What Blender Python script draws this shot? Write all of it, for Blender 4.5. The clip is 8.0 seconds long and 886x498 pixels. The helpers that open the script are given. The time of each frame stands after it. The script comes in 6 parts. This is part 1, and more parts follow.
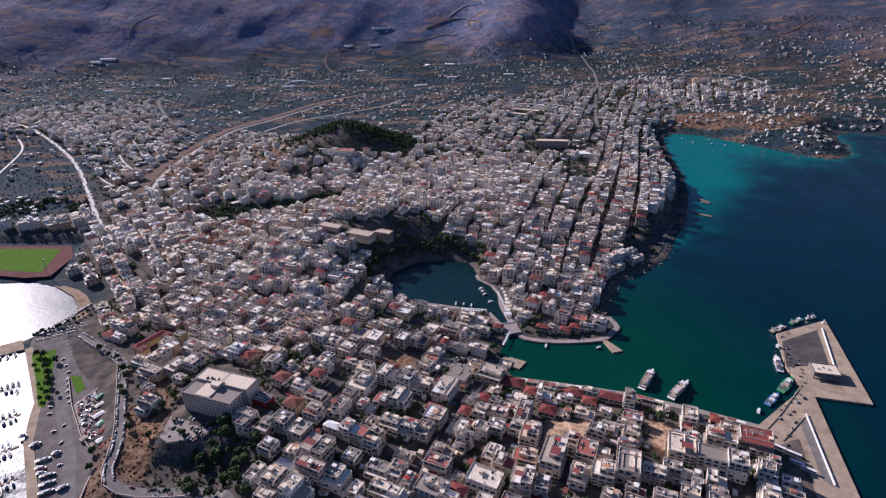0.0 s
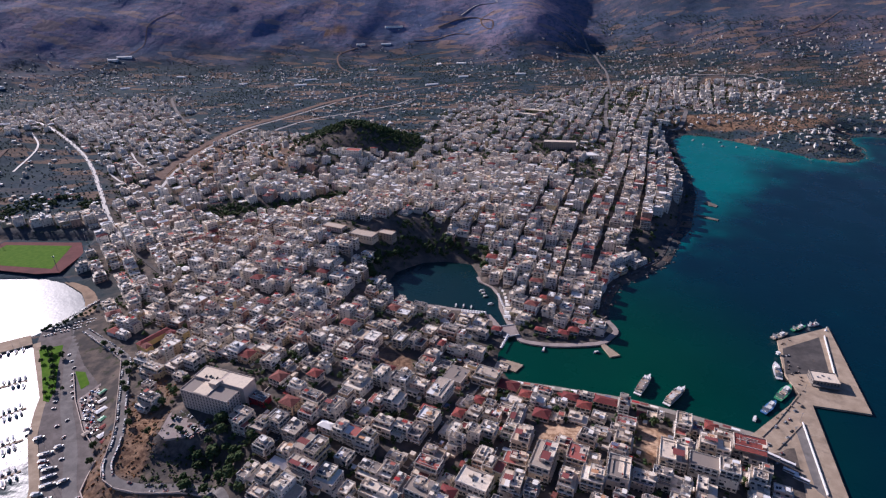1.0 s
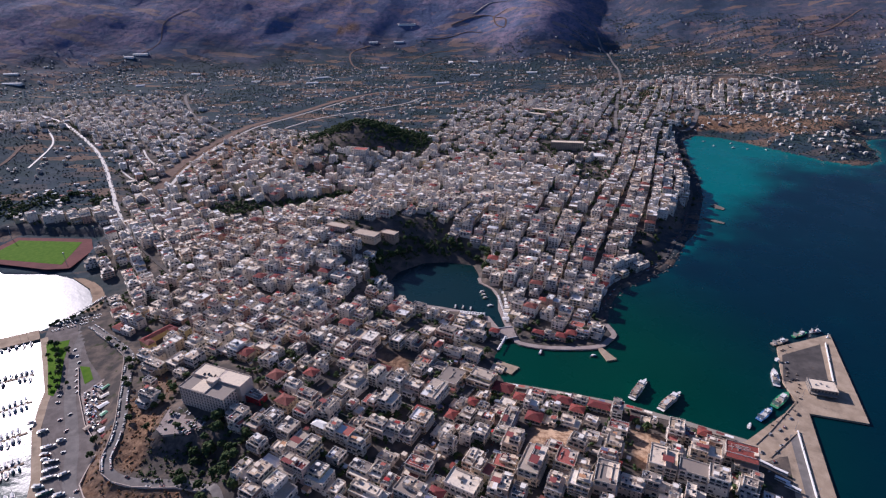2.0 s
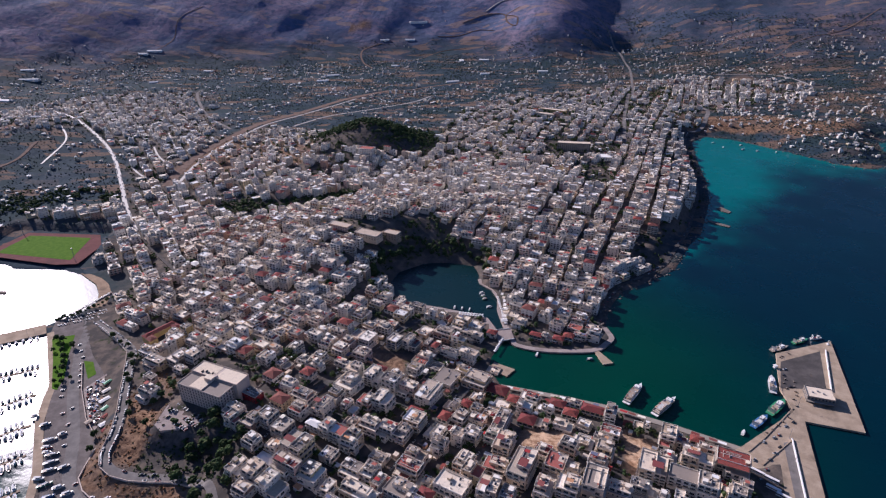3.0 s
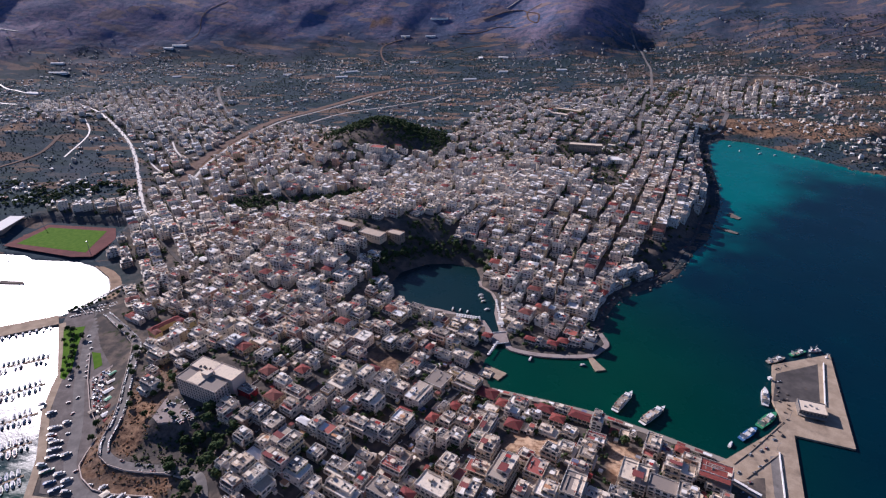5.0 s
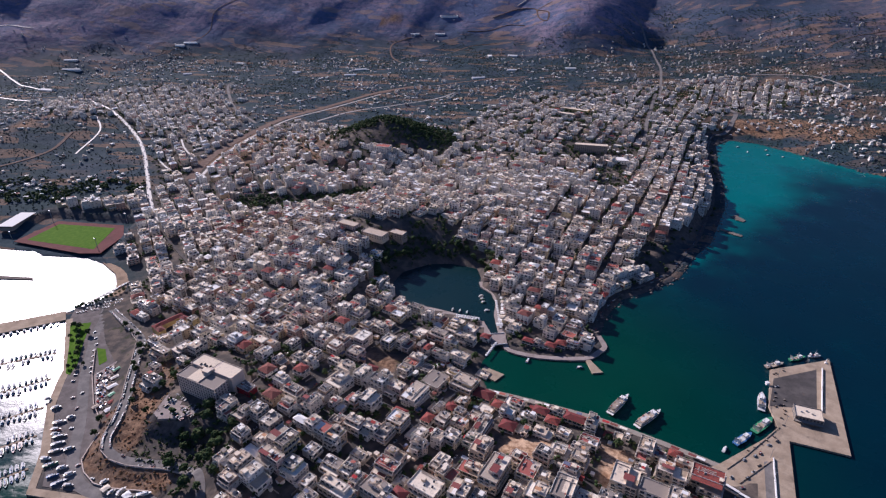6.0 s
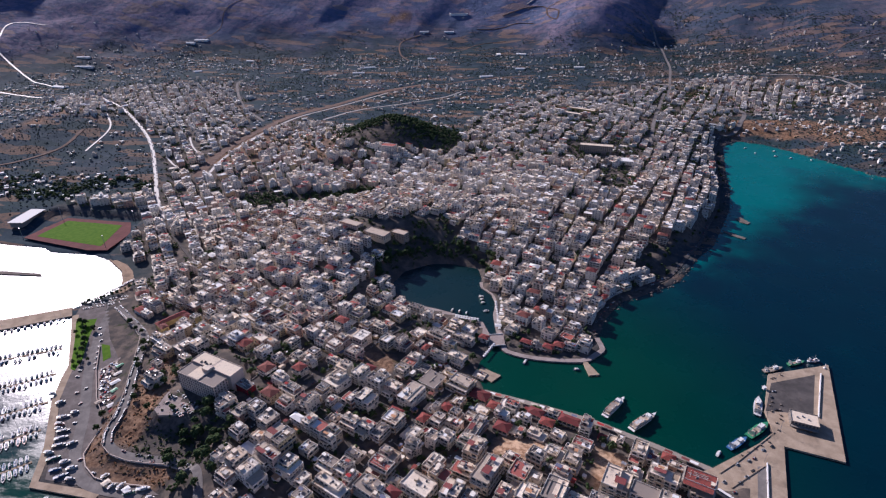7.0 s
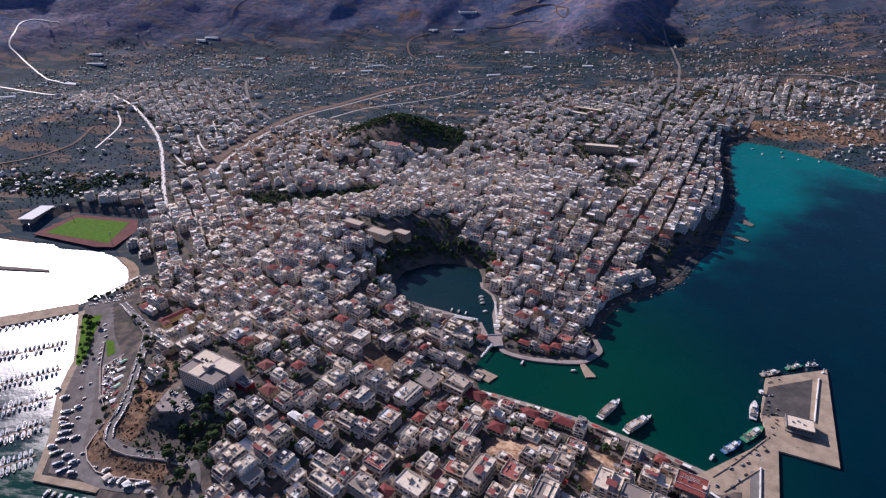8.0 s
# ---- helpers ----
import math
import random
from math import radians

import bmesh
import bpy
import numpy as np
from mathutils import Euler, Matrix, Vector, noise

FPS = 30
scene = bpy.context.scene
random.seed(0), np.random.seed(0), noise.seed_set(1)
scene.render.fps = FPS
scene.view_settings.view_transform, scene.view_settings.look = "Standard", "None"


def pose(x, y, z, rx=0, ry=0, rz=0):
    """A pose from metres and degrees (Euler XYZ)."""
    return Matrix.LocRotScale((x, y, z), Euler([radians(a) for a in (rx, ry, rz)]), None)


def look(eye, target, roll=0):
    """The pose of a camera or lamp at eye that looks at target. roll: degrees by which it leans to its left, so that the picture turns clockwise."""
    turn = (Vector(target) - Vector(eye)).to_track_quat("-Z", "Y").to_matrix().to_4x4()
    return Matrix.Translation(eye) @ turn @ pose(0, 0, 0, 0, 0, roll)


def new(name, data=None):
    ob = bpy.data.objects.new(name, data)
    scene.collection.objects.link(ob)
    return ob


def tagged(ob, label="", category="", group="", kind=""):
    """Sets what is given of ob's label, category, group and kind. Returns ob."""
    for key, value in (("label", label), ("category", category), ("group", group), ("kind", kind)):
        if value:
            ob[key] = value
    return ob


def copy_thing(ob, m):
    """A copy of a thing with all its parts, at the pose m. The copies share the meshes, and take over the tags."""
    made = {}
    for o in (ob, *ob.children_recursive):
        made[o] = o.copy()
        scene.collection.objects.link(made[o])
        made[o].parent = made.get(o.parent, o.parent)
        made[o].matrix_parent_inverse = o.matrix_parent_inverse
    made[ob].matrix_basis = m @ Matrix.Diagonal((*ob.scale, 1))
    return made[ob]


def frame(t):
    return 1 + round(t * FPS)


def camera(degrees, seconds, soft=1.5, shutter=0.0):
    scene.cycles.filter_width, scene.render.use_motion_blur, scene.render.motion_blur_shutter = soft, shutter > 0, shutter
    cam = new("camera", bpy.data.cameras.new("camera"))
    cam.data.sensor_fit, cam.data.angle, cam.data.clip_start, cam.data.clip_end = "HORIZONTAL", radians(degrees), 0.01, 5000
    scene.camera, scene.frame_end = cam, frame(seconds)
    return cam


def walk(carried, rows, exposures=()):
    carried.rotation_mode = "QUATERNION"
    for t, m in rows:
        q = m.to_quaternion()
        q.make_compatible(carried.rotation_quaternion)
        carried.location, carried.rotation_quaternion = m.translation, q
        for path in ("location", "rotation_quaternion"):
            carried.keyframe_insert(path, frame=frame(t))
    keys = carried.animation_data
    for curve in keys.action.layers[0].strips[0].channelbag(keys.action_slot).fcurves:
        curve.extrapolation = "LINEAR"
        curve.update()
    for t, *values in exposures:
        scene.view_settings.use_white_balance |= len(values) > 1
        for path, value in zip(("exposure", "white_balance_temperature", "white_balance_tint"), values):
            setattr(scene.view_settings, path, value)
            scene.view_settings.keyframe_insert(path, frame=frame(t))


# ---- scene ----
cam = camera(75.8, 8.0, 1.25)
PATH = [
    (0, (0.136, -0.15, 386.158), (0.147, 1.657, 385.302), -0.9),
    (0.5, (8.851, -0.827, 389.424), (8.837, 0.979, 388.564), -0.9),
    (1, (17.184, -1.121, 392.422), (17.147, 0.683, 391.559), -0.9),
    (1.5, (26.513, -1.61, 395.783), (26.451, 0.191, 394.916), -0.9),
    (3, (52.053, -1.803, 405.127), (51.924, -0.012, 404.246), -0.8),
    (3.5, (60.378, -1.796, 408.438), (60.228, -0.008, 407.553), -0.7),
    (4, (68.048, -1.853, 411.476), (67.877, -0.07, 410.586), -0.8),
    (4.5, (75.268, -1.968, 414.469), (75.08, -0.188, 413.575), -0.7),
    (6, (95.825, -2.537, 424.578), (95.584, -0.771, 423.671), -0.6),
    (6.5, (102.397, -2.273, 428.041), (102.14, -0.512, 427.128), -0.6),
    (7, (109.314, -2.51, 431.025), (109.039, -0.754, 430.109), -0.6),
    (7.5, (115.737, -2.988, 434.294), (115.446, -1.236, 433.374), -0.6),
    (8, (122.62, -2.758, 437.278), (122.312, -1.012, 436.353), -0.6),
]
walk(cam, [(t, look(eye, target, roll)) for t, eye, target, roll in PATH], [(0.0, 0.21, 5120, 28), (8.0, 0.21, 5120, 28)])

# ---------------------------------------------------------------- sky and sun
SUN_AZ, SUN_EL = -47.5, 26.8          # degrees: clockwise from +y, above the horizon
world = bpy.data.worlds.new("daylight")
scene.world = world
world.use_nodes = True
sky = world.node_tree.nodes.new("ShaderNodeTexSky")
sky.sky_type = "NISHITA"
sky.sun_disc = False
sky.sun_elevation = radians(SUN_EL)
sky.sun_rotation = radians(SUN_AZ)
sky.air_density, sky.dust_density, sky.ozone_density = 1.0, 0.8, 4.0
back = world.node_tree.nodes["Background"]
back.inputs["Strength"].default_value = 0.056
world.node_tree.links.new(sky.outputs["Color"], back.inputs["Color"])
lamp = bpy.data.lights.new("sun", "SUN")
lamp.energy, lamp.angle, lamp.color = 5.8, radians(0.53), (1.0, 0.84, 0.62)
sun_dir = Vector((math.sin(radians(SUN_AZ)) * math.cos(radians(SUN_EL)), math.cos(radians(SUN_AZ)) * math.cos(radians(SUN_EL)), math.sin(radians(SUN_EL))))
new("sun", lamp).matrix_world = look(sun_dir * 800, (0, 0, 0))

# ---------------------------------------------------------------- materials


class Nodes:
    """A short way to wire one node material."""

    def __init__(self, name, rough=0.8, metal=0.0):
        self.mat = bpy.data.materials.new(name)
        self.mat.use_nodes = True
        self.tree = self.mat.node_tree
        self.out = self.tree.nodes["Principled BSDF"]
        self.out.inputs["Roughness"].default_value = rough
        self.out.inputs["Metallic"].default_value = metal
        self.out.inputs["Specular IOR Level"].default_value = 0.03 if rough > 0.86 else 0.12 if rough > 0.7 else 0.5
        self.place = self.node("ShaderNodeNewGeometry").outputs["Position"]

    def node(self, kind, **inputs):
        n = self.tree.nodes.new(kind)
        for key, value in inputs.items():
            self.set(n.inputs[key.replace("_", " ")], value)
        return n

    def set(self, socket, value):
        if isinstance(value, bpy.types.NodeSocket):
            self.tree.links.new(value, socket)
        elif isinstance(value, tuple) and len(value) == 3 and socket.type == "RGBA":
            socket.default_value = (*value, 1)
        else:
            socket.default_value = value

    def noise(self, size, detail=3.0, rough=0.55, where=None):
        """Noise of a given feature size in metres."""
        return self.node("ShaderNodeTexNoise", Vector=where or self.place, Scale=1.0 / size, Detail=detail, Roughness=rough).outputs["Fac"]

    def ramp(self, fac, a, b, lo=0.0, hi=1.0):
        n = self.node("ShaderNodeMapRange", Value=fac)
        for key, value in (("From Min", a), ("From Max", b), ("To Min", lo), ("To Max", hi)):
            n.inputs[key].default_value = value
        n.interpolation_type = "SMOOTHSTEP"
        return n.outputs["Result"]

    def mix(self, fac, a, b, blend="MIX"):
        n = self.node("ShaderNodeMix")
        n.data_type, n.blend_type = "RGBA", blend
        self.set(n.inputs[0], fac)
        self.set(n.inputs[6], a)
        self.set(n.inputs[7], b)
        return n.outputs[2]

    def math(self, op, a, b=0.0):
        n = self.node("ShaderNodeMath")
        n.operation = op
        self.set(n.inputs[0], a)
        self.set(n.inputs[1], b)
        return n.outputs[0]

    def attr(self, name):
        n = self.node("ShaderNodeAttribute")
        n.attribute_name = name
        return n.outputs["Fac"]

    def pick(self, *colours):
        """One of the colours by the object's random number and the island's."""
        both = self.math("FRACT", self.math("ADD", self.node("ShaderNodeObjectInfo").outputs["Random"], self.node("ShaderNodeNewGeometry").outputs["Random Per Island"]))
        n = self.node("ShaderNodeValToRGB", Fac=both)
        n.color_ramp.interpolation = "CONSTANT"
        for i, c in enumerate(colours):
            e = n.color_ramp.elements[i] if i < 2 else n.color_ramp.elements.new(0.99)
            e.position, e.color = i / len(colours), (*c, 1)
        return n.outputs["Color"]

    def bump(self, height, strength=0.4, distance=0.1):
        n = self.node("ShaderNodeBump", Height=height, Strength=strength, Distance=distance)
        self.set(self.out.inputs["Normal"], n.outputs["Normal"])

    def done(self, colour):
        self.set(self.out.inputs["Base Color"], colour)
        return self.mat


def plaster(name, *colours, dirt=0.5):
    m = Nodes(name, 0.85)
    base = m.pick(*colours)
    stains = m.ramp(m.noise(3.0, 5.0, 0.65), 0.48, 0.72)
    grain = m.noise(0.4, 4.0)
    col = m.mix(m.math("MULTIPLY", stains, dirt), base, (0.23, 0.20, 0.17))
    col = m.mix(0.4, col, m.mix(grain, (0.62, 0.59, 0.53), (1.2, 1.16, 1.05)), "MULTIPLY")
    m.bump(grain, 0.3, 0.03)
    return m.done(col)


M = {}
M["wall"] = plaster("painted_render", (0.73, 0.63, 0.52), (0.63, 0.54, 0.45), (0.69, 0.56, 0.42), (0.78, 0.72, 0.64), (0.49, 0.43, 0.38), (0.74, 0.66, 0.57), (0.58, 0.43, 0.28), (0.68, 0.57, 0.49), (0.50, 0.31, 0.23), (0.76, 0.69, 0.61), (0.40, 0.32, 0.26), (0.65, 0.53, 0.32), (0.60, 0.44, 0.38), dirt=0.38)
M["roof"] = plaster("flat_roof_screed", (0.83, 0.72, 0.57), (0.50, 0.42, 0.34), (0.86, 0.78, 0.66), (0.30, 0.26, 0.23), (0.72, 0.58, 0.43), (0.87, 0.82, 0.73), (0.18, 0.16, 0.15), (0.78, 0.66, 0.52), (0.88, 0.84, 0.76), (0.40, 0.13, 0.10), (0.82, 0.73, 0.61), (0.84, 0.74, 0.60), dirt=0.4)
# darker roof mix for near houses; distant ones keep the paler mix
M["roof_near"] = plaster("near_roof_screed", (0.74, 0.63, 0.50), (0.42, 0.36, 0.30), (0.80, 0.71, 0.59), (0.28, 0.24, 0.21), (0.58, 0.47, 0.36), (0.84, 0.78, 0.69), (0.20, 0.18, 0.17), (0.66, 0.55, 0.43), (0.37, 0.12, 0.10), (0.50, 0.42, 0.34), (0.78, 0.69, 0.57), dirt=0.5)
M["white"] = plaster("white_paint", (0.84, 0.83, 0.81), (0.80, 0.79, 0.77), dirt=0.12)
M["balcony"] = plaster("balcony_render", (0.80, 0.72, 0.62), (0.70, 0.61, 0.50), (0.58, 0.50, 0.42), (0.83, 0.79, 0.73), dirt=0.3)
M["stone"] = plaster("quay_concrete", (0.36, 0.31, 0.27), (0.33, 0.29, 0.25), dirt=0.6)
M["dark"] = plaster("flat_shade", (0.05, 0.05, 0.055), (0.07, 0.065, 0.06), dirt=0.2)


def tile_roof():
    m = Nodes("clay_tiles", 0.8)
    base = m.pick((0.25, 0.050, 0.045), (0.29, 0.070, 0.055), (0.20, 0.045, 0.045), (0.24, 0.085, 0.065))
    wave = m.node("ShaderNodeTexWave", Vector=m.place, Scale=1.2, Distortion=0.6)
    col = m.mix(m.ramp(m.noise(1.6, 4.0), 0.35, 0.75), base, (0.13, 0.06, 0.05))
    m.bump(wave.outputs["Fac"], 0.5, 0.08)
    return m.done(col)


def glass(name, tint):
    m = Nodes(name, 0.12)
    m.out.inputs["Specular IOR Level"].default_value = 0.6
    return m.done(m.mix(m.noise(1.7, 1.0), tint, (0.10, 0.105, 0.11)))


def plain(name, rough, *colours, metal=0.0):
    m = Nodes(name, rough, metal)
    col = m.mix(m.ramp(m.noise(0.7, 4.0), 0.4, 0.8, 0.0, 0.35), m.pick(*colours), (0.12, 0.11, 0.10))
    return m.done(col)


M["tiles"] = tile_roof()
M["window"] = glass("window_glass", (0.02, 0.024, 0.03))
M["panel"] = glass("solar_collector", (0.012, 0.018, 0.04))
M["tank"] = plain("galvanised_tank", 0.4, (0.55, 0.55, 0.56), (0.62, 0.61, 0.6), metal=0.6)
M["awning"] = plain("awning_cloth", 0.9, (0.40, 0.05, 0.05), (0.32, 0.06, 0.05), (0.55, 0.30, 0.16), (0.16, 0.17, 0.24), (0.6, 0.55, 0.48))
M["car"] = plain("car_paint", 0.5, (0.45, 0.45, 0.45), (0.03, 0.03, 0.035), (0.20, 0.21, 0.22), (0.36, 0.37, 0.38), (0.05, 0.06, 0.09), (0.22, 0.03, 0.03), (0.55, 0.55, 0.53), (0.08, 0.085, 0.09), (0.03, 0.03, 0.035))
M["rubber"] = plain("rubber", 0.9, (0.02, 0.02, 0.02), (0.025, 0.025, 0.025))
M["hull"] = plain("boat_gelcoat", 0.35, (0.70, 0.70, 0.69), (0.10, 0.11, 0.13), (0.05, 0.09, 0.20), (0.66, 0.65, 0.62), (0.30, 0.05, 0.04), (0.20, 0.21, 0.22), (0.05, 0.20, 0.14))
M["deck"] = plain("boat_deck", 0.6, (0.50, 0.40, 0.28), (0.62, 0.60, 0.56), (0.42, 0.33, 0.24))
M["metal"] = plain("dull_metal", 0.45, (0.5, 0.5, 0.5), (0.42, 0.42, 0.43), metal=0.7)
M["green_paint"] = plain("green_paint", 0.5, (0.04, 0.26, 0.12), (0.06, 0.30, 0.14))
M["blue_paint"] = plain("blue_paint", 0.5, (0.03, 0.12, 0.34), (0.05, 0.16, 0.36))
M["red_paint"] = plain("red_paint", 0.8, (0.23, 0.065, 0.06), (0.27, 0.085, 0.075), (0.20, 0.06, 0.055))


def leaves(name, *colours):
    m = Nodes(name, 0.9)
    col = m.mix(m.ramp(m.noise(0.8, 4.0), 0.45, 0.8), m.pick(*colours), (0.03, 0.04, 0.018))
    m.bump(m.noise(0.6, 3.0), 0.8, 0.4)
    return m.done(col)


M["leaf"] = leaves("foliage", (0.048, 0.074, 0.028), (0.060, 0.084, 0.034), (0.040, 0.064, 0.028), (0.074, 0.088, 0.038))
M["scrub"] = leaves("olive_scrub", (0.076, 0.102, 0.086), (0.058, 0.086, 0.076), (0.090, 0.108, 0.092), (0.054, 0.080, 0.074))
M["dry_bush"] = leaves("dry_rust_bush", (0.22, 0.11, 0.055), (0.17, 0.085, 0.045), (0.26, 0.15, 0.08), (0.12, 0.09, 0.05))
M["bark"] = plain("bark", 0.95, (0.09, 0.065, 0.045), (0.07, 0.05, 0.04))


def asphalt(name, tone, worn, rough=0.9):
    m = Nodes(name, rough)
    col = m.mix(m.ramp(m.noise(9.0, 5.0, 0.6), 0.35, 0.75), tone, worn)
    col = m.mix(m.ramp(m.noise(28.0, 5.0, 0.7), 0.50, 0.72, 0.0, 0.45), col, (0.06, 0.055, 0.05))
    col = m.mix(m.ramp(m.noise(0.5, 3.0), 0.4, 0.9, 0.0, 0.4), col, (0.03, 0.03, 0.03))
    m.bump(m.noise(0.3, 3.0), 0.3, 0.03)
    return m.done(col)


M["asphalt"] = asphalt("asphalt", (0.085, 0.078, 0.075), (0.14, 0.125, 0.115))
M["road"] = asphalt("road_asphalt", (0.185, 0.17, 0.158), (0.275, 0.25, 0.228))
M["pale_road"] = asphalt("concrete_road", (0.32, 0.29, 0.26), (0.40, 0.36, 0.32), 0.66)
M["apron"] = asphalt("apron_asphalt", (0.155, 0.134, 0.122), (0.235, 0.204, 0.186))
M["riverbed"] = asphalt("dry_river_gravel", (0.17, 0.115, 0.09), (0.25, 0.18, 0.14))
M["concrete"] = asphalt("harbour_concrete", (0.37, 0.285, 0.20), (0.50, 0.395, 0.285))
M["paving"] = asphalt("paving", (0.34, 0.28, 0.25), (0.42, 0.36, 0.32))
M["sand"] = asphalt("beach_sand", (0.34, 0.24, 0.16), (0.42, 0.31, 0.21))
M["soil"] = asphalt("bare_soil", (0.22, 0.12, 0.07), (0.32, 0.20, 0.12))
M["track"] = asphalt("running_track", (0.16, 0.07, 0.065), (0.20, 0.09, 0.08))
M["rock"] = asphalt("grey_rock", (0.16, 0.13, 0.11), (0.26, 0.22, 0.19))


def lawn():
    m = Nodes("lawn", 0.9)
    col = m.mix(m.ramp(m.noise(6.0, 4.0), 0.35, 0.7), (0.070, 0.150, 0.010), (0.105, 0.185, 0.016))
    m.bump(m.noise(0.4, 3.0), 0.6, 0.1)
    return m.done(col)


M["lawn"] = lawn()


def land():
    """Ground of the whole coast: streets and yards in town, scrub, fields and bare soil outside, rock on cliffs. Haze
    is tinted into the far ground.
    """
    m = Nodes("coastal_land", 0.92)
    town, steep = m.attr("town"), m.attr("steep")
    big, mid, fine = m.noise(210.0, 5.0, 0.6), m.noise(38.0, 5.0, 0.65), m.noise(5.0, 4.0, 0.6)
    streak = m.node("ShaderNodeMapping", Vector=m.place)
    streak.inputs["Scale"].default_value = (1.0, 2.6, 1.0)
    strip = m.noise(120.0, 7.0, 0.68, streak.outputs["Vector"])
    # blue of the scrub is far haze mixed into its colour
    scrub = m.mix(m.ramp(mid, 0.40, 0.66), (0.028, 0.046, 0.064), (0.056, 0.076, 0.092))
    soil = m.mix(fine, (0.13, 0.072, 0.062), (0.26, 0.160, 0.128))
    wild = m.mix(m.ramp(m.math("ADD", m.math("MULTIPLY", big, 0.6), m.math("MULTIPLY", mid, 0.5)), 0.64, 0.74, 0.0, 0.9), scrub, soil)
    cells = m.node("ShaderNodeTexVoronoi", Vector=streak.outputs["Vector"], Scale=1 / 75.0)
    parcel = m.node("ShaderNodeSeparateColor", Color=cells.outputs["Color"]).outputs[0]
    wild = m.mix(m.ramp(parcel, 0.84, 0.86, 0.0, 0.75), wild, m.mix(fine, (0.15, 0.09, 0.06), (0.30, 0.20, 0.13)))
    # dark parcels carry the same painted haze blue
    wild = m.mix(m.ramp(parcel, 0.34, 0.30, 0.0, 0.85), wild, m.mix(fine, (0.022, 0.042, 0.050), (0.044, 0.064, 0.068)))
    wild = m.mix(m.ramp(strip, 0.57, 0.63, 0.0, 0.8), wild, m.mix(fine, (0.13, 0.08, 0.06), (0.30, 0.20, 0.14)))
    # fine speckle, haze blue mixed in here too
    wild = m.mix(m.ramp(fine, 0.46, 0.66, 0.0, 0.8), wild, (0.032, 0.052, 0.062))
    # distance haze put into the base colour as a blue-violet tint of the hills
    hazed_heath = m.mix(m.ramp(m.noise(330.0, 9.0, 0.66), 0.40, 0.62), (0.120, 0.145, 0.235), (0.285, 0.220, 0.275))
    hazed_heath = m.mix(m.ramp(strip, 0.52, 0.62, 0.0, 0.75), hazed_heath, (0.33, 0.225, 0.215))
    hazed_heath = m.mix(m.ramp(m.noise(26.0, 6.0, 0.7), 0.46, 0.60, 0.0, 0.8), hazed_heath, (0.092, 0.120, 0.190))
    hazed_heath = m.mix(m.ramp(parcel, 0.90, 0.92, 0.0, 0.6), hazed_heath, (0.36, 0.25, 0.19))
    wild = m.mix(m.attr("upland"), wild, hazed_heath)
    yard = m.mix(m.ramp(m.noise(14.0, 4.0), 0.4, 0.68), (0.078, 0.070, 0.064), (0.165, 0.132, 0.106))
    yard = m.mix(m.ramp(m.noise(11.0, 3.0, 0.5), 0.60, 0.72, 0.0, 0.8), yard, (0.05, 0.06, 0.03))
    col = m.mix(town, wild, yard)
    rust = m.mix(m.ramp(m.noise(6.0, 6.0, 0.7), 0.35, 0.68), (0.12, 0.063, 0.036), (0.42, 0.26, 0.15))
    col = m.mix(m.attr("bare"), col, rust)
    col = m.mix(m.attr("plot"), col, m.mix(m.ramp(m.noise(7.0, 6.0, 0.7), 0.38, 0.62), (0.24, 0.145, 0.085), (0.56, 0.39, 0.25)))
    # rock tone darkened: shade of the steep east shore is put into the colour
    rock = m.mix(m.ramp(fine, 0.3, 0.7), (0.085, 0.07, 0.062), (0.19, 0.15, 0.125))
    col = m.mix(steep, col, rock)
    crags = m.math("MULTIPLY", m.attr("upland"), m.math("MULTIPLY", m.noise(170.0, 9.0, 0.68), 26.0))
    m.bump(m.math("ADD", crags, m.math("ADD", fine, m.math("MULTIPLY", mid, 2.0))), 0.7, 1.2)
    return m.done(col)


def water():
    """Sea water over a bottom that is pale sand inshore and falls away into deep blue."""
    m = Nodes("sea_water", 0.265)
    m.out.inputs["IOR"].default_value = 1.33
    m.out.inputs["Specular IOR Level"].default_value = 0.35
    shoal, green, patch = m.attr("shoal"), m.attr("harbour"), m.noise(90.0, 4.0, 0.6)
    deep = m.mix(patch, (0.0003, 0.0105, 0.023), (0.0004, 0.021, 0.034))
    col = m.mix(m.ramp(m.math("ADD", shoal, m.math("MULTIPLY", m.math("SUBTRACT", patch, 0.5), 0.75)), 0.10, 0.85), deep, (0.0008, 0.130, 0.124))
    col = m.mix(green, col, m.mix(patch, (0.0004, 0.032, 0.019), (0.0006, 0.048, 0.028)))
    col = m.mix(m.attr("lake"), col, (0.004, 0.022, 0.026))
    lane = m.node("ShaderNodeMapping", Vector=m.place)
    lane.inputs["Rotation"].default_value = (0.0, 0.0, radians(-37))
    lane.inputs["Scale"].default_value = (0.45, 1.6, 1.0)
    calm = m.math("MULTIPLY", m.attr("calm"), m.ramp(m.noise(20.0, 5.0, 0.65, lane.outputs["Vector"]), 0.40, 0.56))
    open_sea = m.ramp(m.noise(70.0, 4.0, 0.6), 0.36, 0.62, 0.24, 0.33)
    open_sea = m.math("ADD", open_sea, m.math("MULTIPLY", m.attr("ripples"), 0.09))
    m.set(m.out.inputs["Roughness"], m.math("SUBTRACT", open_sea, m.math("MULTIPLY", calm, 0.17)))
    waves = m.math("ADD", m.noise(3.5, 3.0), m.math("MULTIPLY", m.noise(14.0, 2.0), 1.2))
    m.bump(waves, 0.25, 0.35)
    return m.done(col)


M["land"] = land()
M["water"] = water()

# ---------------------------------------------------------------- meshes


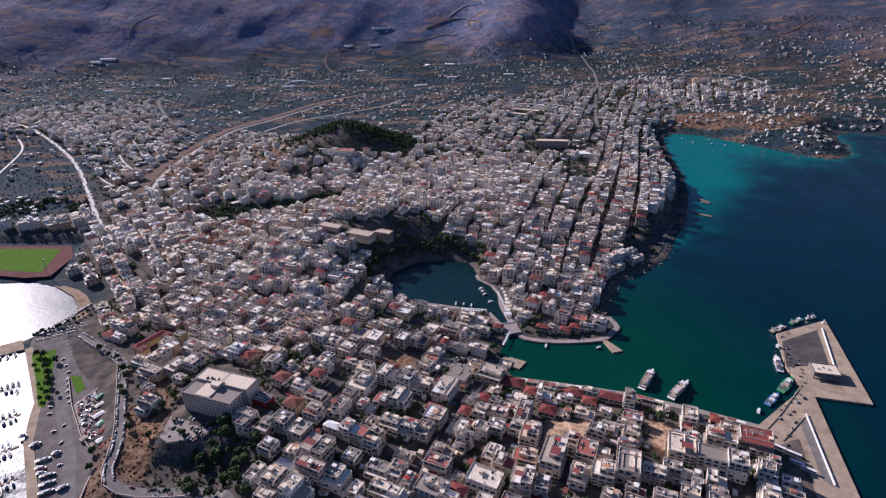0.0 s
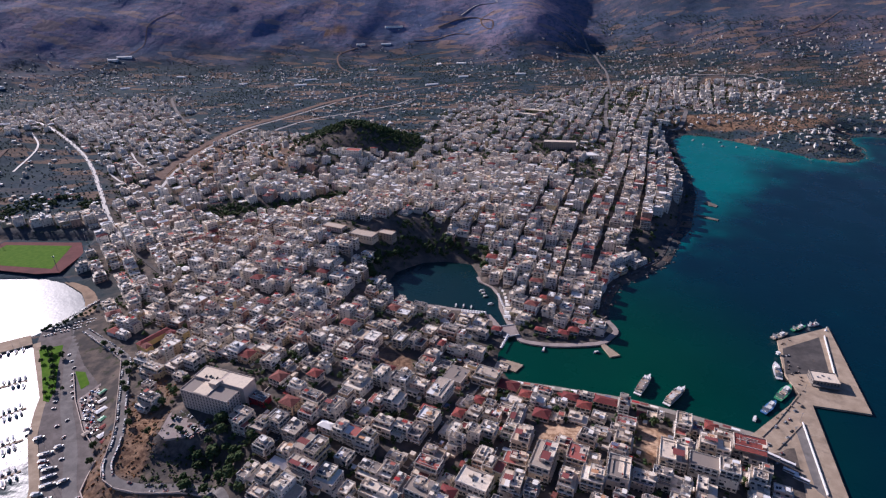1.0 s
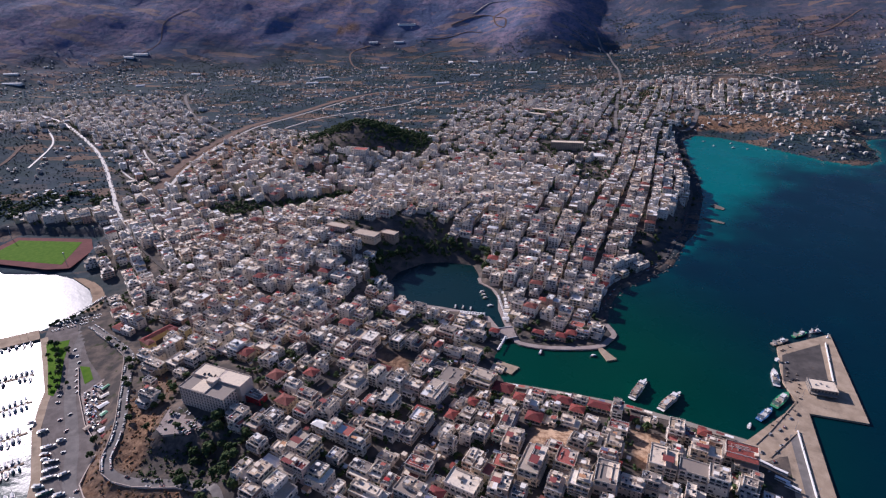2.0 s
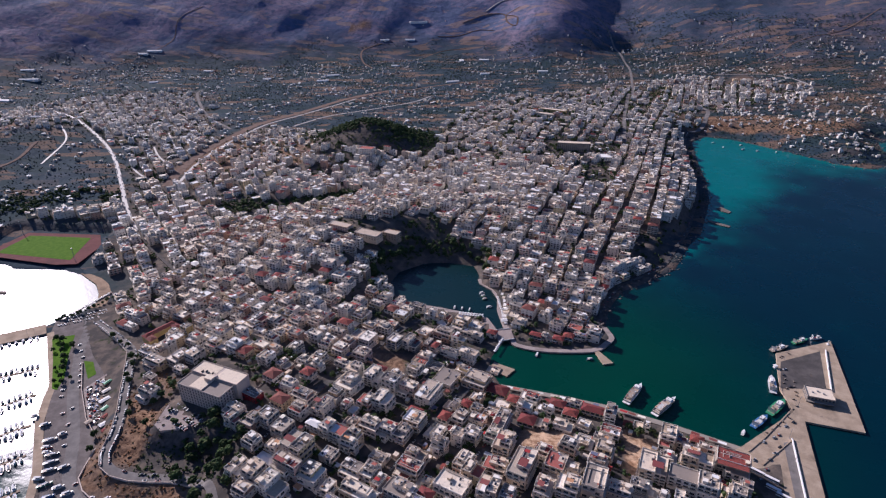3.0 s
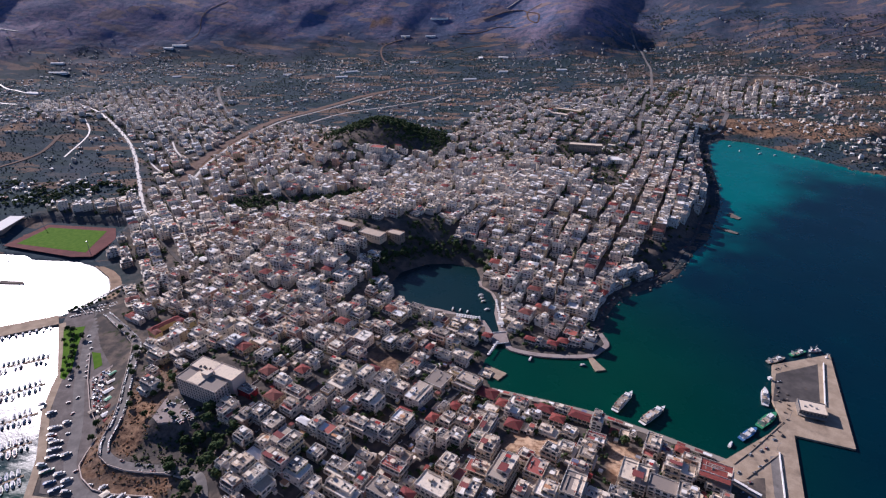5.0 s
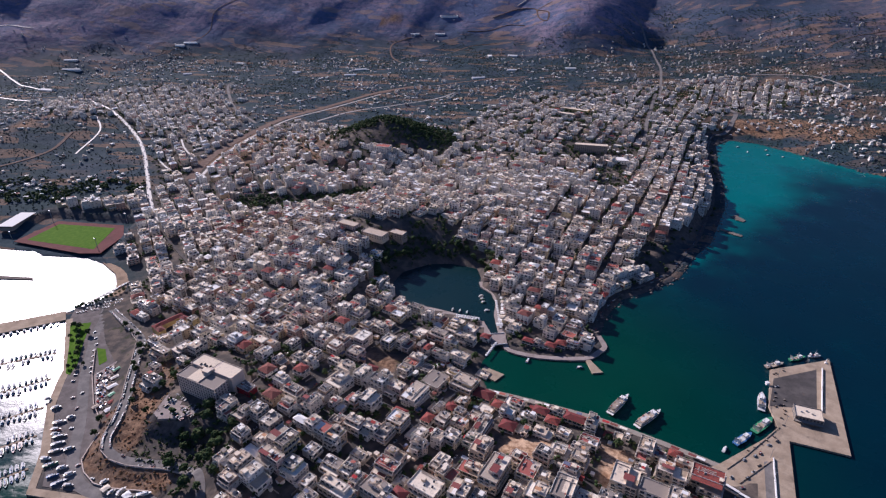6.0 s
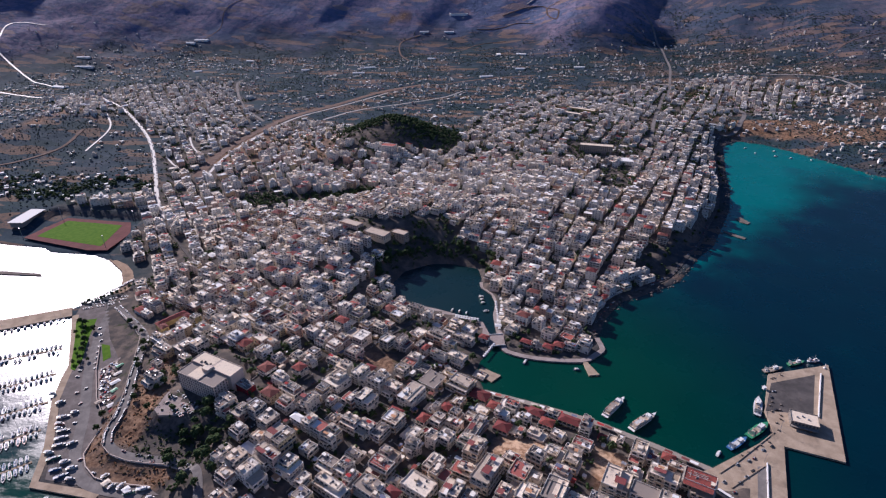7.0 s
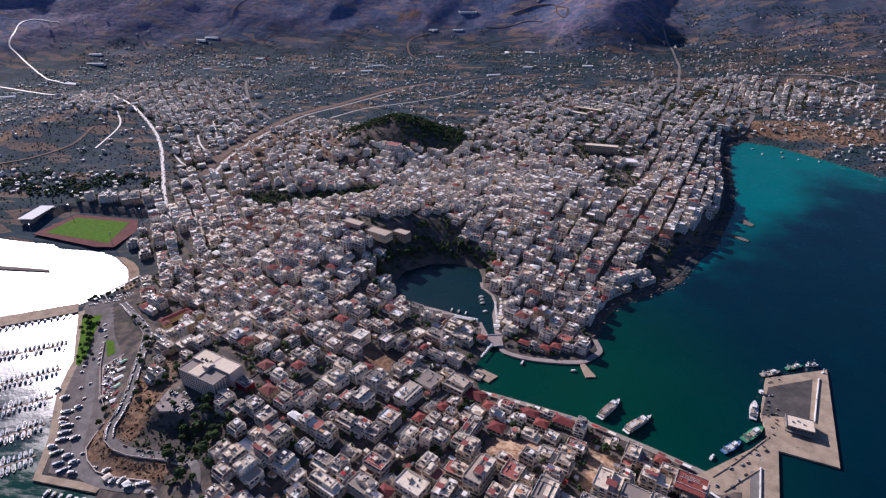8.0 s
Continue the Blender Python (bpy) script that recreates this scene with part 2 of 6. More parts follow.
class Bag:
    """Collects vertices and faces of simple solids into one mesh."""

    def __init__(self):
        self.v, self.f, self.m, self.mats = [], [], [], []

    def slot(self, mat):
        if mat not in self.mats:
            self.mats.append(mat)
        return self.mats.index(mat)

    def add(self, verts, faces, mat):
        n, k = len(self.v), self.slot(mat)
        self.v += verts
        self.f += [tuple(i + n for i in f) for f in faces]
        self.m += [k] * len(faces)

    def box(self, c, size, mat, yaw=0.0, taper=1.0, bottom=False):
        """A box that stands on c (the middle of its foot)."""
        x, y, z = c
        w, d, h = size[0] / 2, size[1] / 2, size[2]
        cs, sn = math.cos(yaw), math.sin(yaw)
        verts = []
        for k, zz in ((1.0, z), (taper, z + h)):
            for a, b in ((-w, -d), (w, -d), (w, d), (-w, d)):
                verts.append((x + (a * cs - b * sn) * k, y + (a * sn + b * cs) * k, zz))
        if taper != 1.0:
            verts[4:] = [(x + (a * cs - b * sn) * taper, y + (a * sn + b * cs) * taper, z + h) for a, b in ((-w, -d), (w, -d), (w, d), (-w, d))]
        faces = [(4, 5, 6, 7), (0, 1, 5, 4), (1, 2, 6, 5), (2, 3, 7, 6), (3, 0, 4, 7)]
        if bottom:
            faces.append((3, 2, 1, 0))
        self.add(verts, faces, mat)

    def prism(self, outline, z0, z1, mat):
        """An upright prism over an outline given anticlockwise."""
        n = len(outline)
        verts = [(x, y, z0) for x, y in outline] + [(x, y, z1) for x, y in outline]
        self.add(verts, [tuple(range(n, 2 * n))] + [(i, (i + 1) % n, n + (i + 1) % n, n + i) for i in range(n)], mat)

    def mesh(self, name):
        me = bpy.data.meshes.new(name)
        me.from_pydata(self.v, [], self.f)
        for k in self.mats:
            me.materials.append(M[k])
        if len(self.mats) > 1:
            me.polygons.foreach_set("material_index", self.m)
        me.update()
        return me


def part(name, bag, parent, label="", at=None):
    """Links a bag as one mesh object under a thing."""
    ob = new(name, bag.mesh(name) if isinstance(bag, Bag) else bag)
    ob.parent = parent
    if at is not None:
        ob.matrix_basis = at
    return tagged(ob, label) if label else ob


def setting(name, bag, label, category, kind="structure"):
    return tagged(new(name, bag.mesh(name)), label, category, "", kind)


def ccw(points):
    area = sum(a[0] * b[1] - b[0] * a[1] for a, b in zip(points, points[1:] + points[:1]))
    return points if area > 0 else points[::-1]


# ---------------------------------------------------------------- the lie of the land
EAST_SEA = [(335, 325), (374, 448), (423, 435), (471, 586), (396, 559), (372, 495), (368, 462), (299, 411), (253, 433), (192, 460), (129, 477),
            (78, 490), (65, 517), (68, 540), (84, 572), (97, 559), (134, 550), (188, 553), (207, 568), (217, 582), (212, 610), (224, 650), (251, 697),
            (305, 733), (344, 768), (390, 850), (421, 890), (458, 975), (492, 1054), (522, 1160), (544, 1272), (574, 1400), (590, 1466),
            (640, 1520), (695, 1496), (755, 1425), (800, 1362)]
EAST_SEA += [(850, 1290), (910, 1251), (975, 1290), (1022, 1382), (1040, 1460), (1080, 1482), (1170, 1446), (1300, 1400), (1600, 1500), (2300, 1500), (3800, 1300), (3800, -900), (300, -900)]
LAKE = [(-68, 740), (-31, 770), (5, 774), (44, 764), (52, 735), (53, 708), (70, 690), (77, 668), (76, 640), (80, 615), (90, 590), (78, 584), (64, 620),
        (40, 630), (3, 642), (-30, 650), (-62, 672), (-78, 700)]
WEST_SEA = [(-2600, 700), (-1400, 790), (-900, 750), (-735, 739), (-684, 737), (-662, 725), (-624, 725), (-591, 728), (-546, 712), (-503, 681), (-483, 656), (-473, 634),
            (-478, 612), (-503, 577), (-575, 536), (-700, 462), (-680, 440), (-565, 511), (-488, 558), (-416, 462), (-408, 442), (-390, 405), (-348, 345), (-324, 299),
            (-255, 296), (-225, 240), (-200, -900), (-2600, -900)]
HILLS = [(-205, 450, 70, 17), (-120, 380, 80, 13), (130, 310, 60, 20), (40, 400, 90, 5), (240, 370, 90, 5), (-60, 520, 100, 2), (-170, 600, 90, 5),
         (-240, 700, 100, 12), (-165, 800, 90, 20), (-40, 850, 90, 16), (90, 960, 120, 16), (60, 790, 70, 5), (390, 1050, 120, 9)]
HILLS += [(250, 1200, 130, 5), (-215, 1300, 80, 64), (40, 1300, 140, 11), (300, 1450, 140, 16), (150, 1600, 160, 10), (-600, 1250, 250, 10),
          (310, 2740, 140, 46), (385, 2860, 175, 56), (480, 3090, 230, 88), (720, 3080, 190, -105), (640, 2760, 80, -25), (-1150, 2950, 260, 40), (-380, 3250, 300, 50), (1500, 2700, 400, 40),
          (-1750, 3000, 330, 60), (-700, 3350, 300, 60), (80, 3250, 200, 60), (1050, 3200, 230, 70), (-300, 968, 34, -11), (-220, 1000, 30, -8), (-160, 900, 60, 8), (-1160, 1350, 170, 38)]


def away(px, py, poly):
    """Distance to a closed outline, negative inside it."""
    best = np.full(px.shape, 1e12)
    inside = np.zeros(px.shape, bool)
    for (ax, ay), (bx, by) in zip(poly, poly[1:] + poly[:1]):
        dx, dy = bx - ax, by - ay
        t = np.clip(((px - ax) * dx + (py - ay) * dy) / (dx * dx + dy * dy), 0, 1)
        best = np.minimum(best, (px - ax - t * dx) ** 2 + (py - ay - t * dy) ** 2)
        if dy:
            inside ^= ((ay > py) != (by > py)) & (px < dx * (py - ay) / dy + ax)
    return np.where(inside, -1, 1) * np.sqrt(best)


def step(x, a, b):
    t = np.clip((x - a) / (b - a), 0, 1)
    return t * t * (3 - 2 * t)


def wavy(px, py, size, seed):
    """Cheap smooth relief from a few crossed waves, about -1 to 1."""
    rng = np.random.RandomState(seed)
    total = np.zeros_like(px)
    for k in range(9):
        a, ph, s = rng.uniform(0, 6.283), rng.uniform(0, 6.283), size * rng.uniform(0.6, 1.9)
        total = total + np.sin((px * math.cos(a) + py * math.sin(a)) * 6.283 / s + ph + 0.8 * np.sin(px * 2.1 / s - py * 1.7 / s + ph))
    return total / 4.5


SHORE_ROAD = [(-440, 586), (-421, 573), (-381, 544), (-353, 520), (-339, 492), (-326, 465), (-315, 441), (-304, 418), (-296, 397), (-291, 379), (-288, 364), (-281, 352), (-268, 344), (-250, 340), (-233, 340), (-212, 341), (-192, 338)]
SHORE_Z = [2.4, 3, 5, 7, 9, 10, 10.5, 10.5, 10.5, 10, 9.5, 9, 8.5, 8, 7.5, 7, 6.5]
FLATS = [
    (1.3, [(-496, 572), (-416, 462), (-408, 442), (-390, 405), (-348, 345), (-324, 300), (-255, 297), (-190, 300), (-200, 314), (-216, 316), (-251, 315), (-271, 318),
           (-289, 329), (-301, 342), (-304, 356), (-307, 376), (-322, 398), (-336, 416), (-348, 446), (-364, 484), (-402, 520), (-430, 552), (-470, 600)], 6.0),
    (5.0, [(-757, 730), (-562, 726), (-582, 850), (-757, 858)], 14.0),
    (20.9, [(-253, 390), (-254, 416), (-248, 428), (-234, 417), (-208, 397), (-228, 386), (-244, 383)], 9.0),
    (7.0, [(-258, 350), (-205, 348), (-178, 350), (-184, 372), (-215, 377), (-248, 374)], 9.0),
    (23.6, [(-243, 421), (-237, 443), (-229, 469), (-172, 449), (-179, 428), (-191, 403)], 8.0),
    (1.5, [(-74, 665), (-40, 640), (40, 622), (75, 585), (60, 560), (20, 590), (-30, 620)], 18.0),
]


def CLIFF(py):
    """How far the east shore is a cliff, along its length."""
    return step(py, 740, 820) * step(1180 - py, 0, 120)


def shores(px, py):
    return away(px, py, EAST_SEA), away(px, py, LAKE), away(px, py, WEST_SEA)


def upland(px, py):
    h = np.clip(6 + 0.022 * (py - 600), 0, 95)
    for cx, cy, s, top in HILLS:
        h = h + top * np.exp(-((px - cx) ** 2 + (py - cy) ** 2) / (2 * s * s))
    r = np.hypot(px, py)
    rise = step(r, 2500, 4350)
    ridge = 1 - np.abs(wavy(px, py, 1500, 4))
    h = h + rise * (440 + 60 * ridge + 30 * wavy(px, py, 620, 5) + 16 * (1 - np.abs(wavy(px, py, 330, 8))) + 5 * wavy(px, py, 150, 10))
    h = h + step(r, 1900, 3000) * (9 * wavy(px, py, 420, 6) + 4 * (1 - np.abs(wavy(px, py, 210, 7))))
    return h


def height(px, py):
    px, py = np.asarray(px, float), np.asarray(py, float)
    de, dl, dw = shores(px, py)
    h = upland(px, py)
    for level, poly, soft in FLATS:
        h = h + (level - h) * (1 - step(away(px, py, poly), 0, soft))
    h = 1.6 + (h - 1.6) * step(dl, 2, np.where((py > 690) & (px < 62), 13, 24)) * step(de, np.where(px > 230, 6 + 14 * CLIFF(py), 6), 95 - 45 * CLIFF(py)) * step(dw, 8, 110)
    for (ax, ay), (bx, by), za, zb in zip(SHORE_ROAD, SHORE_ROAD[1:], SHORE_Z, SHORE_Z[1:]):
        dx, dy = bx - ax, by - ay
        t = np.clip(((px - ax) * dx + (py - ay) * dy) / (dx * dx + dy * dy), 0, 1)
        off = np.hypot(px - ax - t * dx, py - ay - t * dy)
        h = h + (za + (zb - za) * t - h) * (1 - step(off, 5.5, 15))
    d = np.minimum(np.minimum(de, dl), dw)
    return np.where(d > 0, np.minimum(h, 0.55 * d), np.maximum(-9.0, 0.6 * d))


def lines(lo, core_lo, core_hi, hi, fine):
    """Grid lines: even inside the core, wider and wider outside it."""
    out = list(np.arange(core_lo, core_hi, fine))
    s, p = fine, out[-1]
    while p < hi:
        s = min(s * 1.05, 38)
        p += s
        out.append(p)
    s, p = fine, core_lo
    while p > lo:
        s = min(s * 1.05, 38)
        p -= s
        out.insert(0, p)
    return np.array(out)


def sheet(name, xs, ys, zfun, attrs, mat):
    gx, gy = np.meshgrid(xs, ys)
    px, py = gx.ravel(), gy.ravel()
    pz = zfun(px, py)
    nx, ny = len(xs), len(ys)
    idx = np.arange(nx * ny).reshape(ny, nx)
    quads = np.stack([idx[:-1, :-1], idx[:-1, 1:], idx[1:, 1:], idx[1:, :-1]], -1).reshape(-1, 4)
    me = bpy.data.meshes.new(name)
    me.vertices.add(len(px))
    me.vertices.foreach_set("co", np.stack([px, py, pz], 1).ravel())
    me.loops.add(quads.size)
    me.loops.foreach_set("vertex_index", quads.ravel())
    me.polygons.add(len(quads))
    me.polygons.foreach_set("loop_start", np.arange(0, quads.size, 4))
    me.polygons.foreach_set("use_smooth", np.ones(len(quads), bool))
    me.update(calc_edges=True)
    for key, values in attrs(px, py, pz).items():
        me.attributes.new(key, "FLOAT", "POINT").data.foreach_set("value", np.asarray(values, np.float32))
    me.materials.append(M[mat])
    return new(name, me)


TOWN = [(-470, 560), (-420, 700), (-560, 735), (-575, 868), (-760, 872), (-750, 918), (-610, 945), (-640, 1040), (-780, 1230), (-900, 1370), (-1130, 1353), (-1393, 1615), (-1395, 1850), (-1100, 1900), (-927, 1940), (-760, 1640), (-606, 1457), (-450, 1480), (-330, 1420), (-60, 1420),
        (-40, 1640), (250, 1900), (560, 2050), (1000, 2150), (1150, 1900), (760, 1720), (620, 1560), (560, 1270), (300, 720), (215, 600), (480, 590), (430, 300), (300, 100), (-180, 200), (-330, 300), (-430, 470)]


def in_town(px, py):
    return step(-away(px, py, TOWN) + (18 + 35 * step(py, 900, 1300)) * wavy(px, py, 150, 9), -35, 35)


BARE = [[(92, 384), (136, 386), (146, 414), (104, 416)], [(182, 360), (200, 355), (218, 408), (196, 420)], [(-64, 530), (-24, 526), (-32, 494), (-62, 504)],
        [(-288, 370), (-278, 354), (-258, 350), (-254, 384), (-258, 420), (-296, 440), (-312, 456), (-296, 410)],
        [(-340, 530), (-300, 470), (-268, 440), (-262, 452), (-310, 500), (-330, 540)],
        [(-311, 376), (-306, 342), (-290, 326), (-250, 313), (-205, 313), (-195, 330), (-212, 338), (-250, 336), (-270, 340), (-285, 352), (-292, 372), (-298, 398), (-310, 404)],
        [(600, 1540), (640, 1620), (820, 1650), (1050, 1560), (950, 1480), (860, 1440), (760, 1500), (680, 1545)],
        [(-620, 1100), (-420, 1120), (-330, 1180), (-340, 1330), (-560, 1420)],
        [(-1230, 1130), (-1200, 1270), (-1150, 1440), (-1105, 1425), (-1150, 1260), (-1170, 1120)],
        [(-590, 2840), (-500, 2870), (-470, 2915), (-520, 2950), (-590, 2910)],
        [(90, 1560), (200, 1540), (215, 1690), (110, 1750)]]


def land_attrs(px, py, pz):
    slope = np.hypot(np.gradient(GRID, gx, axis=1), np.gradient(GRID, gy, axis=0)).ravel()
    r = np.hypot(px, py)
    bare = 0 * px
    for i, poly in enumerate(BARE):
        bare = np.maximum(bare, (1.0 if i < 7 or i == 9 else 0.75) * step(-away(px, py, poly) + 6 * wavy(px, py, 30, 13), -4, 6))
    bare = np.maximum(bare, 0.6 * step(px, 250, 650) * step(py, 1450, 1600) * step(2700 - py, 0, 500) * step(wavy(px, py, 260, 15) + 0.5 * wavy(px, py, 80, 16), -0.1, 0.7))
    plot = 0 * px
    for poly in BARE[:2]:
        plot = np.maximum(plot, step(-away(px, py, poly) + 5 * wavy(px, py, 25, 17), -4, 5))
    # upland masks the ground that takes the hills' painted blue haze
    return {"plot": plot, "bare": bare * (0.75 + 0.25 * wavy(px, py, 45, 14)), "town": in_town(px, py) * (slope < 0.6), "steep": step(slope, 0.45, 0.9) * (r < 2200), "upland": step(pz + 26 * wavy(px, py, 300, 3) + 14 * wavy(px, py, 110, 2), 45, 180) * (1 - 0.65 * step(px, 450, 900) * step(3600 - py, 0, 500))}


gx = lines(-4900, -780, 640, 4900, 6.5)
gy = lines(-1500, 280, 1560, 4900, 6.5)
GRID = height(*np.meshgrid(gx, gy))


def lie(px, py):
    """Height of the ground sheet as built, between its grid lines."""
    px, py = np.asarray(px, float), np.asarray(py, float)
    i, j = np.clip(np.searchsorted(gx, px) - 1, 0, len(gx) - 2), np.clip(np.searchsorted(gy, py) - 1, 0, len(gy) - 2)
    u, v = (px - gx[i]) / (gx[i + 1] - gx[i]), (py - gy[j]) / (gy[j + 1] - gy[j])
    return (GRID[j, i] * (1 - u) + GRID[j, i + 1] * u) * (1 - v) + (GRID[j + 1, i] * (1 - u) + GRID[j + 1, i + 1] * u) * v


def ground_at(x, y):
    return float(lie(x, y))


tagged(sheet("ground", gx, gy, lambda x, y: GRID.ravel(), land_attrs, "land"), "dry coastal land with town streets, olive groves and brown hills, haze tinted in blue", "ground", "", "structure")


def sea_attrs(px, py, pz):
    de, dl, dw = shores(px, py)
    far = -de
    bay = step(py, 780, 1150) * step(1050 - px, 0, 420)
    shoal = 0.75 * step(300 - np.hypot(px - 600, (py - 1430) * 0.55), 0, 300) * bay + 0.45 * step(190 - far, 0, 190) * bay + 0.3 * step(25 - far, 0, 25) * (py > 800) + 0.25 * step(170 - far, 0, 170) * step(py, 560, 800) * (px > 190)
    harbour = step(430 - np.hypot(px - 100, py - 500), 40, 330) * (de < 12)
    calm = step(460 - py, 0, 170) * (px < -180)
    return {"calm": calm, "ripples": 1.0 * (px < -380) * (py > 560), "shoal": shoal, "harbour": harbour + 0.8 * calm * step(380 - py, 0, 80), "lake": 1.0 * (dl < 12) * (py > 600)}


tagged(sheet("sea", lines(-3500, -800, 1250, 3700, 14), lines(-1000, 280, 1560, 1900, 14), lambda x, y: 0 * x, sea_attrs, "water"), "rippled teal and deep blue sea water, sparkling in the sun", "sea", "", "structure")

# ---------------------------------------------------------------- quays, pier, roads


def smooth(points, n=6):
    """A rounded line through the points (Catmull-Rom)."""
    p = [Vector((*q, 0)) for q in points]
    p = [2 * p[0] - p[1]] + p + [2 * p[-1] - p[-2]]
    out = []
    for a, b, c, d in zip(p, p[1:], p[2:], p[3:]):
        for i in range(n):
            t = i / n
            q = 0.5 * ((2 * b) + (c - a) * t + (2 * a - 5 * b + 4 * c - d) * t * t + (3 * b - a - 3 * c + d) * t ** 3)
            out.append((q.x, q.y))
    return out + [(p[-2].x, p[-2].y)]


def ribbon(name, points, width, mat, label, category="road", lift=0.45, curve=True, flat=None):
    """A road, wall-to-wall with the land under it."""
    line = smooth(points) if curve else points
    fine = []
    for (ax, ay), (bx, by) in zip(line, line[1:]):
        n = max(1, int(math.hypot(bx - ax, by - ay) / 7))
        fine += [(ax + (bx - ax) * i / n, ay + (by - ay) * i / n) for i in range(n)]
    fine.append(line[-1])
    v, f = [], []
    for i, (x, y) in enumerate(fine):
        ax, ay = fine[max(0, i - 1)]
        bx, by = fine[min(len(fine) - 1, i + 1)]
        k = math.hypot(bx - ax, by - ay) or 1
        nx, ny = -(by - ay) / k * width / 2, (bx - ax) / k * width / 2
        z = flat if flat is not None else max(ground_at(x, y), ground_at(x + nx, y + ny), ground_at(x - nx, y - ny), 1.4) + lift
        v += [(x + nx, y + ny, z - 2.5), (x + nx, y + ny, z), (x - nx, y - ny, z), (x - nx, y - ny, z - 2.5)]
        if i:
            o = 4 * i
            f += [(o - 4, o - 3, o + 1, o), (o - 3, o - 2, o + 2, o + 1), (o - 2, o - 1, o + 3, o + 2)]
    bag = Bag()
    bag.add(v, f, mat)
    setting(name, bag, label, category)
    ROADS.append((fine[::4] + fine[-1:], width))


ROADS = []
PIER = ccw([(335, 320), (374, 448), (424, 435), (471, 587), (396, 560), (372, 497), (370, 462), (299, 411), (280, 400), (300, 320)])
bag = Bag()
bag.prism(PIER, -6, 2.1, "concrete")
setting("pier", bag, "pale concrete harbour pier with a dog-leg head", "pier")


def quay(name, points, width, top, mat, label):
    """A solid quay along a shore; the land lies to the left of the points' direction."""
    bag = Bag()
    inner = []
    for i, (x, y) in enumerate(points):
        ax, ay = points[max(0, i - 1)]
        bx, by = points[min(len(points) - 1, i + 1)]
        k = math.hypot(bx - ax, by - ay)
        inner.append((x - (by - ay) / k * width, y + (bx - ax) / k * width))
    bag.prism(ccw(points + inner[::-1]), -6, top, mat)
    return setting(name, bag, label, "quay")


quay("quay_south", [(78, 489), (129, 477), (192, 460), (253, 433), (302, 409)], -6.5, 2.0, "stone", "concrete quay under the harbour-side houses")
quay("quay_lake_east", [(86, 586), (80, 615), (76, 640), (77, 668), (70, 690), (53, 708), (50, 722)][::-1], 9, 1.5, "paving", "paved promenade along the lake")
quay("quay_lake_south", [(80, 582), (64, 620), (40, 630), (3, 642), (-30, 650)], 9, 1.52, "paving", "paved promenade below the lakeside cafes")
quay("quay_peninsula", smooth([(90, 574), (97, 559), (134, 550), (188, 553), (207, 568), (217, 582), (212, 605)], 3), 6.5, 1.9, "paving", "curved paved quay round the headland")
quay("quay_west_apron", [(-488, 558), (-416, 462), (-408, 442), (-390, 405), (-348, 345), (-324, 299), (-255, 296)], 8, 1.9, "concrete", "straight concrete edge of the marina apron")
bag = Bag()
bag.prism(ccw([(-503, 577), (-575, 536), (-760, 428), (-750, 408), (-565, 511), (-488, 558)]), -6, 2.2, "concrete")
setting("pier_marina", bag, "concrete breakwater walk that shelters the marina", "pier")

ribbon("road_hill", SHORE_ROAD, 9.5, "road", "curving asphalt road along the foot of the hill")
ribbon("road_slope", [(-192, 338), (-176, 332), (-163, 312), (-150, 280)], 8, "road", "asphalt lane that drops past the wooded slope")
ribbon("road_valley", [(-1285, 1684), (-987, 1420), (-821, 1250), (-693, 1073), (-609, 947), (-528, 838)], 7.5, "pale_road", "pale main road into town")
ribbon("road_entry", [(-528, 838), (-470, 780), (-410, 722), (-380, 690)], 5, "asphalt", "dark town street between tall houses")
ribbon("road_river", [(-576, 1038), (-593, 1154), (-592, 1279), (-579, 1381), (-555, 1515), (-484, 1648), (-377, 1851), (-266, 1964)], 20, "riverbed", "dry brown river bed beside a road")
ribbon("road_river_side", [(-560, 1060), (-572, 1154), (-570, 1279), (-557, 1381), (-533, 1510), (-462, 1640), (-355, 1840)], 7, "pale_road", "pale road along the dry river")
ribbon("road_far", [(-1501, 1782), (-1681, 1871), (-1955, 2055), (-2040, 2110), (-2090, 2200), (-2134, 2286), (-2116, 2341), (-2000, 2361)], 6, "pale_road", "pale country road that winds uphill")
ribbon("road_west", [(-1900, 1790), (-1767, 1747), (-1567, 1678), (-1437, 1651), (-1285, 1684), (-1189, 1680)], 7, "pale_road", "pale country road")
ribbon("road_fields", [(-930, 1980), (-910, 1895), (-751, 1615), (-611, 1451)], 8, "road", "straight pale road through the olive groves")
ribbon("track_upland", [(-1500, 1960), (-1480, 2060), (-1535, 2180), (-1440, 2330), (-1370, 2470), (-1330, 2600), (-1360, 2760), (-1300, 2900)], 4, "riverbed", "pale winding track up the valley", "track")
ribbon("track_terrace", [(-480, 2370), (-380, 2500), (-260, 2560), (-150, 2680), (-20, 2700)], 5, "riverbed", "dirt track across the terraces", "track")
ribbon("track_quarry", [(60, 3000), (150, 3080), (240, 3060), (200, 3180), (120, 3260), (230, 3340)], 6, "pale_road", "pale zigzag track on the hillside", "track")
ribbon("track_east", [(1000, 2330), (1180, 2400), (1320, 2520), (1500, 2560), (1700, 2680)], 3.5, "riverbed", "pale lane between scattered houses", "track")
ribbon("track_dirt", [(-1076, 1037), (-1026, 1079), (-990, 1161), (-1014, 1271)], 8, "riverbed", "dirt track on the dry slope", "track")
ribbon("track_upper", [(-922, 1154), (-961, 1299), (-1041, 1400)], 4, "pale_road", "graded track on the dry slope", "track")
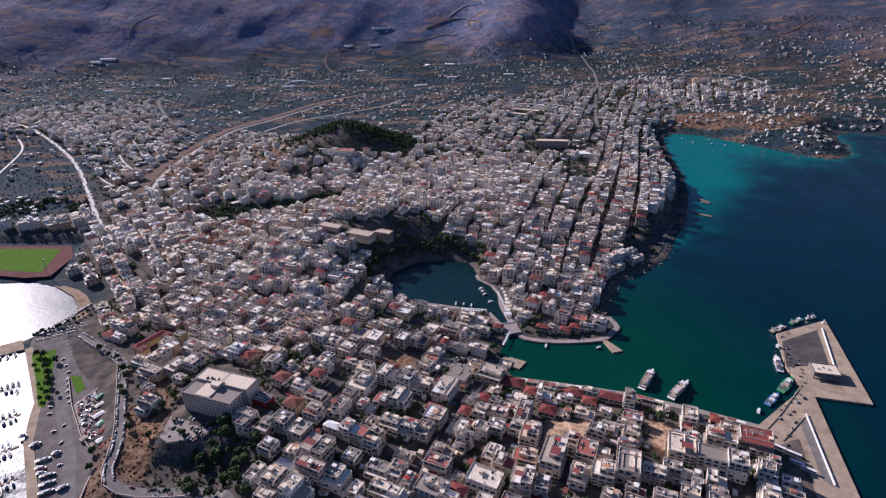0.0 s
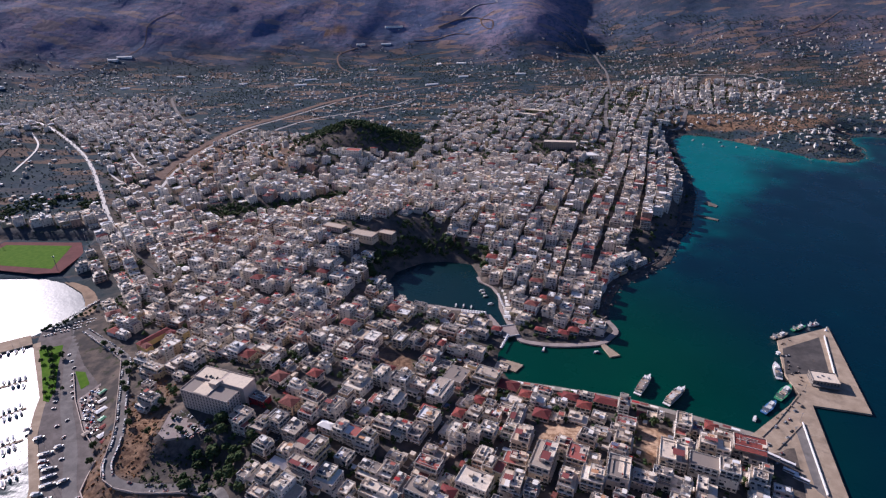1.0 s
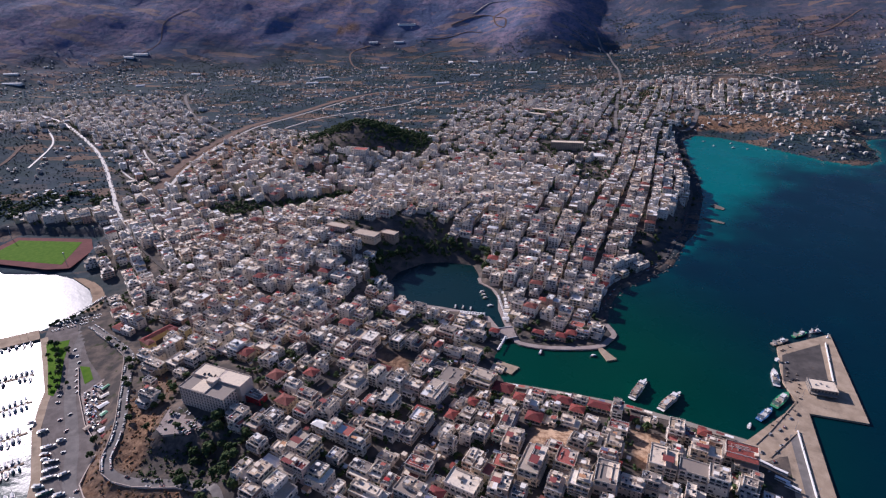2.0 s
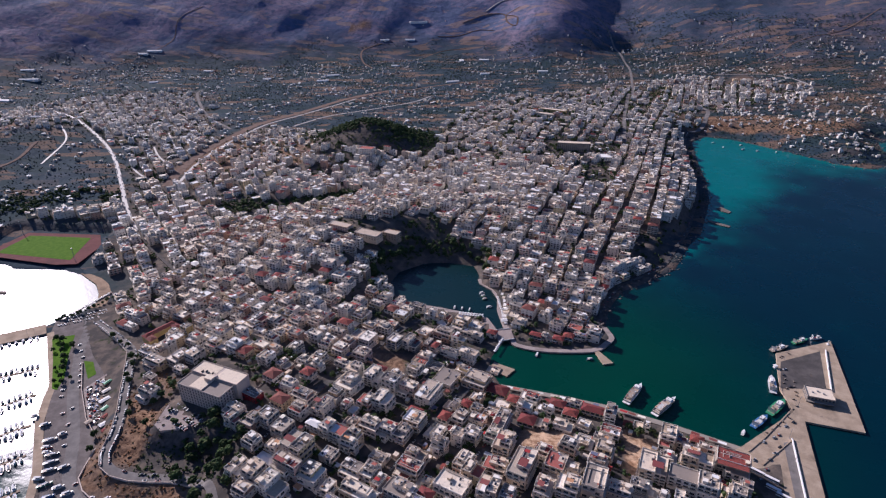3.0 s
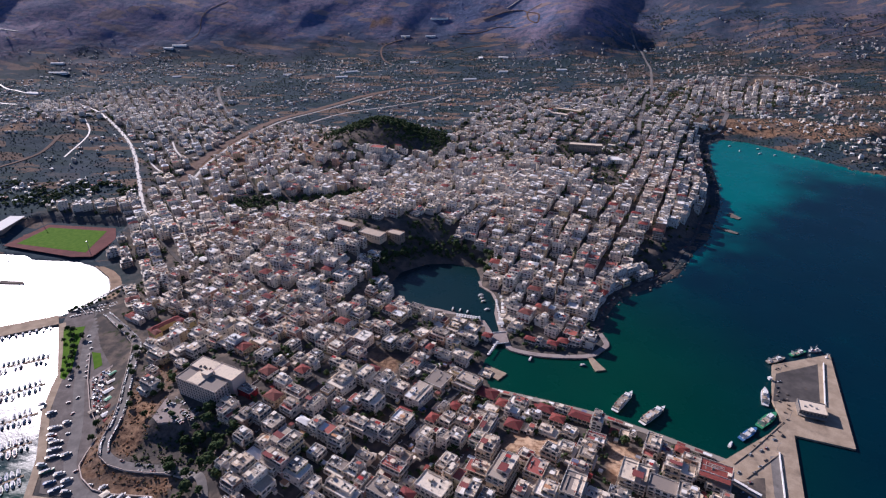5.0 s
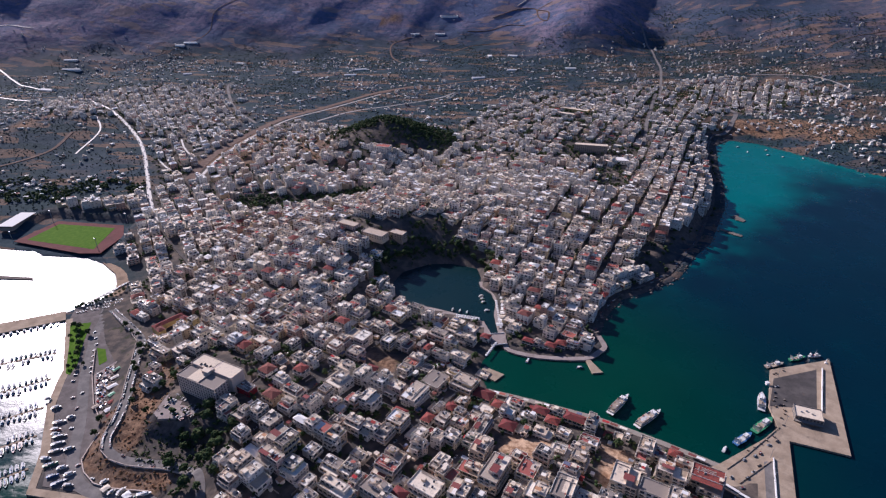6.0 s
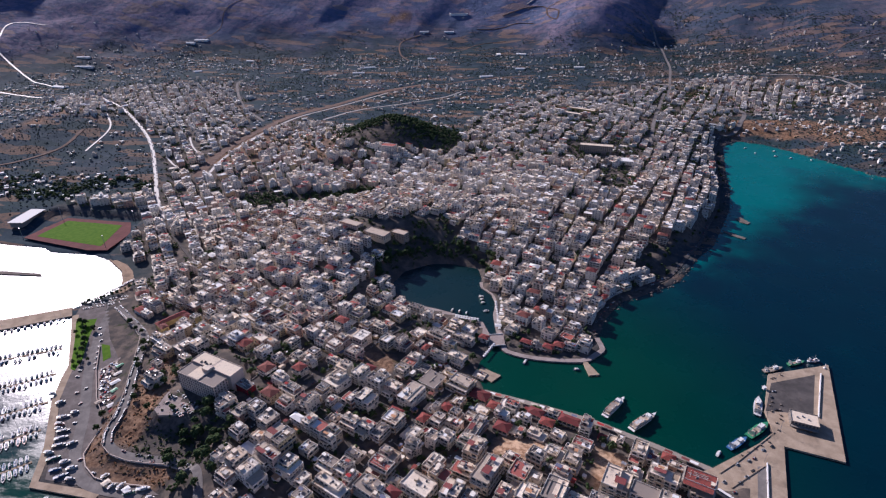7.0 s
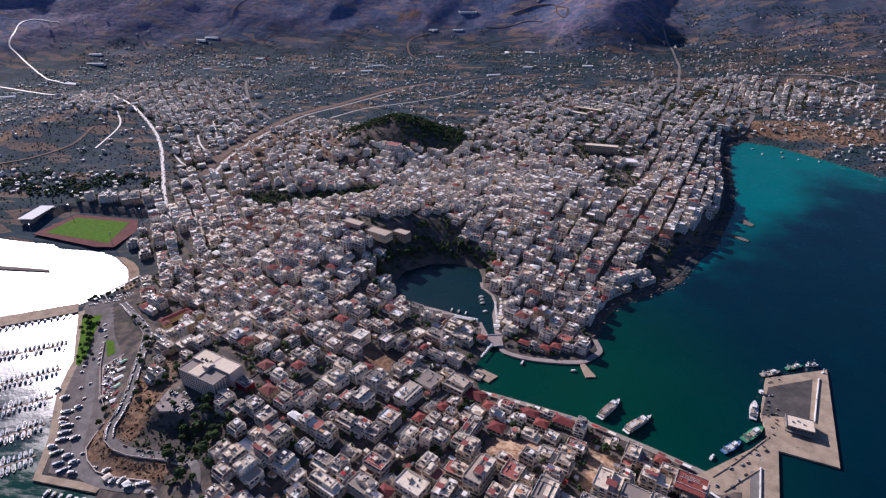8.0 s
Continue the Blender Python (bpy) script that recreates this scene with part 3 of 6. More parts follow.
ribbon("road_inland", [(530, 1880), (565, 2038), (625, 2373), (636, 2700), (630, 2850), (600, 3000)], 8, "road", "asphalt road that climbs inland")
ribbon("road_bay", [(600, 1530), (640, 1560), (668, 1610), (700, 1709), (640, 1780), (560, 1800)], 11, "road", "asphalt road behind the far bay")
ribbon("road_curve", [(900, 2200), (1060, 2200), (1130, 2110), (1139, 2005), (1086, 1936)], 9, "pale_road", "pale road that curves round a low hill")
ribbon("road_coast", [(205, 616), (220, 660), (246, 706), (296, 746), (332, 780), (372, 850), (402, 900), (438, 985), (470, 1060), (500, 1165), (522, 1275), (552, 1400), (575, 1480), (600, 1530)], 5.5, "asphalt", "narrow coast road above the rocks")
ribbon("road_avenue", [(526, 1918), (480, 1740), (435, 1561), (387, 1333)], 9, "road", "straight avenue through the upper town")
ribbon("road_terraces", [(-359, 1854), (-282, 1947), (-190, 1981), (-127, 2031), (6, 2109), (120, 2160)], 9, "riverbed", "brown road above the terraces")
ribbon("road_upper", [(-455, 1490), (-440, 1523), (-385, 1615), (-254, 1718), (-161, 1799), (-117, 1880)], 7, "pale_road", "pale road behind the pine hill")
ribbon("street_valley", [(-734, 1286), (-690, 1222), (-644, 1170)], 4, "pale_road", "pale side street", "street")
ribbon("street_upper", [(-761, 1411), (-710, 1330), (-670, 1268)], 4, "pale_road", "pale side street", "street")
ribbon("street_bend", [(-707, 1142), (-660, 1095), (-611, 1065)], 4, "pale_road", "pale side street", "street")
ribbon("track_hill", [(-420, 1300), (-385, 1345), (-360, 1310), (-372, 1260), (-330, 1225), (-300, 1250)], 5, "riverbed", "dirt track winding up the pine hill", "track")
ribbon("track_zigzag", [(-52, 2924), (65, 2978), (146, 2954), (161, 2859), (199, 2796), (206, 2871), (159, 2933), (222, 2959)], 7, "riverbed", "pale zigzag dirt track on the hill", "track")
ribbon("track_grove", [(-395, 2387), (-452, 2483), (-487, 2606), (-484, 2687), (-420, 2760)], 7, "riverbed", "dirt track through the groves", "track")
ribbon("track_ridge", [(-162, 2829), (-65, 2830), (30, 2860), (99, 2824)], 6, "riverbed", "dirt track along the ridge", "track")
ribbon("road_lower", [(20, 320), (59, 380), (87, 443), (95, 470)], 7.5, "asphalt", "narrow town street")
ribbon("road_market", [(-45, 300), (-12, 372), (53, 499)], 8, "asphalt", "narrow town street")
ribbon("road_terrace", [(-150, 370), (-120, 425), (-59, 546), (-20, 600)], 8, "asphalt", "narrow town street")

# ---------------------------------------------------------------- houses
YAW = radians(-22)


def spread(bag, parts, m):
    """Adds a house's parts to one common mesh at the pose m."""
    turn, shift = np.array(m)[:3, :3], np.array(m)[:3, 3]
    for name, b in parts:
        if name == "window_row":
            row, b = b, Bag()
            for w in row:
                window_box(b, *w)
        n = len(bag.v)
        if b.v:
            bag.v += [tuple(p) for p in (np.array(b.v) @ turn.T + shift).tolist()]
        bag.f += [tuple(i + n for i in f) for f in b.f]
        slots = [bag.slot(k) for k in b.mats]
        bag.m += [slots[k] for k in b.m]


def hip(bag, w, d, z, rise, mat="tiles"):
    w, d = w / 2 + 0.4, d / 2 + 0.4
    r = max(0.0, w - d) if w > d else 0.0
    s = max(0.0, d - w) if d > w else 0.0
    verts = [(-w, -d, z), (w, -d, z), (w, d, z), (-w, d, z), (-r, -s, z + rise), (r + 0.01, s + 0.01, z + rise)]
    if w > d:
        faces = [(0, 1, 5, 4), (1, 2, 5), (2, 3, 4, 5), (3, 0, 4)]
    else:
        faces = [(0, 1, 4), (1, 2, 5, 4), (2, 3, 5), (3, 0, 4, 5)]
    bag.add(verts, faces + [(3, 2, 1, 0)], mat)


def ring(bag, cx, cy, w, d, z, high, mat, thick=0.24):
    """A parapet round a flat roof."""
    for c, q in (((cx, cy - d / 2), (w + 0.3, thick)), ((cx, cy + d / 2), (w + 0.3, thick)), ((cx - w / 2, cy), (thick, d - 0.2)), ((cx + w / 2, cy), (thick, d - 0.2))):
        bag.box((*c, z), (*q, high), mat)


def house(w, d, storeys, rng, style="flat", detail=2, wall="wall"):
    """Parts of one town house, its foot at the origin, its front towards -y. detail: 2 near, 1 middle, 0 far."""
    parts, H = [], 3.1 * storeys + 0.4
    mass = [(0.0, 0.0, w, d, H)]
    if style != "tiled" and storeys > 1 and rng.random() < 0.8:
        draw = rng.random()
        if draw < 0.5:                                  # set-back top floor
            tw, td = w * rng.uniform(0.6, 0.95), d * rng.uniform(0.55, 0.8)
            mass = [(0.0, 0.0, w, d, H - 3.1), (rng.choice((-1, 1, 0)) * (w - tw) / 2, (d - td) / 2 * rng.uniform(0.3, 1), tw, td, H)]
        elif draw < 0.8:                                # a low and a high half
            k, cut = rng.choice((-1, 1)), rng.uniform(0.4, 0.6)
            mass = [(k * w * (1 - cut) / 2, 0.0, w * cut, d, H), (-k * w * cut / 2, rng.uniform(-0.06, 0.06) * d, w * (1 - cut), d * 0.94, H - 3.1 * rng.choice((1, 1, 2) if storeys > 2 else (1,)))]
        else:                                           # a low front wing
            mass = [(0.0, d * 0.15, w, d * 0.7, H), (rng.choice((-1, 1)) * w * 0.15, -d * 0.35, w * 0.7, d * 0.3, max(3.5, H - 6.2))]
    b = Bag()
    for cx, cy, vw, vd, vh in mass:
        b.box((cx, cy, -6), (vw, vd, vh + 6), wall)
    parts.append(("wall", b))
    b = Bag()
    if style == "tiled":
        hip(b, w, d, H + 0.01, min(w, d) * 0.22)
        parts.append(("roof", b))
    else:
        for cx, cy, vw, vd, vh in mass:
            b = Bag()
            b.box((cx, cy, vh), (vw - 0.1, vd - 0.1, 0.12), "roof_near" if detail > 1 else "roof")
            parts.append(("roof", b))
            b = Bag()
            high = rng.choice((0.5, 0.95, 1.1))
            if detail >= 0:
                ring(b, cx, cy, vw, vd, vh + 0.01, high, "balcony")
                parts.append(("parapet", b))
        cx, cy, vw, vd, vh = mass[-1] if mass[-1][4] >= mass[0][4] else mass[0]
        taken = []

        def free_spot(rw, rd):
            for k in range(8):
                x, y = cx + rng.uniform(-0.5, 0.5) * max(0.1, vw - rw - 0.9), cy + rng.uniform(-0.5, 0.5) * max(0.1, vd - rd - 0.9)
                if all(abs(x - q[0]) > (rw + q[2]) / 2 or abs(y - q[1]) > (rd + q[3]) / 2 for q in taken):
                    taken.append((x, y, rw, rd))
                    return x, y
            return None

        if storeys > 1 and rng.random() < 0.7:
            pw, pd, ph = rng.uniform(2.6, 4.5), rng.uniform(2.6, 4.5), rng.uniform(2.2, 2.8)
            at = free_spot(pw, pd)
            if at:
                b = Bag()
                b.box((*at, vh + 0.1), (pw, pd, ph), wall)
                b.box((*at, vh + 0.1 + ph), (pw + 0.4, pd + 0.4, 0.16), "roof", bottom=True)
                parts.append(("stair_head", b))
        for k in range(rng.choice((0, 1, 1, 2))):                # newer coats of paint on part of the roof
            cx2, cy2, vw2, vd2, vh2 = rng.choice(mass)
            pw, pd = vw2 * rng.uniform(0.3, 0.62), vd2 * rng.uniform(0.35, 0.9)
            b = Bag()
            b.box((cx2 + rng.choice((-1, 1)) * (vw2 - pw - 0.5) / 2, cy2 + rng.choice((-1, 1)) * (vd2 - pd - 0.5) / 2, vh2 + 0.12), (pw, pd, 0.02 + 0.012 * k), rng.choice(("roof_near", "white", "balcony", "concrete", "roof_near", "tiles" if rng.random() < 0.25 else "roof")))
            parts.append(("roof_coat", b))
        if rng.random() < 0.35 and detail > 0:
            aw, ad = rng.uniform(3, 6), rng.uniform(2.5, 4)
            at = free_spot(aw, ad)
            if at:
                b = Bag()
                cloth = rng.choice(("awning", "awning", "roof", "white"))
                b.box((at[0], at[1], vh + 2.4), (aw, ad, 0.12), cloth, bottom=True)
                for sx_ in (-1, 1):
                    for sy_ in (-1, 1):
                        b.box((at[0] + sx_ * aw * 0.46, at[1] + sy_ * ad * 0.46, vh + 0.1), (0.14, 0.14, 2.3), "white")
                parts.append(("pergola", b))
        for i in range(rng.choice((1, 1, 2, 3)) if detail > 0 else rng.choice((0, 1))):
            at = free_spot(1.9, 2.2)
            if not at:
                continue
            x, y, z = at[0], at[1], vh
            b = Bag()
            b.add([(x - 0.9, y - 0.9, z + 0.3), (x + 0.9, y - 0.9, z + 0.3), (x + 0.9, y + 0.6, z + 1.5), (x - 0.9, y + 0.6, z + 1.5),
                   (x - 0.9, y - 0.8, z + 0.2), (x + 0.9, y - 0.8, z + 0.2), (x + 0.9, y + 0.7, z + 1.4), (x - 0.9, y + 0.7, z + 1.4)],
                  [(0, 1, 2, 3), (7, 6, 5, 4), (0, 4, 5, 1), (1, 5, 6, 2), (2, 6, 7, 3), (3, 7, 4, 0)], "panel")
            b.box((x, y + 0.9, z + 1.2), (1.5, 0.55, 0.55), "tank", bottom=True)
            b.box((x, y + 0.9, z + 0.1), (1.2, 0.1, 1.12), "metal")
            parts.append(("solar_heater", b))
        if detail > 0:
            b = Bag()
            for i in range(rng.randint(4, 9) if detail > 1 else rng.randint(1, 4)):
                kind = rng.random()
                x, y = cx + rng.uniform(-0.46, 0.46) * vw, cy + rng.uniform(-0.46, 0.46) * vd
                if kind < 0.55:
                    b.box((x, y, vh + 0.1), (rng.uniform(0.5, 1.8), rng.uniform(0.5, 1.5), rng.uniform(0.4, 1.4)), rng.choice(("metal", "white", "roof", "balcony", "tank", "dark", "awning")))
                elif kind < 0.8:
                    b.box((cx, y, vh + 0.1), (vw * rng.uniform(0.4, 0.95), 0.22, rng.uniform(0.5, 1.1)), "balcony")
                else:
                    b.box((x, cy, vh + 0.1), (0.22, vd * rng.uniform(0.4, 0.95), rng.uniform(0.5, 1.1)), "balcony")
            parts.append(("roof_clutter", b))
    for n_vol, (cx, cy, vw, vd, vh) in enumerate(mass):
        floors = max(1, int((vh - 0.3) / 3.1 + 0.01))
        start = floors - 1 if (n_vol == 1 and mass[0][2] == w and mass[0][3] == d) else 0
        base = vh - 0.1 - 3.1 * floors
        style_front = rng.random()
        for s in range(start, floors):
            z = base + 3.1 * s + 0.1
            row = []
            for side in ((0, 1, 3) if detail > 0 else (0, 1 if rng.random() < 0.5 else 3) if detail == 0 else (0,)):
                span = vw if side == 0 else vd
                deep = s > 0 and rng.random() < (0.88 if side == 0 and style_front < 0.8 else 0.5 if detail > 1 else 0.25)
                c0 = {0: (cx, cy - vd / 2), 1: (cx + vw / 2, cy), 3: (cx - vw / 2, cy)}[side]
                if deep and detail > 0:
                    bw = span * (0.97 if rng.random() < 0.65 else rng.uniform(0.45, 0.7))
                    du = 0 if bw > span * 0.9 else rng.choice((-1, 1)) * (span - bw) / 2
                    b = Bag()
                    out = -0.75 if side in (0, 3) else 0.75
                    front = rng.choice(("balcony", "balcony", "white", "awning" if rng.random() < 0.25 else "balcony"))
                    rail = rng.choice((0.3, 0.35, 0.9)) if detail > 1 else 0.9
                    if side == 0:
                        b.box((c0[0] + du, c0[1] + out, z - 0.16), (bw, 1.5, 0.2), "balcony", bottom=True)
                        b.box((c0[0] + du, c0[1] + 1.93 * out, z + 0.04), (bw, 0.1, rail), front)
                        if rail < 0.5:
                            b.box((c0[0] + du, c0[1] + 1.93 * out, z + 0.95), (bw, 0.08, 0.08), "metal", bottom=True)
                            for e in (-0.5, 0.5):
                                b.box((c0[0] + du + e * (bw - 0.3), c0[1] + out, z + 0.04), (0.16, 1.4, 2.75), "balcony")
                    else:
                        b.box((c0[0] + out, c0[1] + du, z - 0.16), (1.5, bw, 0.2), "balcony", bottom=True)
                        b.box((c0[0] + 1.93 * out, c0[1] + du, z + 0.04), (0.1, bw, rail), front)
                        if rail < 0.5:
                            b.box((c0[0] + 1.93 * out, c0[1] + du, z + 0.95), (0.08, bw, 0.08), "metal", bottom=True)
                    parts.append(("balcony", b))
                    # balcony doors as wide dark panes, which also carry the shade of the recess
                    n = max(1, int(bw / 4.5))
                    for k in range(n):
                        u = du + (k + 0.5) / n * bw - bw / 2
                        row.append(((c0[0] + u, c0[1]) if side == 0 else (c0[0], c0[1] + u), z + 0.05, 2.8 if detail < 2 else 2.6 if bw / n < 4.2 else 3.6, 2.2 if detail < 2 else 2.4, side))
                    continue
                n = max(1, int(span / (3.3 if detail > 1 else 4.4)))
                for k in range(n):
                    if rng.random() < 0.2:
                        continue
                    u = (k + 0.5) / n * span - span / 2
                    ww, hh, zz = (2.4, 2.3, z + 0.1) if s == 0 and side == 0 else (1.2, 1.4, z + 0.9)
                    row.append(((c0[0] + u, c0[1]) if side == 0 else (c0[0], c0[1] + u), zz, ww, hh, side))
            parts.append(("window_row", row))
    return parts


def window_box(bag, c, zz, ww, hh, side):
    bag.box((*c, zz), (ww, 0.14, hh) if side == 0 else (0.14, ww, hh), "window")


PANES = {}


def stand(parts, name, label, category, group, m, single=False):
    """Puts a house up as a thing of its own, each part a mesh under it."""
    top = tagged(new(name), label, category, group)
    top.matrix_basis = m
    rows = Bag()
    coats = Bag()
    for kind, b in parts:
        if kind in ("roof_coat", "roof_clutter"):
            n = len(coats.v)
            coats.v += b.v
            coats.f += [tuple(i + n for i in f) for f in b.f]
            slots = [coats.slot(k) for k in b.mats]
            coats.m += [slots[k] for k in b.m]
        elif kind != "window_row":
            part(kind, b, top)
        elif single:
            for c, zz, ww, hh, side in b:
                if (ww, hh, side) not in PANES:
                    pane = Bag()
                    window_box(pane, (0, 0), 0, ww, hh, side)
                    PANES[(ww, hh, side)] = pane.mesh("window")
                part("window", PANES[(ww, hh, side)], top, "", Matrix.Translation((*c, zz)))
        else:
            for w in b:
                window_box(rows, *w)
    if coats.v:
        tagged(part("roof_clutter", coats, top), "", "", "", "stuff")
    if rows.v:
        tagged(part("glazing", rows, top), "", "", "", "stuff")
    return top


def near_roads(px, py, pad):
    hit = np.zeros(px.shape, bool)
    for line, width in ROADS:
        a = np.array(line)
        for (ax, ay), (bx, by) in zip(a[:-1], a[1:]):
            dx, dy = bx - ax, by - ay
            k = dx * dx + dy * dy
            if k < 1e-6:
                continue
            t = np.clip(((px - ax) * dx + (py - ay) * dy) / k, 0, 1)
            hit |= np.hypot(px - ax - t * dx, py - ay - t * dy) < width / 2 + pad
    return hit


KEEP_OUT = [
    [(-760, 735), (-560, 725), (-580, 850), (-760, 860)],          # sports ground
    [(-330, 280), (-190, 290), (-195, 330), (-260, 420), (-290, 440), (-318, 475), (-365, 525), (-410, 570), (-440, 625), (-500, 640), (-540, 480), (-400, 300)],  # apron and park
    [(-290, 320), (-150, 290), (-150, 360), (-165, 405), (-265, 432)],   # wooded slope and car park
    [(-262, 436), (-246, 496), (-168, 462), (-183, 406)],          # school
    [(20, 634), (66, 624), (82, 590), (62, 592), (50, 606), (20, 614)],   # lakeside cafes
    [(-64, 532), (-24, 528), (-32, 492), (-64, 504)],              # empty plot
    [(92, 384), (140, 384), (146, 416), (100, 416)],               # bare plot
    [(180, 356), (200, 352), (216, 414), (190, 420)],              # bare plot
    [(248, 1036), (304, 1054), (316, 1190), (255, 1150)],          # town garden
    [(-200, 820), (-120, 760), (-70, 770), (-70, 830)],            # platform
    [(205, 1215), (300, 1235), (350, 1265), (300, 1315), (210, 1315)],
    [(-95, 745), (-86, 795), (-74, 822), (-54, 842), (-20, 848), (-2, 815), (25, 792), (56, 766), (66, 736), (0, 760), (-70, 720)],   # lake cliff
    [(300, 757), (342, 796), (378, 850), (408, 900), (444, 985), (474, 1060), (504, 1165), (498, 1158), (468, 1066), (428, 980), (342, 866), (294, 786)],   # cliff over the bay
    [(-425, 918), (-340, 930), (-262, 952), (-200, 990), (-180, 1030), (-215, 1032), (-270, 1004), (-345, 985), (-420, 955)],   # gorge
    [(290, 300), (480, 300), (480, 600), (290, 600)],              # pier
    [(-340, 1270), (-290, 1230), (-215, 1205), (-80, 1222), (-50, 1300), (-90, 1390), (-200, 1430), (-330, 1390)],  # pine hill
]


def lots(yaw, pitch_u, box, rng):
    """Building lots in rows along parallel streets: centre, width, depth, which side."""
    u0, u1, v0, v1 = box
    c, s = math.cos(yaw), math.sin(yaw)
    out = []
    u = u0
    while u < u1:
        for row, (du, turn) in enumerate(((pitch_u * 0.29, -1), (pitch_u * 0.72, 1))):
            v = v0 + rng.uniform(0, 9)
            run = 0
            while v < v1:
                w = rng.uniform(8, 14.5)
                depth = pitch_u * rng.uniform(0.33, 0.43)
                uu = u + du + 5 * math.sin(v / 130 + u / 60) + rng.uniform(-0.8, 0.8)
                out.append((uu * c - (v + w / 2) * s, uu * s + (v + w / 2) * c, w - 0.4, depth, turn))
                run += w
                v += w + (rng.uniform(2, 7) if rng.random() < 0.22 else 0)
                if run > rng.uniform(62, 85):
                    v, run = v + 7.5, 0
        u += pitch_u
    return out


PLACED = []


def settle(cands, keep, clear=5.0):
    """Drops the lots that stand in water, on roads, in parks or on houses already placed."""
    px, py = np.array([c[0] for c in cands]), np.array([c[1] for c in cands])
    de, dl, dw = shores(px, py)
    ok = keep(px, py) & (de > 16) & (dl > np.where((py > 700) & (px < 60), 27, 13)) & (dw > 26) & ~near_roads(px, py, clear)
    for poly in KEEP_OUT:
        ok &= away(px, py, poly) > 5
    if PLACED:
        for x, y, r in PLACED:
            ok &= np.hypot(px - x, py - y) > r
    hz = lie(px, py)
    return [(c, float(z)) for c, z, k in zip(cands, hz, ok) if k]

LABELS = {"": "cream rendered flat-roofed apartment house with balconies", "white": "white rendered apartment house with a flat pale roof",
          "red": "apartment house with a red awning on its roof terrace", "tiled": "town house with a red clay tile hip roof",
          "green": "pale green rendered apartment house", "redwall": "low house with a dark red painted wall", "bare": "unfinished grey concrete house without render",
          "terra": "waterfront block with a terracotta paved roof terrace", "ochre": "yellow ochre rendered apartment house"}
M["wall_white"] = plaster("white_render", (0.78, 0.74, 0.68), (0.74, 0.69, 0.62), (0.70, 0.66, 0.60), dirt=0.28)
M["wall_green"] = plaster("green_render", (0.42, 0.50, 0.42), (0.40, 0.48, 0.40), dirt=0.3)
M["wall_redwall"] = plaster("red_render", (0.30, 0.035, 0.05), (0.28, 0.03, 0.045), dirt=0.2)
M["wall_bare"] = plaster("bare_concrete", (0.30, 0.26, 0.23), (0.27, 0.24, 0.21), dirt=0.5)
M["wall_ochre"] = plaster("ochre_render", (0.62, 0.46, 0.20), (0.60, 0.44, 0.18), dirt=0.2)
hrng = random.Random(5)
NEAR_COUNT = [0]


def town_house(x, y, w, d, storeys, look_of=""):
    """One of the houses of the lower town."""
    yaw = -26 + hrng.uniform(-2, 2) + (4 if x > 60 else 0)
    key = "wall_" + look_of
    parts = house(w, d, storeys, hrng, "tiled" if look_of == "tiled" else "flat", 2, key if key in M else "wall")
    H = 3.1 * storeys + 0.4
    if look_of in ("red", "terra"):
        b = Bag()
        if look_of == "terra":
            b.box((0, 0, H + 0.19), (w - 1, d - 1, 0.06), "tiles")
            parts.append(("terrace", b))
        else:
            k = hrng.choice((-1, 1))
            b.box((k * w * 0.15, -d * 0.18, H + 2.5), (w * 0.42, d * 0.3, 0.14), "red_paint", bottom=True)
            for dx in (-1, 1):
                b.box((k * w * 0.15 + dx * w * 0.2, -d * 0.32, H + 0.18), (0.12, 0.12, 2.35), "metal")
            parts.append(("awning", b))
    NEAR_COUNT[0] += 1
    stand(parts, "apartment_house" if storeys > 2 else "town_house", LABELS[look_of], "house", "houses of the lower town", pose(x, y, ground_at(x, y), 0, 0, yaw), math.hypot(x - 20, y - 330) < 40)
    PLACED.append((x, y, 0.25 * (w + d) + 7.2))


town_house(-174, 391, 14, 12, 4)
town_house(-157, 390, 14, 16, 4)
town_house(-143, 395, 16, 14, 4)
town_house(-125, 384, 15, 16, 4)
town_house(-149, 369, 14, 12, 4)
town_house(-107, 366, 25, 20, 5, "red")
town_house(-110, 344, 25, 14, 5, "red")
town_house(-78, 385, 25, 13, 5, "white")
town_house(-78, 363, 13, 13, 2)
town_house(-87, 340, 18, 17, 4)
town_house(-74, 331, 16, 13, 3)
town_house(-53, 349, 21, 17, 3)
town_house(-39, 348, 13, 17, 4, "white")
town_house(-44, 326, 32, 13, 4)
town_house(-27, 335, 12, 18, 4)
town_house(-152, 343, 15, 18, 3)
town_house(-137, 340, 13, 16, 4)
town_house(-141, 324, 16, 13, 3)
town_house(-117, 328, 23, 17, 4, "white")
town_house(-35, 364, 15, 13, 2)
town_house(-47, 398, 19, 13, 4)
town_house(-31, 394, 15, 16, 4, "white")
town_house(-17, 394, 13, 17, 4)
town_house(-7, 410, 17, 17, 4)
town_house(13, 399, 17, 15, 3, "white")
town_house(-1, 367, 18, 13, 4)
town_house(-6, 352, 21, 17, 4)
town_house(9, 343, 13, 11, 2)
town_house(-10, 329, 25, 15, 5, "white")
town_house(33, 336, 27, 18, 4)
town_house(42, 362, 15, 17, 4)
town_house(48, 395, 14, 13, 4)
town_house(36, 392, 11, 12, 4, "white")
town_house(21, 421, 10, 12, 2, "tiled")
town_house(36, 420, 12, 12, 4)
town_house(53, 418, 15, 11, 3)
town_house(53, 434, 12, 10, 3)
town_house(75, 413, 11, 30, 4, "red")
town_house(66, 393, 11, 11, 4, "green")
town_house(77, 383, 15, 20, 5, "red")
town_house(101, 425, 16, 14, 2, "tiled")
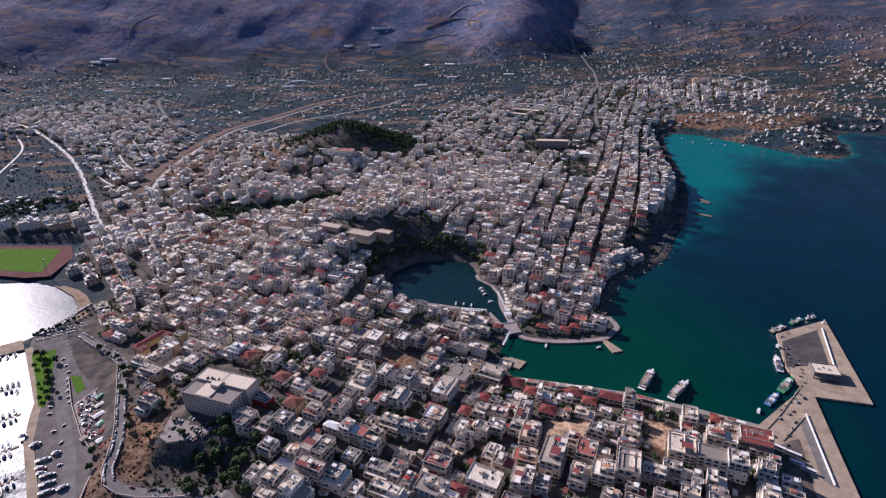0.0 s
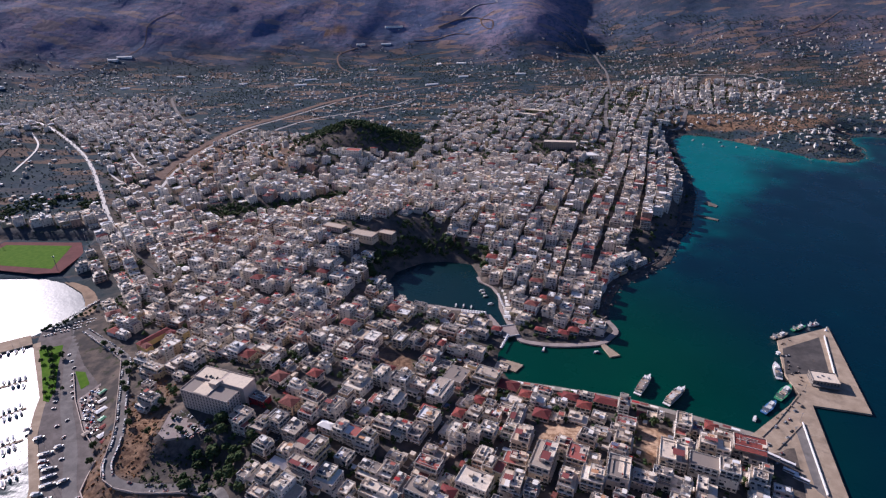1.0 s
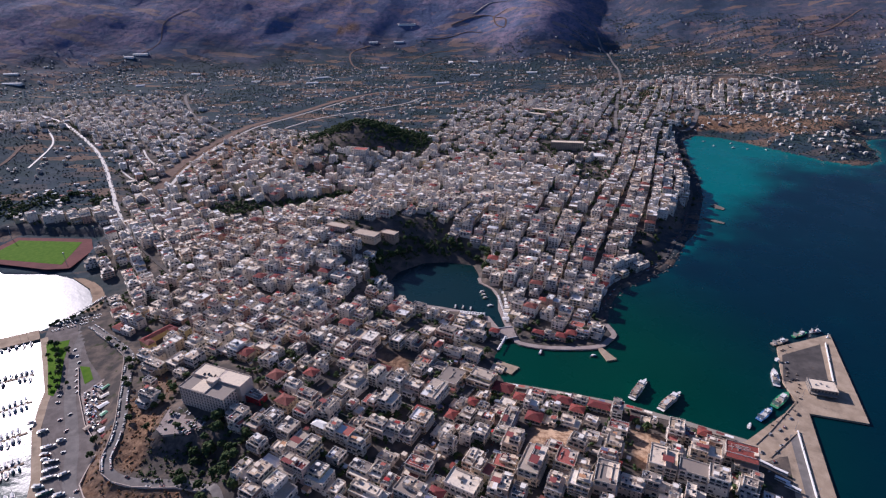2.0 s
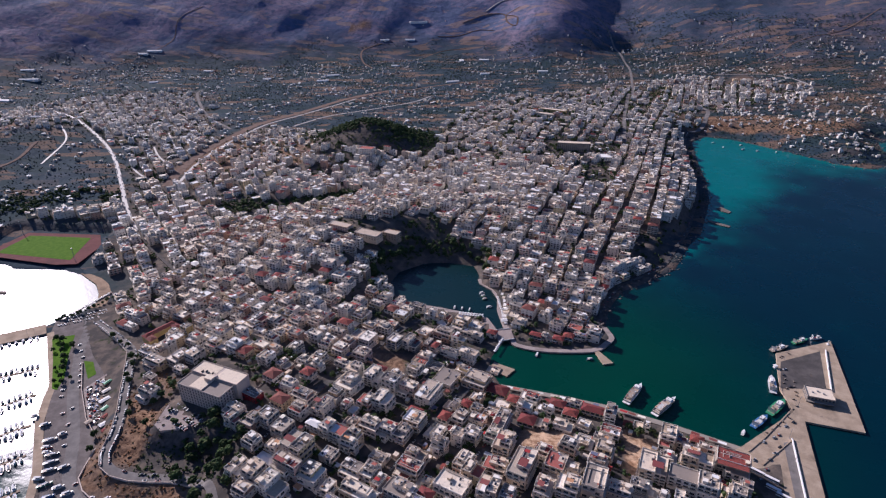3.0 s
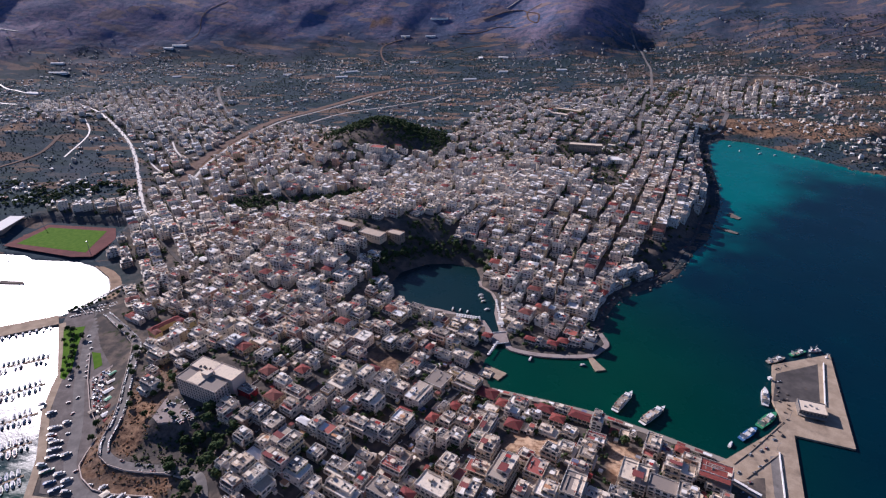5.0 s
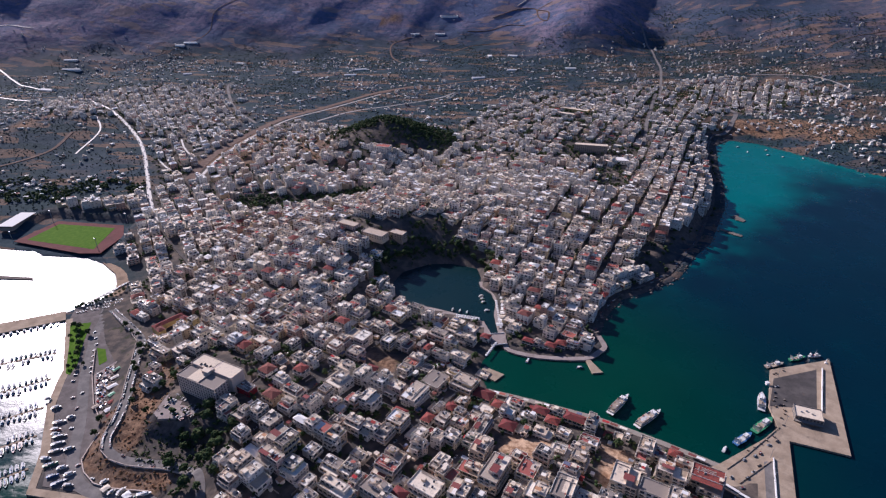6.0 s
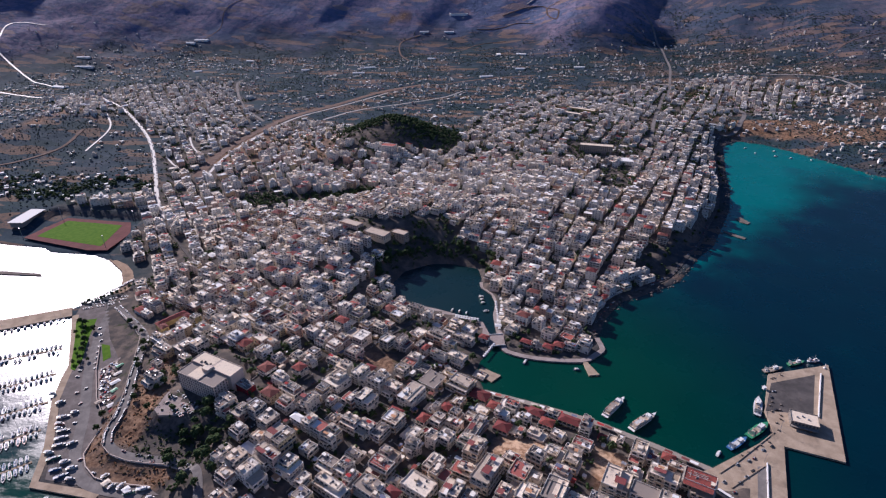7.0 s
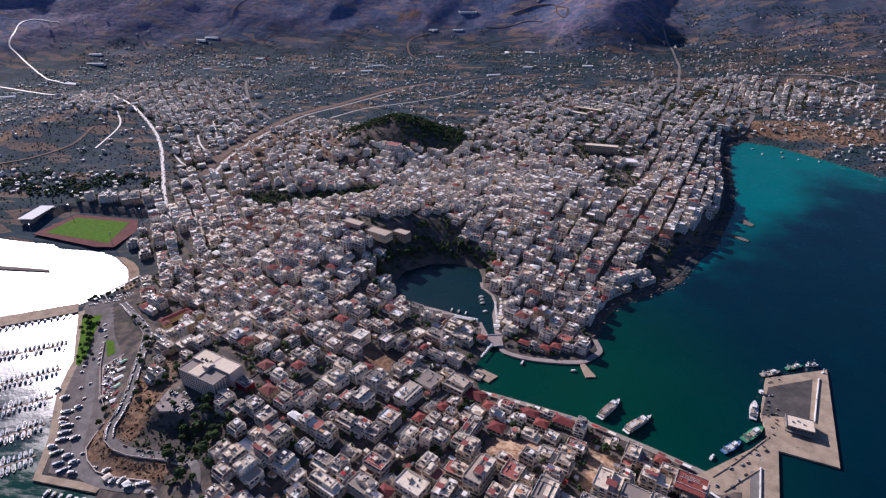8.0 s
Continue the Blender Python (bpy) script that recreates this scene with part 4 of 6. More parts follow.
town_house(115, 422, 13, 12, 2, "white")
town_house(69, 359, 19, 13, 3)
town_house(63, 331, 17, 18, 5, "red")
town_house(78, 326, 10, 13, 3)
town_house(91, 351, 17, 30, 6, "red")
town_house(107, 329, 13, 18, 4, "red")
town_house(118, 351, 16, 26, 4)
town_house(135, 421, 18, 13, 2, "white")
town_house(149, 394, 19, 15, 2, "bare")
town_house(169, 448, 24, 11, 2, "tiled")
town_house(134, 455, 16, 11, 2, "tiled")
town_house(150, 458, 17, 7, 2, "white")
town_house(145, 441, 14, 11, 2, "tiled")
town_house(184, 440, 10, 15, 5, "white")
town_house(178, 412, 17, 12, 3)
town_house(165, 379, 14, 17, 4)
town_house(155, 361, 15, 12, 4)
town_house(148, 335, 17, 24, 5)
town_house(126, 329, 17, 16, 5)
town_house(128, 351, 18, 14, 3)
town_house(203, 363, 22, 24, 5, "red")
town_house(184, 336, 14, 13, 4, "white")
town_house(167, 331, 18, 13, 4)
town_house(229, 407, 13, 25, 5, "white")
town_house(242, 407, 10, 13, 3, "red")
town_house(220, 377, 14, 15, 4)
town_house(247, 382, 25, 14, 5, "red")
town_house(232, 350, 38, 16, 6, "white")
town_house(263, 397, 17, 11, 3)
town_house(276, 378, 26, 22, 5, "terra")
town_house(212, 430, 15, 9, 2, "white")
town_house(199, 432, 8, 8, 1, "tiled")
town_house(258, 412, 12, 9, 2, "tiled")
town_house(-175, 483, 15, 14, 4, "white")
town_house(-157, 453, 15, 14, 3, "tiled")
town_house(-124, 463, 13, 12, 3, "tiled")
town_house(-138, 418, 16, 13, 3, "tiled")
town_house(-169, 426, 18, 11, 2, "redwall")
town_house(-177, 400, 19, 14, 4)
town_house(-119, 427, 24, 14, 4)
town_house(-118, 408, 15, 12, 4)
town_house(-96, 414, 16, 16, 5, "red")
town_house(-88, 433, 12, 15, 4)
town_house(-71, 422, 15, 11, 3, "red")
town_house(-80, 455, 22, 22, 4, "white")
town_house(-54, 468, 19, 18, 5, "white")
town_house(-57, 431, 14, 14, 4)
town_house(-40, 432, 17, 18, 5, "white")
town_house(-81, 540, 28, 18, 4)
town_house(-77, 511, 17, 14, 3)
town_house(-94, 486, 17, 11, 3)
town_house(-122, 496, 15, 13, 3)
town_house(-153, 511, 14, 14, 3)
town_house(-203, 494, 15, 14, 3, "tiled")
town_house(-231, 508, 17, 14, 3)
town_house(-153, 476, 14, 12, 2)
town_house(-44, 538, 13, 15, 4)
town_house(-24, 539, 17, 17, 4)
town_house(-3, 541, 11, 13, 3)
town_house(3, 537, 8, 11, 3, "tiled")
town_house(19, 530, 20, 11, 3)
town_house(40, 531, 23, 15, 3, "white")
town_house(-17, 489, 13, 15, 3)
town_house(-19, 455, 17, 16, 4)
town_house(3, 451, 17, 28, 4, "white")
town_house(19, 486, 22, 24, 2)
town_house(52, 485, 26, 22, 4)
town_house(70, 513, 14, 12, 1, "white")
town_house(74, 473, 21, 15, 2, "tiled")
town_house(90, 458, 13, 11, 2, "tiled")
town_house(106, 462, 19, 13, 3, "white")
town_house(27, 439, 15, 12, 3)
town_house(41, 444, 10, 10, 2, "tiled")
town_house(52, 456, 13, 11, 3)
town_house(43, 570, 28, 13, 3)
town_house(69, 579, 12, 9, 2, "tiled")
town_house(11, 565, 22, 13, 4)
town_house(-310, 540, 13, 13, 4)
town_house(-299, 548, 11, 13, 4, "ochre")
town_house(-276, 526, 16, 15, 4, "white")
town_house(-247, 511, 17, 13, 4)
town_house(-304, 485, 24, 14, 4)
town_house(-280, 492, 18, 20, 4)
town_house(-268, 473, 13, 9, 2)
town_house(-261, 494, 14, 17, 4)
town_house(-283, 434, 19, 16, 4, "white")
town_house(-296, 459, 13, 11, 3)
town_house(122, 576, 15, 8, 2, "tiled")
town_house(135, 574, 13, 9, 2)
town_house(148, 570, 13, 9, 2, "tiled")
town_house(161, 576, 13, 11, 2, "tiled")
town_house(174, 576, 15, 10, 2)
town_house(191, 578, 15, 14, 4, "white")

# ---------------------------------------------------------------- landmark buildings


def block(bag, outline, z0, z1, wall, roof):
    bag.prism(outline, z0, z1, wall)
    cx, cy = sum(p[0] for p in outline) / len(outline), sum(p[1] for p in outline) / len(outline)
    bag.prism([(cx + (x - cx) * 0.97, cy + (y - cy) * 0.97) for x, y in outline], z1 + 0.01, z1 + 0.2, roof)


def slab_building(name, label, category, corner, along, length, depth, z0, storeys, wall="wall", roof="roof", bay=3.6):
    """A long block: corner, direction of its front in degrees, rows of windows and a parapet."""
    H = 3.4 * storeys
    top = tagged(new(name), label, category)
    top.matrix_basis = pose(corner[0], corner[1], z0, 0, 0, along)
    b = Bag()
    b.box((length / 2, depth / 2, -6), (length, depth, H + 6), wall)
    part("wall", b, top)
    b = Bag()
    b.box((length / 2, depth / 2, H), (length - 0.5, depth - 0.5, 0.15), roof)
    part("roof", b, top)
    b = Bag()
    for c, s in (((length / 2, 0), (length + 0.3, 0.35)), ((length / 2, depth), (length + 0.3, 0.35)), ((0, depth / 2), (0.35, depth - 0.3)), ((length, depth / 2), (0.35, depth - 0.3))):
        b.box((*c, H + 0.02), (*s, 0.9), wall)
    part("parapet", b, top)
    pane = Bag()
    pane.box((0, 0, 0), (1.5, 0.14, 1.9), "window")
    pane = pane.mesh("window")
    side = Bag()
    side.box((0, 0, 0), (0.14, 1.5, 1.9), "window")
    side = side.mesh("window")
    for s in range(storeys):
        for k in range(int(length / bay)):
            part("window", pane, top, "", Matrix.Translation(((k + 0.5) * length / int(length / bay), 0, 3.4 * s + 0.8)))
        for k in range(int(depth / bay)):
            for x in (0, length):
                part("window", side, top, "", Matrix.Translation((x, (k + 0.5) * depth / int(depth / bay), 3.4 * s + 0.8)))
    return top


M["wall_school"] = plaster("school_render", (0.62, 0.52, 0.45), (0.60, 0.50, 0.43), dirt=0.25)
M["roof_school"] = plaster("school_roof", (0.56, 0.46, 0.37), (0.52, 0.43, 0.34), dirt=0.5)
M["roof_grey"] = plaster("grey_roof_felt", (0.30, 0.26, 0.23), (0.27, 0.24, 0.21), dirt=0.4)
M["roof_cream"] = plaster("cream_roof_screed", (0.78, 0.67, 0.53), (0.74, 0.63, 0.49), dirt=0.3)
school = slab_building("school_building", "large pale pink rendered school with sand and grey flat roofs", "school", (-242, 423), -20, 54, 18, 23.6, 6, "wall_school", "roof_grey")
b = Bag()
b.box((23, 9, 20.6), (16, 17, 1.0), "wall_school")
b.box((23, 9, 21.6), (15.4, 16.4, 0.12), "roof_cream")
part("stair_tower", b, school)
b = Bag()
b.box((27, 16, 21.7), (9, 5.5, 3.2), "wall_school")
b.box((27, 16, 24.9), (9.5, 6, 0.2), "roof_cream", bottom=True)
part("lift_house", b, school)
b = Bag()
b.box((29, 27.5, -4), (58, 17, 26.4), "wall_school")
part("rear_wing", b, school)
b = Bag()
b.box((14, 27.5, 22.42), (27, 16, 0.2), "roof_cream")
b.box((44, 27.5, 22.42), (27, 16, 0.2), "roof_cream")
b.box((29, 20.2, 22.42), (5, 4, 1.8), "wall_school")
part("wing_roof", b, school)
b = Bag()
ring(b, 29, 27.5, 58, 17, 22.41, 0.9, "wall_school", 0.35)
part("wing_parapet", b, school)
for k in range(5):
    b = Bag()
    b.box((12 + 4 * k, 22 + (k % 2) * 1.5, 22.6), (0.9, 2.6, 1.2), "dark")
    part("air_conditioner", b, school)
PLACED.append((-215, 450, 34))
slab_building("hospital", "long grey hospital slab with ribbon windows", "hospital", (222, 1262), -8, 72, 18, ground_at(250, 1262), 5, "wall_bare", "roof_cream", 4.5)
slab_building("college", "long cream school block with a pale flat roof", "school", (212, 1625), -30, 78, 14, ground_at(245, 1605), 2, "wall_ochre", "roof_cream", 6)
slab_building("college", "low cream school block with a pale flat roof", "school", (192, 1560), -30, 58, 14, ground_at(220, 1545), 2, "wall", "roof_cream", 6)
slab_building("hotel", "stepped white hotel on the flank of the pine hill", "hotel", (-212, 1172), -14, 32, 20, ground_at(-195, 1180), 6, "wall_white", "roof", 4)
slab_building("sports_hall", "low white hall with a wide pale roof", "hall", (292, 1200), -4, 40, 26, ground_at(315, 1220), 2, "wall_white", "white", 5)
for cx, cy, ln, dp, st in ((-185, 800, 36, 15, 2), (-140, 780, 40, 18, 2), (-100, 795, 26, 14, 3)):
    slab_building("school_wing", "low pale school wing on the platform above the lake", "school", (cx, cy), -24, ln, dp, ground_at(cx + 12, cy), st, "wall", "roof_school", 4.5)
ug = tagged(new("town_hall"), "low yellow-walled building with long red tile roofs round a court", "public building")
ug.matrix_basis = pose(-346, 536, ground_at(-335, 548), 0, 0, 58)
for x, y, w, d in ((20, 0, 40, 9), (4, -10, 9, 12), (36, -10, 9, 12)):
    b = Bag()
    b.box((x, y, -5), (w, d, 12), "wall_ochre")
    part("wall", b, ug)
    b = Bag()
    hip(b, w, d, 7.02, 2.2)
    b.v = [(px + x, py + y, pz) for px, py, pz in b.v]
    part("roof", b, ug)
PLACED.append((-334, 550, 26))
PLACED.append((-340, 540, 22))

# ---------------------------------------------------------------- the rest of the town
rng = random.Random(11)
STREETS = [(radians(-26), 41, (-900, 900, 100, 760), lambda x, y: (x > -400 + 0.12 * (y - 600)) & (y < 640) & (in_town(x, y) > 0.5)),
           (radians(-20), 40.5, (-40 - 40.5 * 30, 500, 300, 2300), lambda x, y: (x > -400 + 0.12 * (y - 600)) & (y >= 640) & (in_town(x, y) > 0.5)),
           (radians(38), 40, (-300, 1200, 500, 2200), lambda x, y: (x <= -400 + 0.12 * (y - 600)) & (in_town(x, y) > 0.5))]
rest = []
COAST = smooth([(220, 660), (246, 706), (296, 746), (332, 780), (372, 850), (402, 900), (438, 985), (470, 1060), (500, 1165), (522, 1275), (552, 1400), (575, 1480)], 8)
for row in range(2):                                     # houses above the coast road
    s = 4.0
    for (ax, ay), (bx, by) in zip(COAST, COAST[1:]):
        k = math.hypot(bx - ax, by - ay)
        while s < k:
            w, d = rng.uniform(11, 17), rng.uniform(10, 13)
            off = 10.5 + 16 * row + rng.uniform(-1.5, 1.5)
            x, y = ax + (bx - ax) * s / k - (by - ay) / k * off, ay + (by - ay) * s / k + (bx - ax) / k * off
            if rng.random() < 0.85 and away(np.array([x]), np.array([y]), KEEP_OUT[-4])[0] > 2 and all(math.hypot(x - p[0], y - p[1]) > 9 for p in PLACED):
                rest.append((math.hypot(x - 40, y - 300), x, y, ground_at(x, y), w, d, rng.choice((2, 3, 3, 4, 5)), math.degrees(math.atan2(by - ay, bx - ax)) - 90))
                PLACED.append((x, y, 11.5))
            s += w + rng.uniform(0, 3)
        s -= k
for yaw, pitch_u, span, keep in STREETS:
    for (x, y, w, d, turn), z in settle(lots(yaw, pitch_u, span, rng), keep):
        if rng.random() > (0.46 if -640 < x < -230 and 1110 < y < 1500 else 0.52 if x < -380 and y > 930 else 0.92 if y < 600 else 0.88 if y < 1050 else 0.86 if y < 1200 else (0.66 if y < 1450 else 0.5) + 0.3 * float(wavy(np.array([x]), np.array([y]), 170, 41)[0])):
            continue
        storeys = rng.choice((1, 2, 3, 3, 4, 4, 5, 5)) if y < 1200 else rng.choice((1, 1, 2, 2, 2, 3, 3, 4))
        if y > 1150:
            k = rng.uniform(0.72, 1.05)
            w, d = w * k, d * rng.uniform(0.75, 1.05)
        rest.append((math.hypot(x - 40, y - 300), x + rng.uniform(-1, 1), y + rng.uniform(-1, 1), z, w, d, storeys, math.degrees(yaw) + rng.uniform(-3, 3) * (6 if x < -380 and y > 930 or y > 1500 else 3 if y > 1050 else 1)))
rest.sort()
bags = {}


def whitened(parts, share):
    """Now and then a house with a white roof; sun glint is put into its colour."""
    if rng.random() < share:
        for name, b in parts:
            if isinstance(b, Bag):
                b.mats = ["white" if k in ("roof", "tiles") and name != "wall" else k for k in b.mats]
    return parts


for i, (r, x, y, z, w, d, storeys, yaw) in enumerate(rest):
    style = "tiled" if rng.random() < (0.06 if y < 900 else 0.03) else "flat"
    m = pose(x, y, z, 0, 0, yaw)
    if i < 268 - NEAR_COUNT[0]:
        kind = "white" if rng.random() < 0.25 else ""
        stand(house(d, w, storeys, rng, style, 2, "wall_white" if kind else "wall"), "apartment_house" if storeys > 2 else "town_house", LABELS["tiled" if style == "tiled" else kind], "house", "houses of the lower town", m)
    else:
        far = math.hypot(x, y)
        key = 0 if far < 950 else 1 if far < 1500 else 2
        # white share grows with distance, so haze is put into the far houses' colours
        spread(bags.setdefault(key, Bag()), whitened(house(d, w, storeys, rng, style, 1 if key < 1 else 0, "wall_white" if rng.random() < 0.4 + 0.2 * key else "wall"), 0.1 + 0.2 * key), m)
for key, bag in bags.items():
    tagged(new("town_houses", bag.mesh("town_houses")), "dense white and cream flat-roofed town houses in rows", "houses", "", "stuff")

# long white halls and greenhouses on the plain
for x, y, ln, dp, yaw in ((-1354, 2478, 60, 16, 8), (-1385, 2439, 40, 14, 0), (-1520, 1800, 56, 22, -10), (-1700, 2165, 50, 16, 12), (-1640, 2080, 70, 14, 5), (-523, 2228, 44, 14, 20), (-308, 2421, 36, 12, -8), (283, 2304, 40, 14, 0), (-760, 2160, 30, 12, 14), (-1050, 2300, 34, 12, -12), (60, 2250, 36, 14, 6), (-1160, 2080, 30, 14, 25), (-408, 2796, 40, 12, 18), (-292, 2812, 46, 12, 8), (-40, 2523, 16, 40, 10), (56, 2530, 40, 18, -12), (-57, 2106, 46, 14, 20), (-538, 2127, 44, 14, 16), (-1590, 1600, 44, 16, 30), (-1172, 1503, 46, 14, 35)):
    z = ground_at(x, y)
    top = tagged(new("farm_hall"), "long low white farm hall on the plain", "hall", "white halls of the plain")
    top.matrix_basis = pose(x, y, z, 0, 0, yaw)
    b = Bag()
    b.box((0, 0, -4), (ln, dp, 8), "white")
    part("wall", b, top)
    b = Bag()
    b.add([(-ln / 2 - 0.5, -dp / 2 - 0.5, 4.02), (ln / 2 + 0.5, -dp / 2 - 0.5, 4.02), (ln / 2 + 0.5, dp / 2 + 0.5, 4.02), (-ln / 2 - 0.5, dp / 2 + 0.5, 4.02), (-ln / 2 - 0.5, 0, 6.4), (ln / 2 + 0.5, 0, 6.4)],
          [(0, 1, 5, 4), (2, 3, 4, 5), (1, 2, 5), (3, 0, 4), (3, 2, 1, 0)], "white")
    part("roof", b, top)

# scattered houses on the plain and the lower slopes
N = 36000
sx, sy = np.random.RandomState(3).uniform(-3000, 2900, N), np.random.RandomState(4).uniform(900, 3600, N)
de, dl, dw = shores(sx, sy)
want = 0.35 + 0.6 * wavy(sx, sy, 520, 21) + 0.5 * wavy(sx, sy, 190, 22) + 0.35 * step(sx, 200, 700) * step(2900 - sy, 0, 900) - 0.7 * step(sy, 2300, 3100) + 0.2 * step(sx, 200, 600) * step(2500 - sy, 0, 400) + 0.25 * step(300 - sx, 0, 200) * step(2500 - sy, 0, 200) + 0.45 * step(330 - np.hypot(sx + 480, sy - 1270), 0, 200) + 0.3 * step(300 - np.hypot(sx + 1000, sy - 1750), 0, 200) - 0.6 * step(220 - np.hypot(sx + 960, sy - 1150), 0, 100) + 0.9 * step(170 - np.hypot(sx - 730, (sy - 2590) * 1.3), 0, 120) + 0.4 * step(160 - np.hypot(sx - 960, (sy - 2680) * 1.5), 0, 120) + 0.5 * step(90 - np.hypot(sx + 370, sy - 2330), 0, 50) + 0.5 * step(110 - np.hypot(sx - 960, sy - 1330), 0, 60) + 0.9 * step(150 - np.hypot(sx + 930, (sy - 950) * 1.3), 0, 90) + 0.6 * step(90 - np.hypot(sx + 770, sy - 985), 0, 50)
ok = (de > 25) & (dw > 60) & ((in_town(sx, sy) < 0.35) | (sy > 1050)) & (np.random.RandomState(5).uniform(0, 1, N) < 0.62 * want) & ~near_roads(sx, sy, 8) & (np.abs(sx) < 0.85 * sy + 250)
sz = lie(sx, sy)
ok &= (away(sx, sy, KEEP_OUT[-1]) > 0) & (np.random.RandomState(6).uniform(0, 1, N) > 0.93 * step(sz, 45, 120) * step(900 - sx, 0, 500)) & (sz < 190)
centres = np.array([(q[1], q[2]) for q in rest])
picked = np.flatnonzero(ok)
for i in range(0, len(picked), 300):
    k = picked[i:i + 300]
    ok[k] &= (np.hypot(sx[k, None] - centres[None, :, 0], sy[k, None] - centres[None, :, 1]) > 10).all(1)
bag = Bag()
for x, y, z in zip(sx[ok], sy[ok], sz[ok]):
    s = rng.uniform(4.5, 9.0) * (1.0 if y < 2300 else 0.85)
    # white roofs stand in for the sun's glint off distant houses
    spread(bag, whitened(house(s, s * rng.uniform(0.6, 1.0), rng.choice((1, 1, 1, 1, 2)), rng, "tiled" if rng.random() < 0.08 else "flat", -1, "wall_white" if rng.random() < 0.65 else "wall"), 0.55), pose(x, y, z, 0, 0, rng.uniform(-50, 50)))
tagged(new("country_houses", bag.mesh("country_houses")), "scattered small white houses among groves", "houses", "", "stuff")

# ---------------------------------------------------------------- marina apron, sports ground, pier furniture


def pad(name, outline, z, mat, label, category="pavement", thick=1.2):
    b = Bag()
    b.prism(ccw(outline), z - thick, z, mat)
    return setting(name, b, label, category)


pad("apron", [(-481, 552), (-412, 462), (-400, 442), (-383, 410), (-341, 350), (-316, 309), (-255, 306), (-200, 308), (-216, 315), (-251, 314), (-271, 317),
              (-289, 328), (-301, 341), (-304, 355), (-307, 375), (-322, 396), (-339, 412), (-352, 446), (-366, 484), (-402, 518), (-428, 550), (-468, 598), (-496, 588)], 1.86, "apron", "worn grey asphalt apron of the marina")
ribbon("road_apron", [(-455, 594), (-440, 568), (-426, 532), (-402, 488), (-379, 448), (-354, 412), (-333, 380), (-316, 350), (-300, 328), (-278, 312), (-247, 306), (-215, 307)], 11, "road", "paler traffic lane across the apron", "road", 0, True, 1.96)
pad("lawn", [(-473, 547), (-450, 557), (-430, 515), (-408, 476), (-402, 455), (-409, 457), (-442, 505)], 2.0, "lawn", "watered green lawn beside the marina", "lawn")
pad("lawn_small", [(-405, 506), (-393, 505), (-376, 484), (-380, 475)], 2.02, "lawn", "small green lawn", "lawn")
pad("boatyard", [(-374, 458), (-341, 415), (-324, 399), (-314, 405), (-328, 432), (-345, 462), (-364, 486)], 2.0, "paving", "pale dusty yard with sheds below the road", "yard")
pad("sports_track", [(-742, 760), (-728, 846), (-596, 842), (-568, 800), (-566, 736), (-600, 732)], 5.5, "track", "dark red running track", "track")
pad("sports_pitch", [(-724, 768), (-716, 834), (-604, 829), (-586, 748)], 5.62, "lawn", "green football pitch", "pitch")
pad("car_park", [(-253, 390), (-254, 416), (-248, 428), (-234, 417), (-208, 397), (-228, 386), (-244, 383)], 21.0, "paving", "pale paved car park under the school", "car park", 2.5)
pad("beach", [(-530, 712), (-505, 700), (-470, 672), (-445, 642), (-455, 622), (-476, 618), (-470, 634), (-482, 656), (-502, 682), (-546, 713)], 1.75, "sand", "brown sand beach", "beach", 2.5)
pad("pier_pad", [(394, 544), (448, 566), (420, 498), (373, 497)], 2.16, "asphalt", "dark asphalt deck on the pier head", "pavement", 0.3)
pad("pier_lane", [(350, 420), (340, 418), (318, 345), (322, 335)], 2.15, "road", "asphalt lane on the pier", "road", 0.3)
pad("dock", [(65, 517), (71, 528), (94, 516), (84, 503)], 1.5, "concrete", "small concrete dock", "dock", 5)
pad("jetty", [(188, 555), (193, 556), (206, 533), (194, 530)], 1.6, "concrete", "short concrete jetty", "jetty", 5)
pad("bathing_jetty", [(452, 950), (456, 954), (484, 930), (479, 924), (470, 930)], 1.1, "rock", "narrow stone bathing jetty", "jetty", 5)
pad("islet", [(490, 1012), (500, 1018), (510, 996), (503, 988), (494, 996)], 1.2, "rock", "small stone islet", "islet", 5)
z = ground_at(-270, 2972) + 1.0
pad("reservoir_rim", [(-316, 2984), (-226, 2987), (-222, 2958), (-306, 2955)], z, "white", "white concrete rim of a hill reservoir", "reservoir", 14)
pad("reservoir", [(-310, 2981), (-231, 2984), (-228, 2962), (-301, 2959)], z + 0.1, "water", "dark water of a hill reservoir", "reservoir", 0.3)
pad("breakwater", [(-860, 648), (-707, 656), (-622, 658), (-616, 652), (-700, 647), (-860, 636)], 1.4, "rock", "low rubble breakwater", "breakwater", 5)


def low_wall(name, points, z, label, high=1.3, thick=0.7, mat="white"):
    b = Bag()
    for (ax, ay), (bx, by) in zip(points, points[1:]):
        k = math.hypot(bx - ax, by - ay)
        b.box(((ax + bx) / 2, (ay + by) / 2, z), (k, thick, high), mat, math.atan2(by - ay, bx - ax))
    return tagged(new(name, b.mesh(name)), label, "wall", "", "structure")


low_wall("wall_pier_head", [(455, 568), (423, 494)], 2.1, "white painted storm wall on the pier", 1.6, 1.0)
low_wall("wall_pier", [(350, 423), (324, 338)], 2.1, "white painted storm wall on the pier", 1.6, 1.0)
low_wall("wall_pier_side", [(371, 466), (325, 423), (303, 405)], 2.1, "low concrete wall along the fishing quay", 0.7, 1.0, "concrete")
low_wall("wall_pier_cross", [(351, 423), (309, 389)], 2.1, "low concrete wall across the pier", 0.7, 0.8, "concrete")
low_wall("wall_yard", [(-404, 502), (-375, 457), (-341, 413), (-324, 397)], 1.9, "pale pink rendered yard wall beside the apron", 2.2, 0.7, "wall_school")
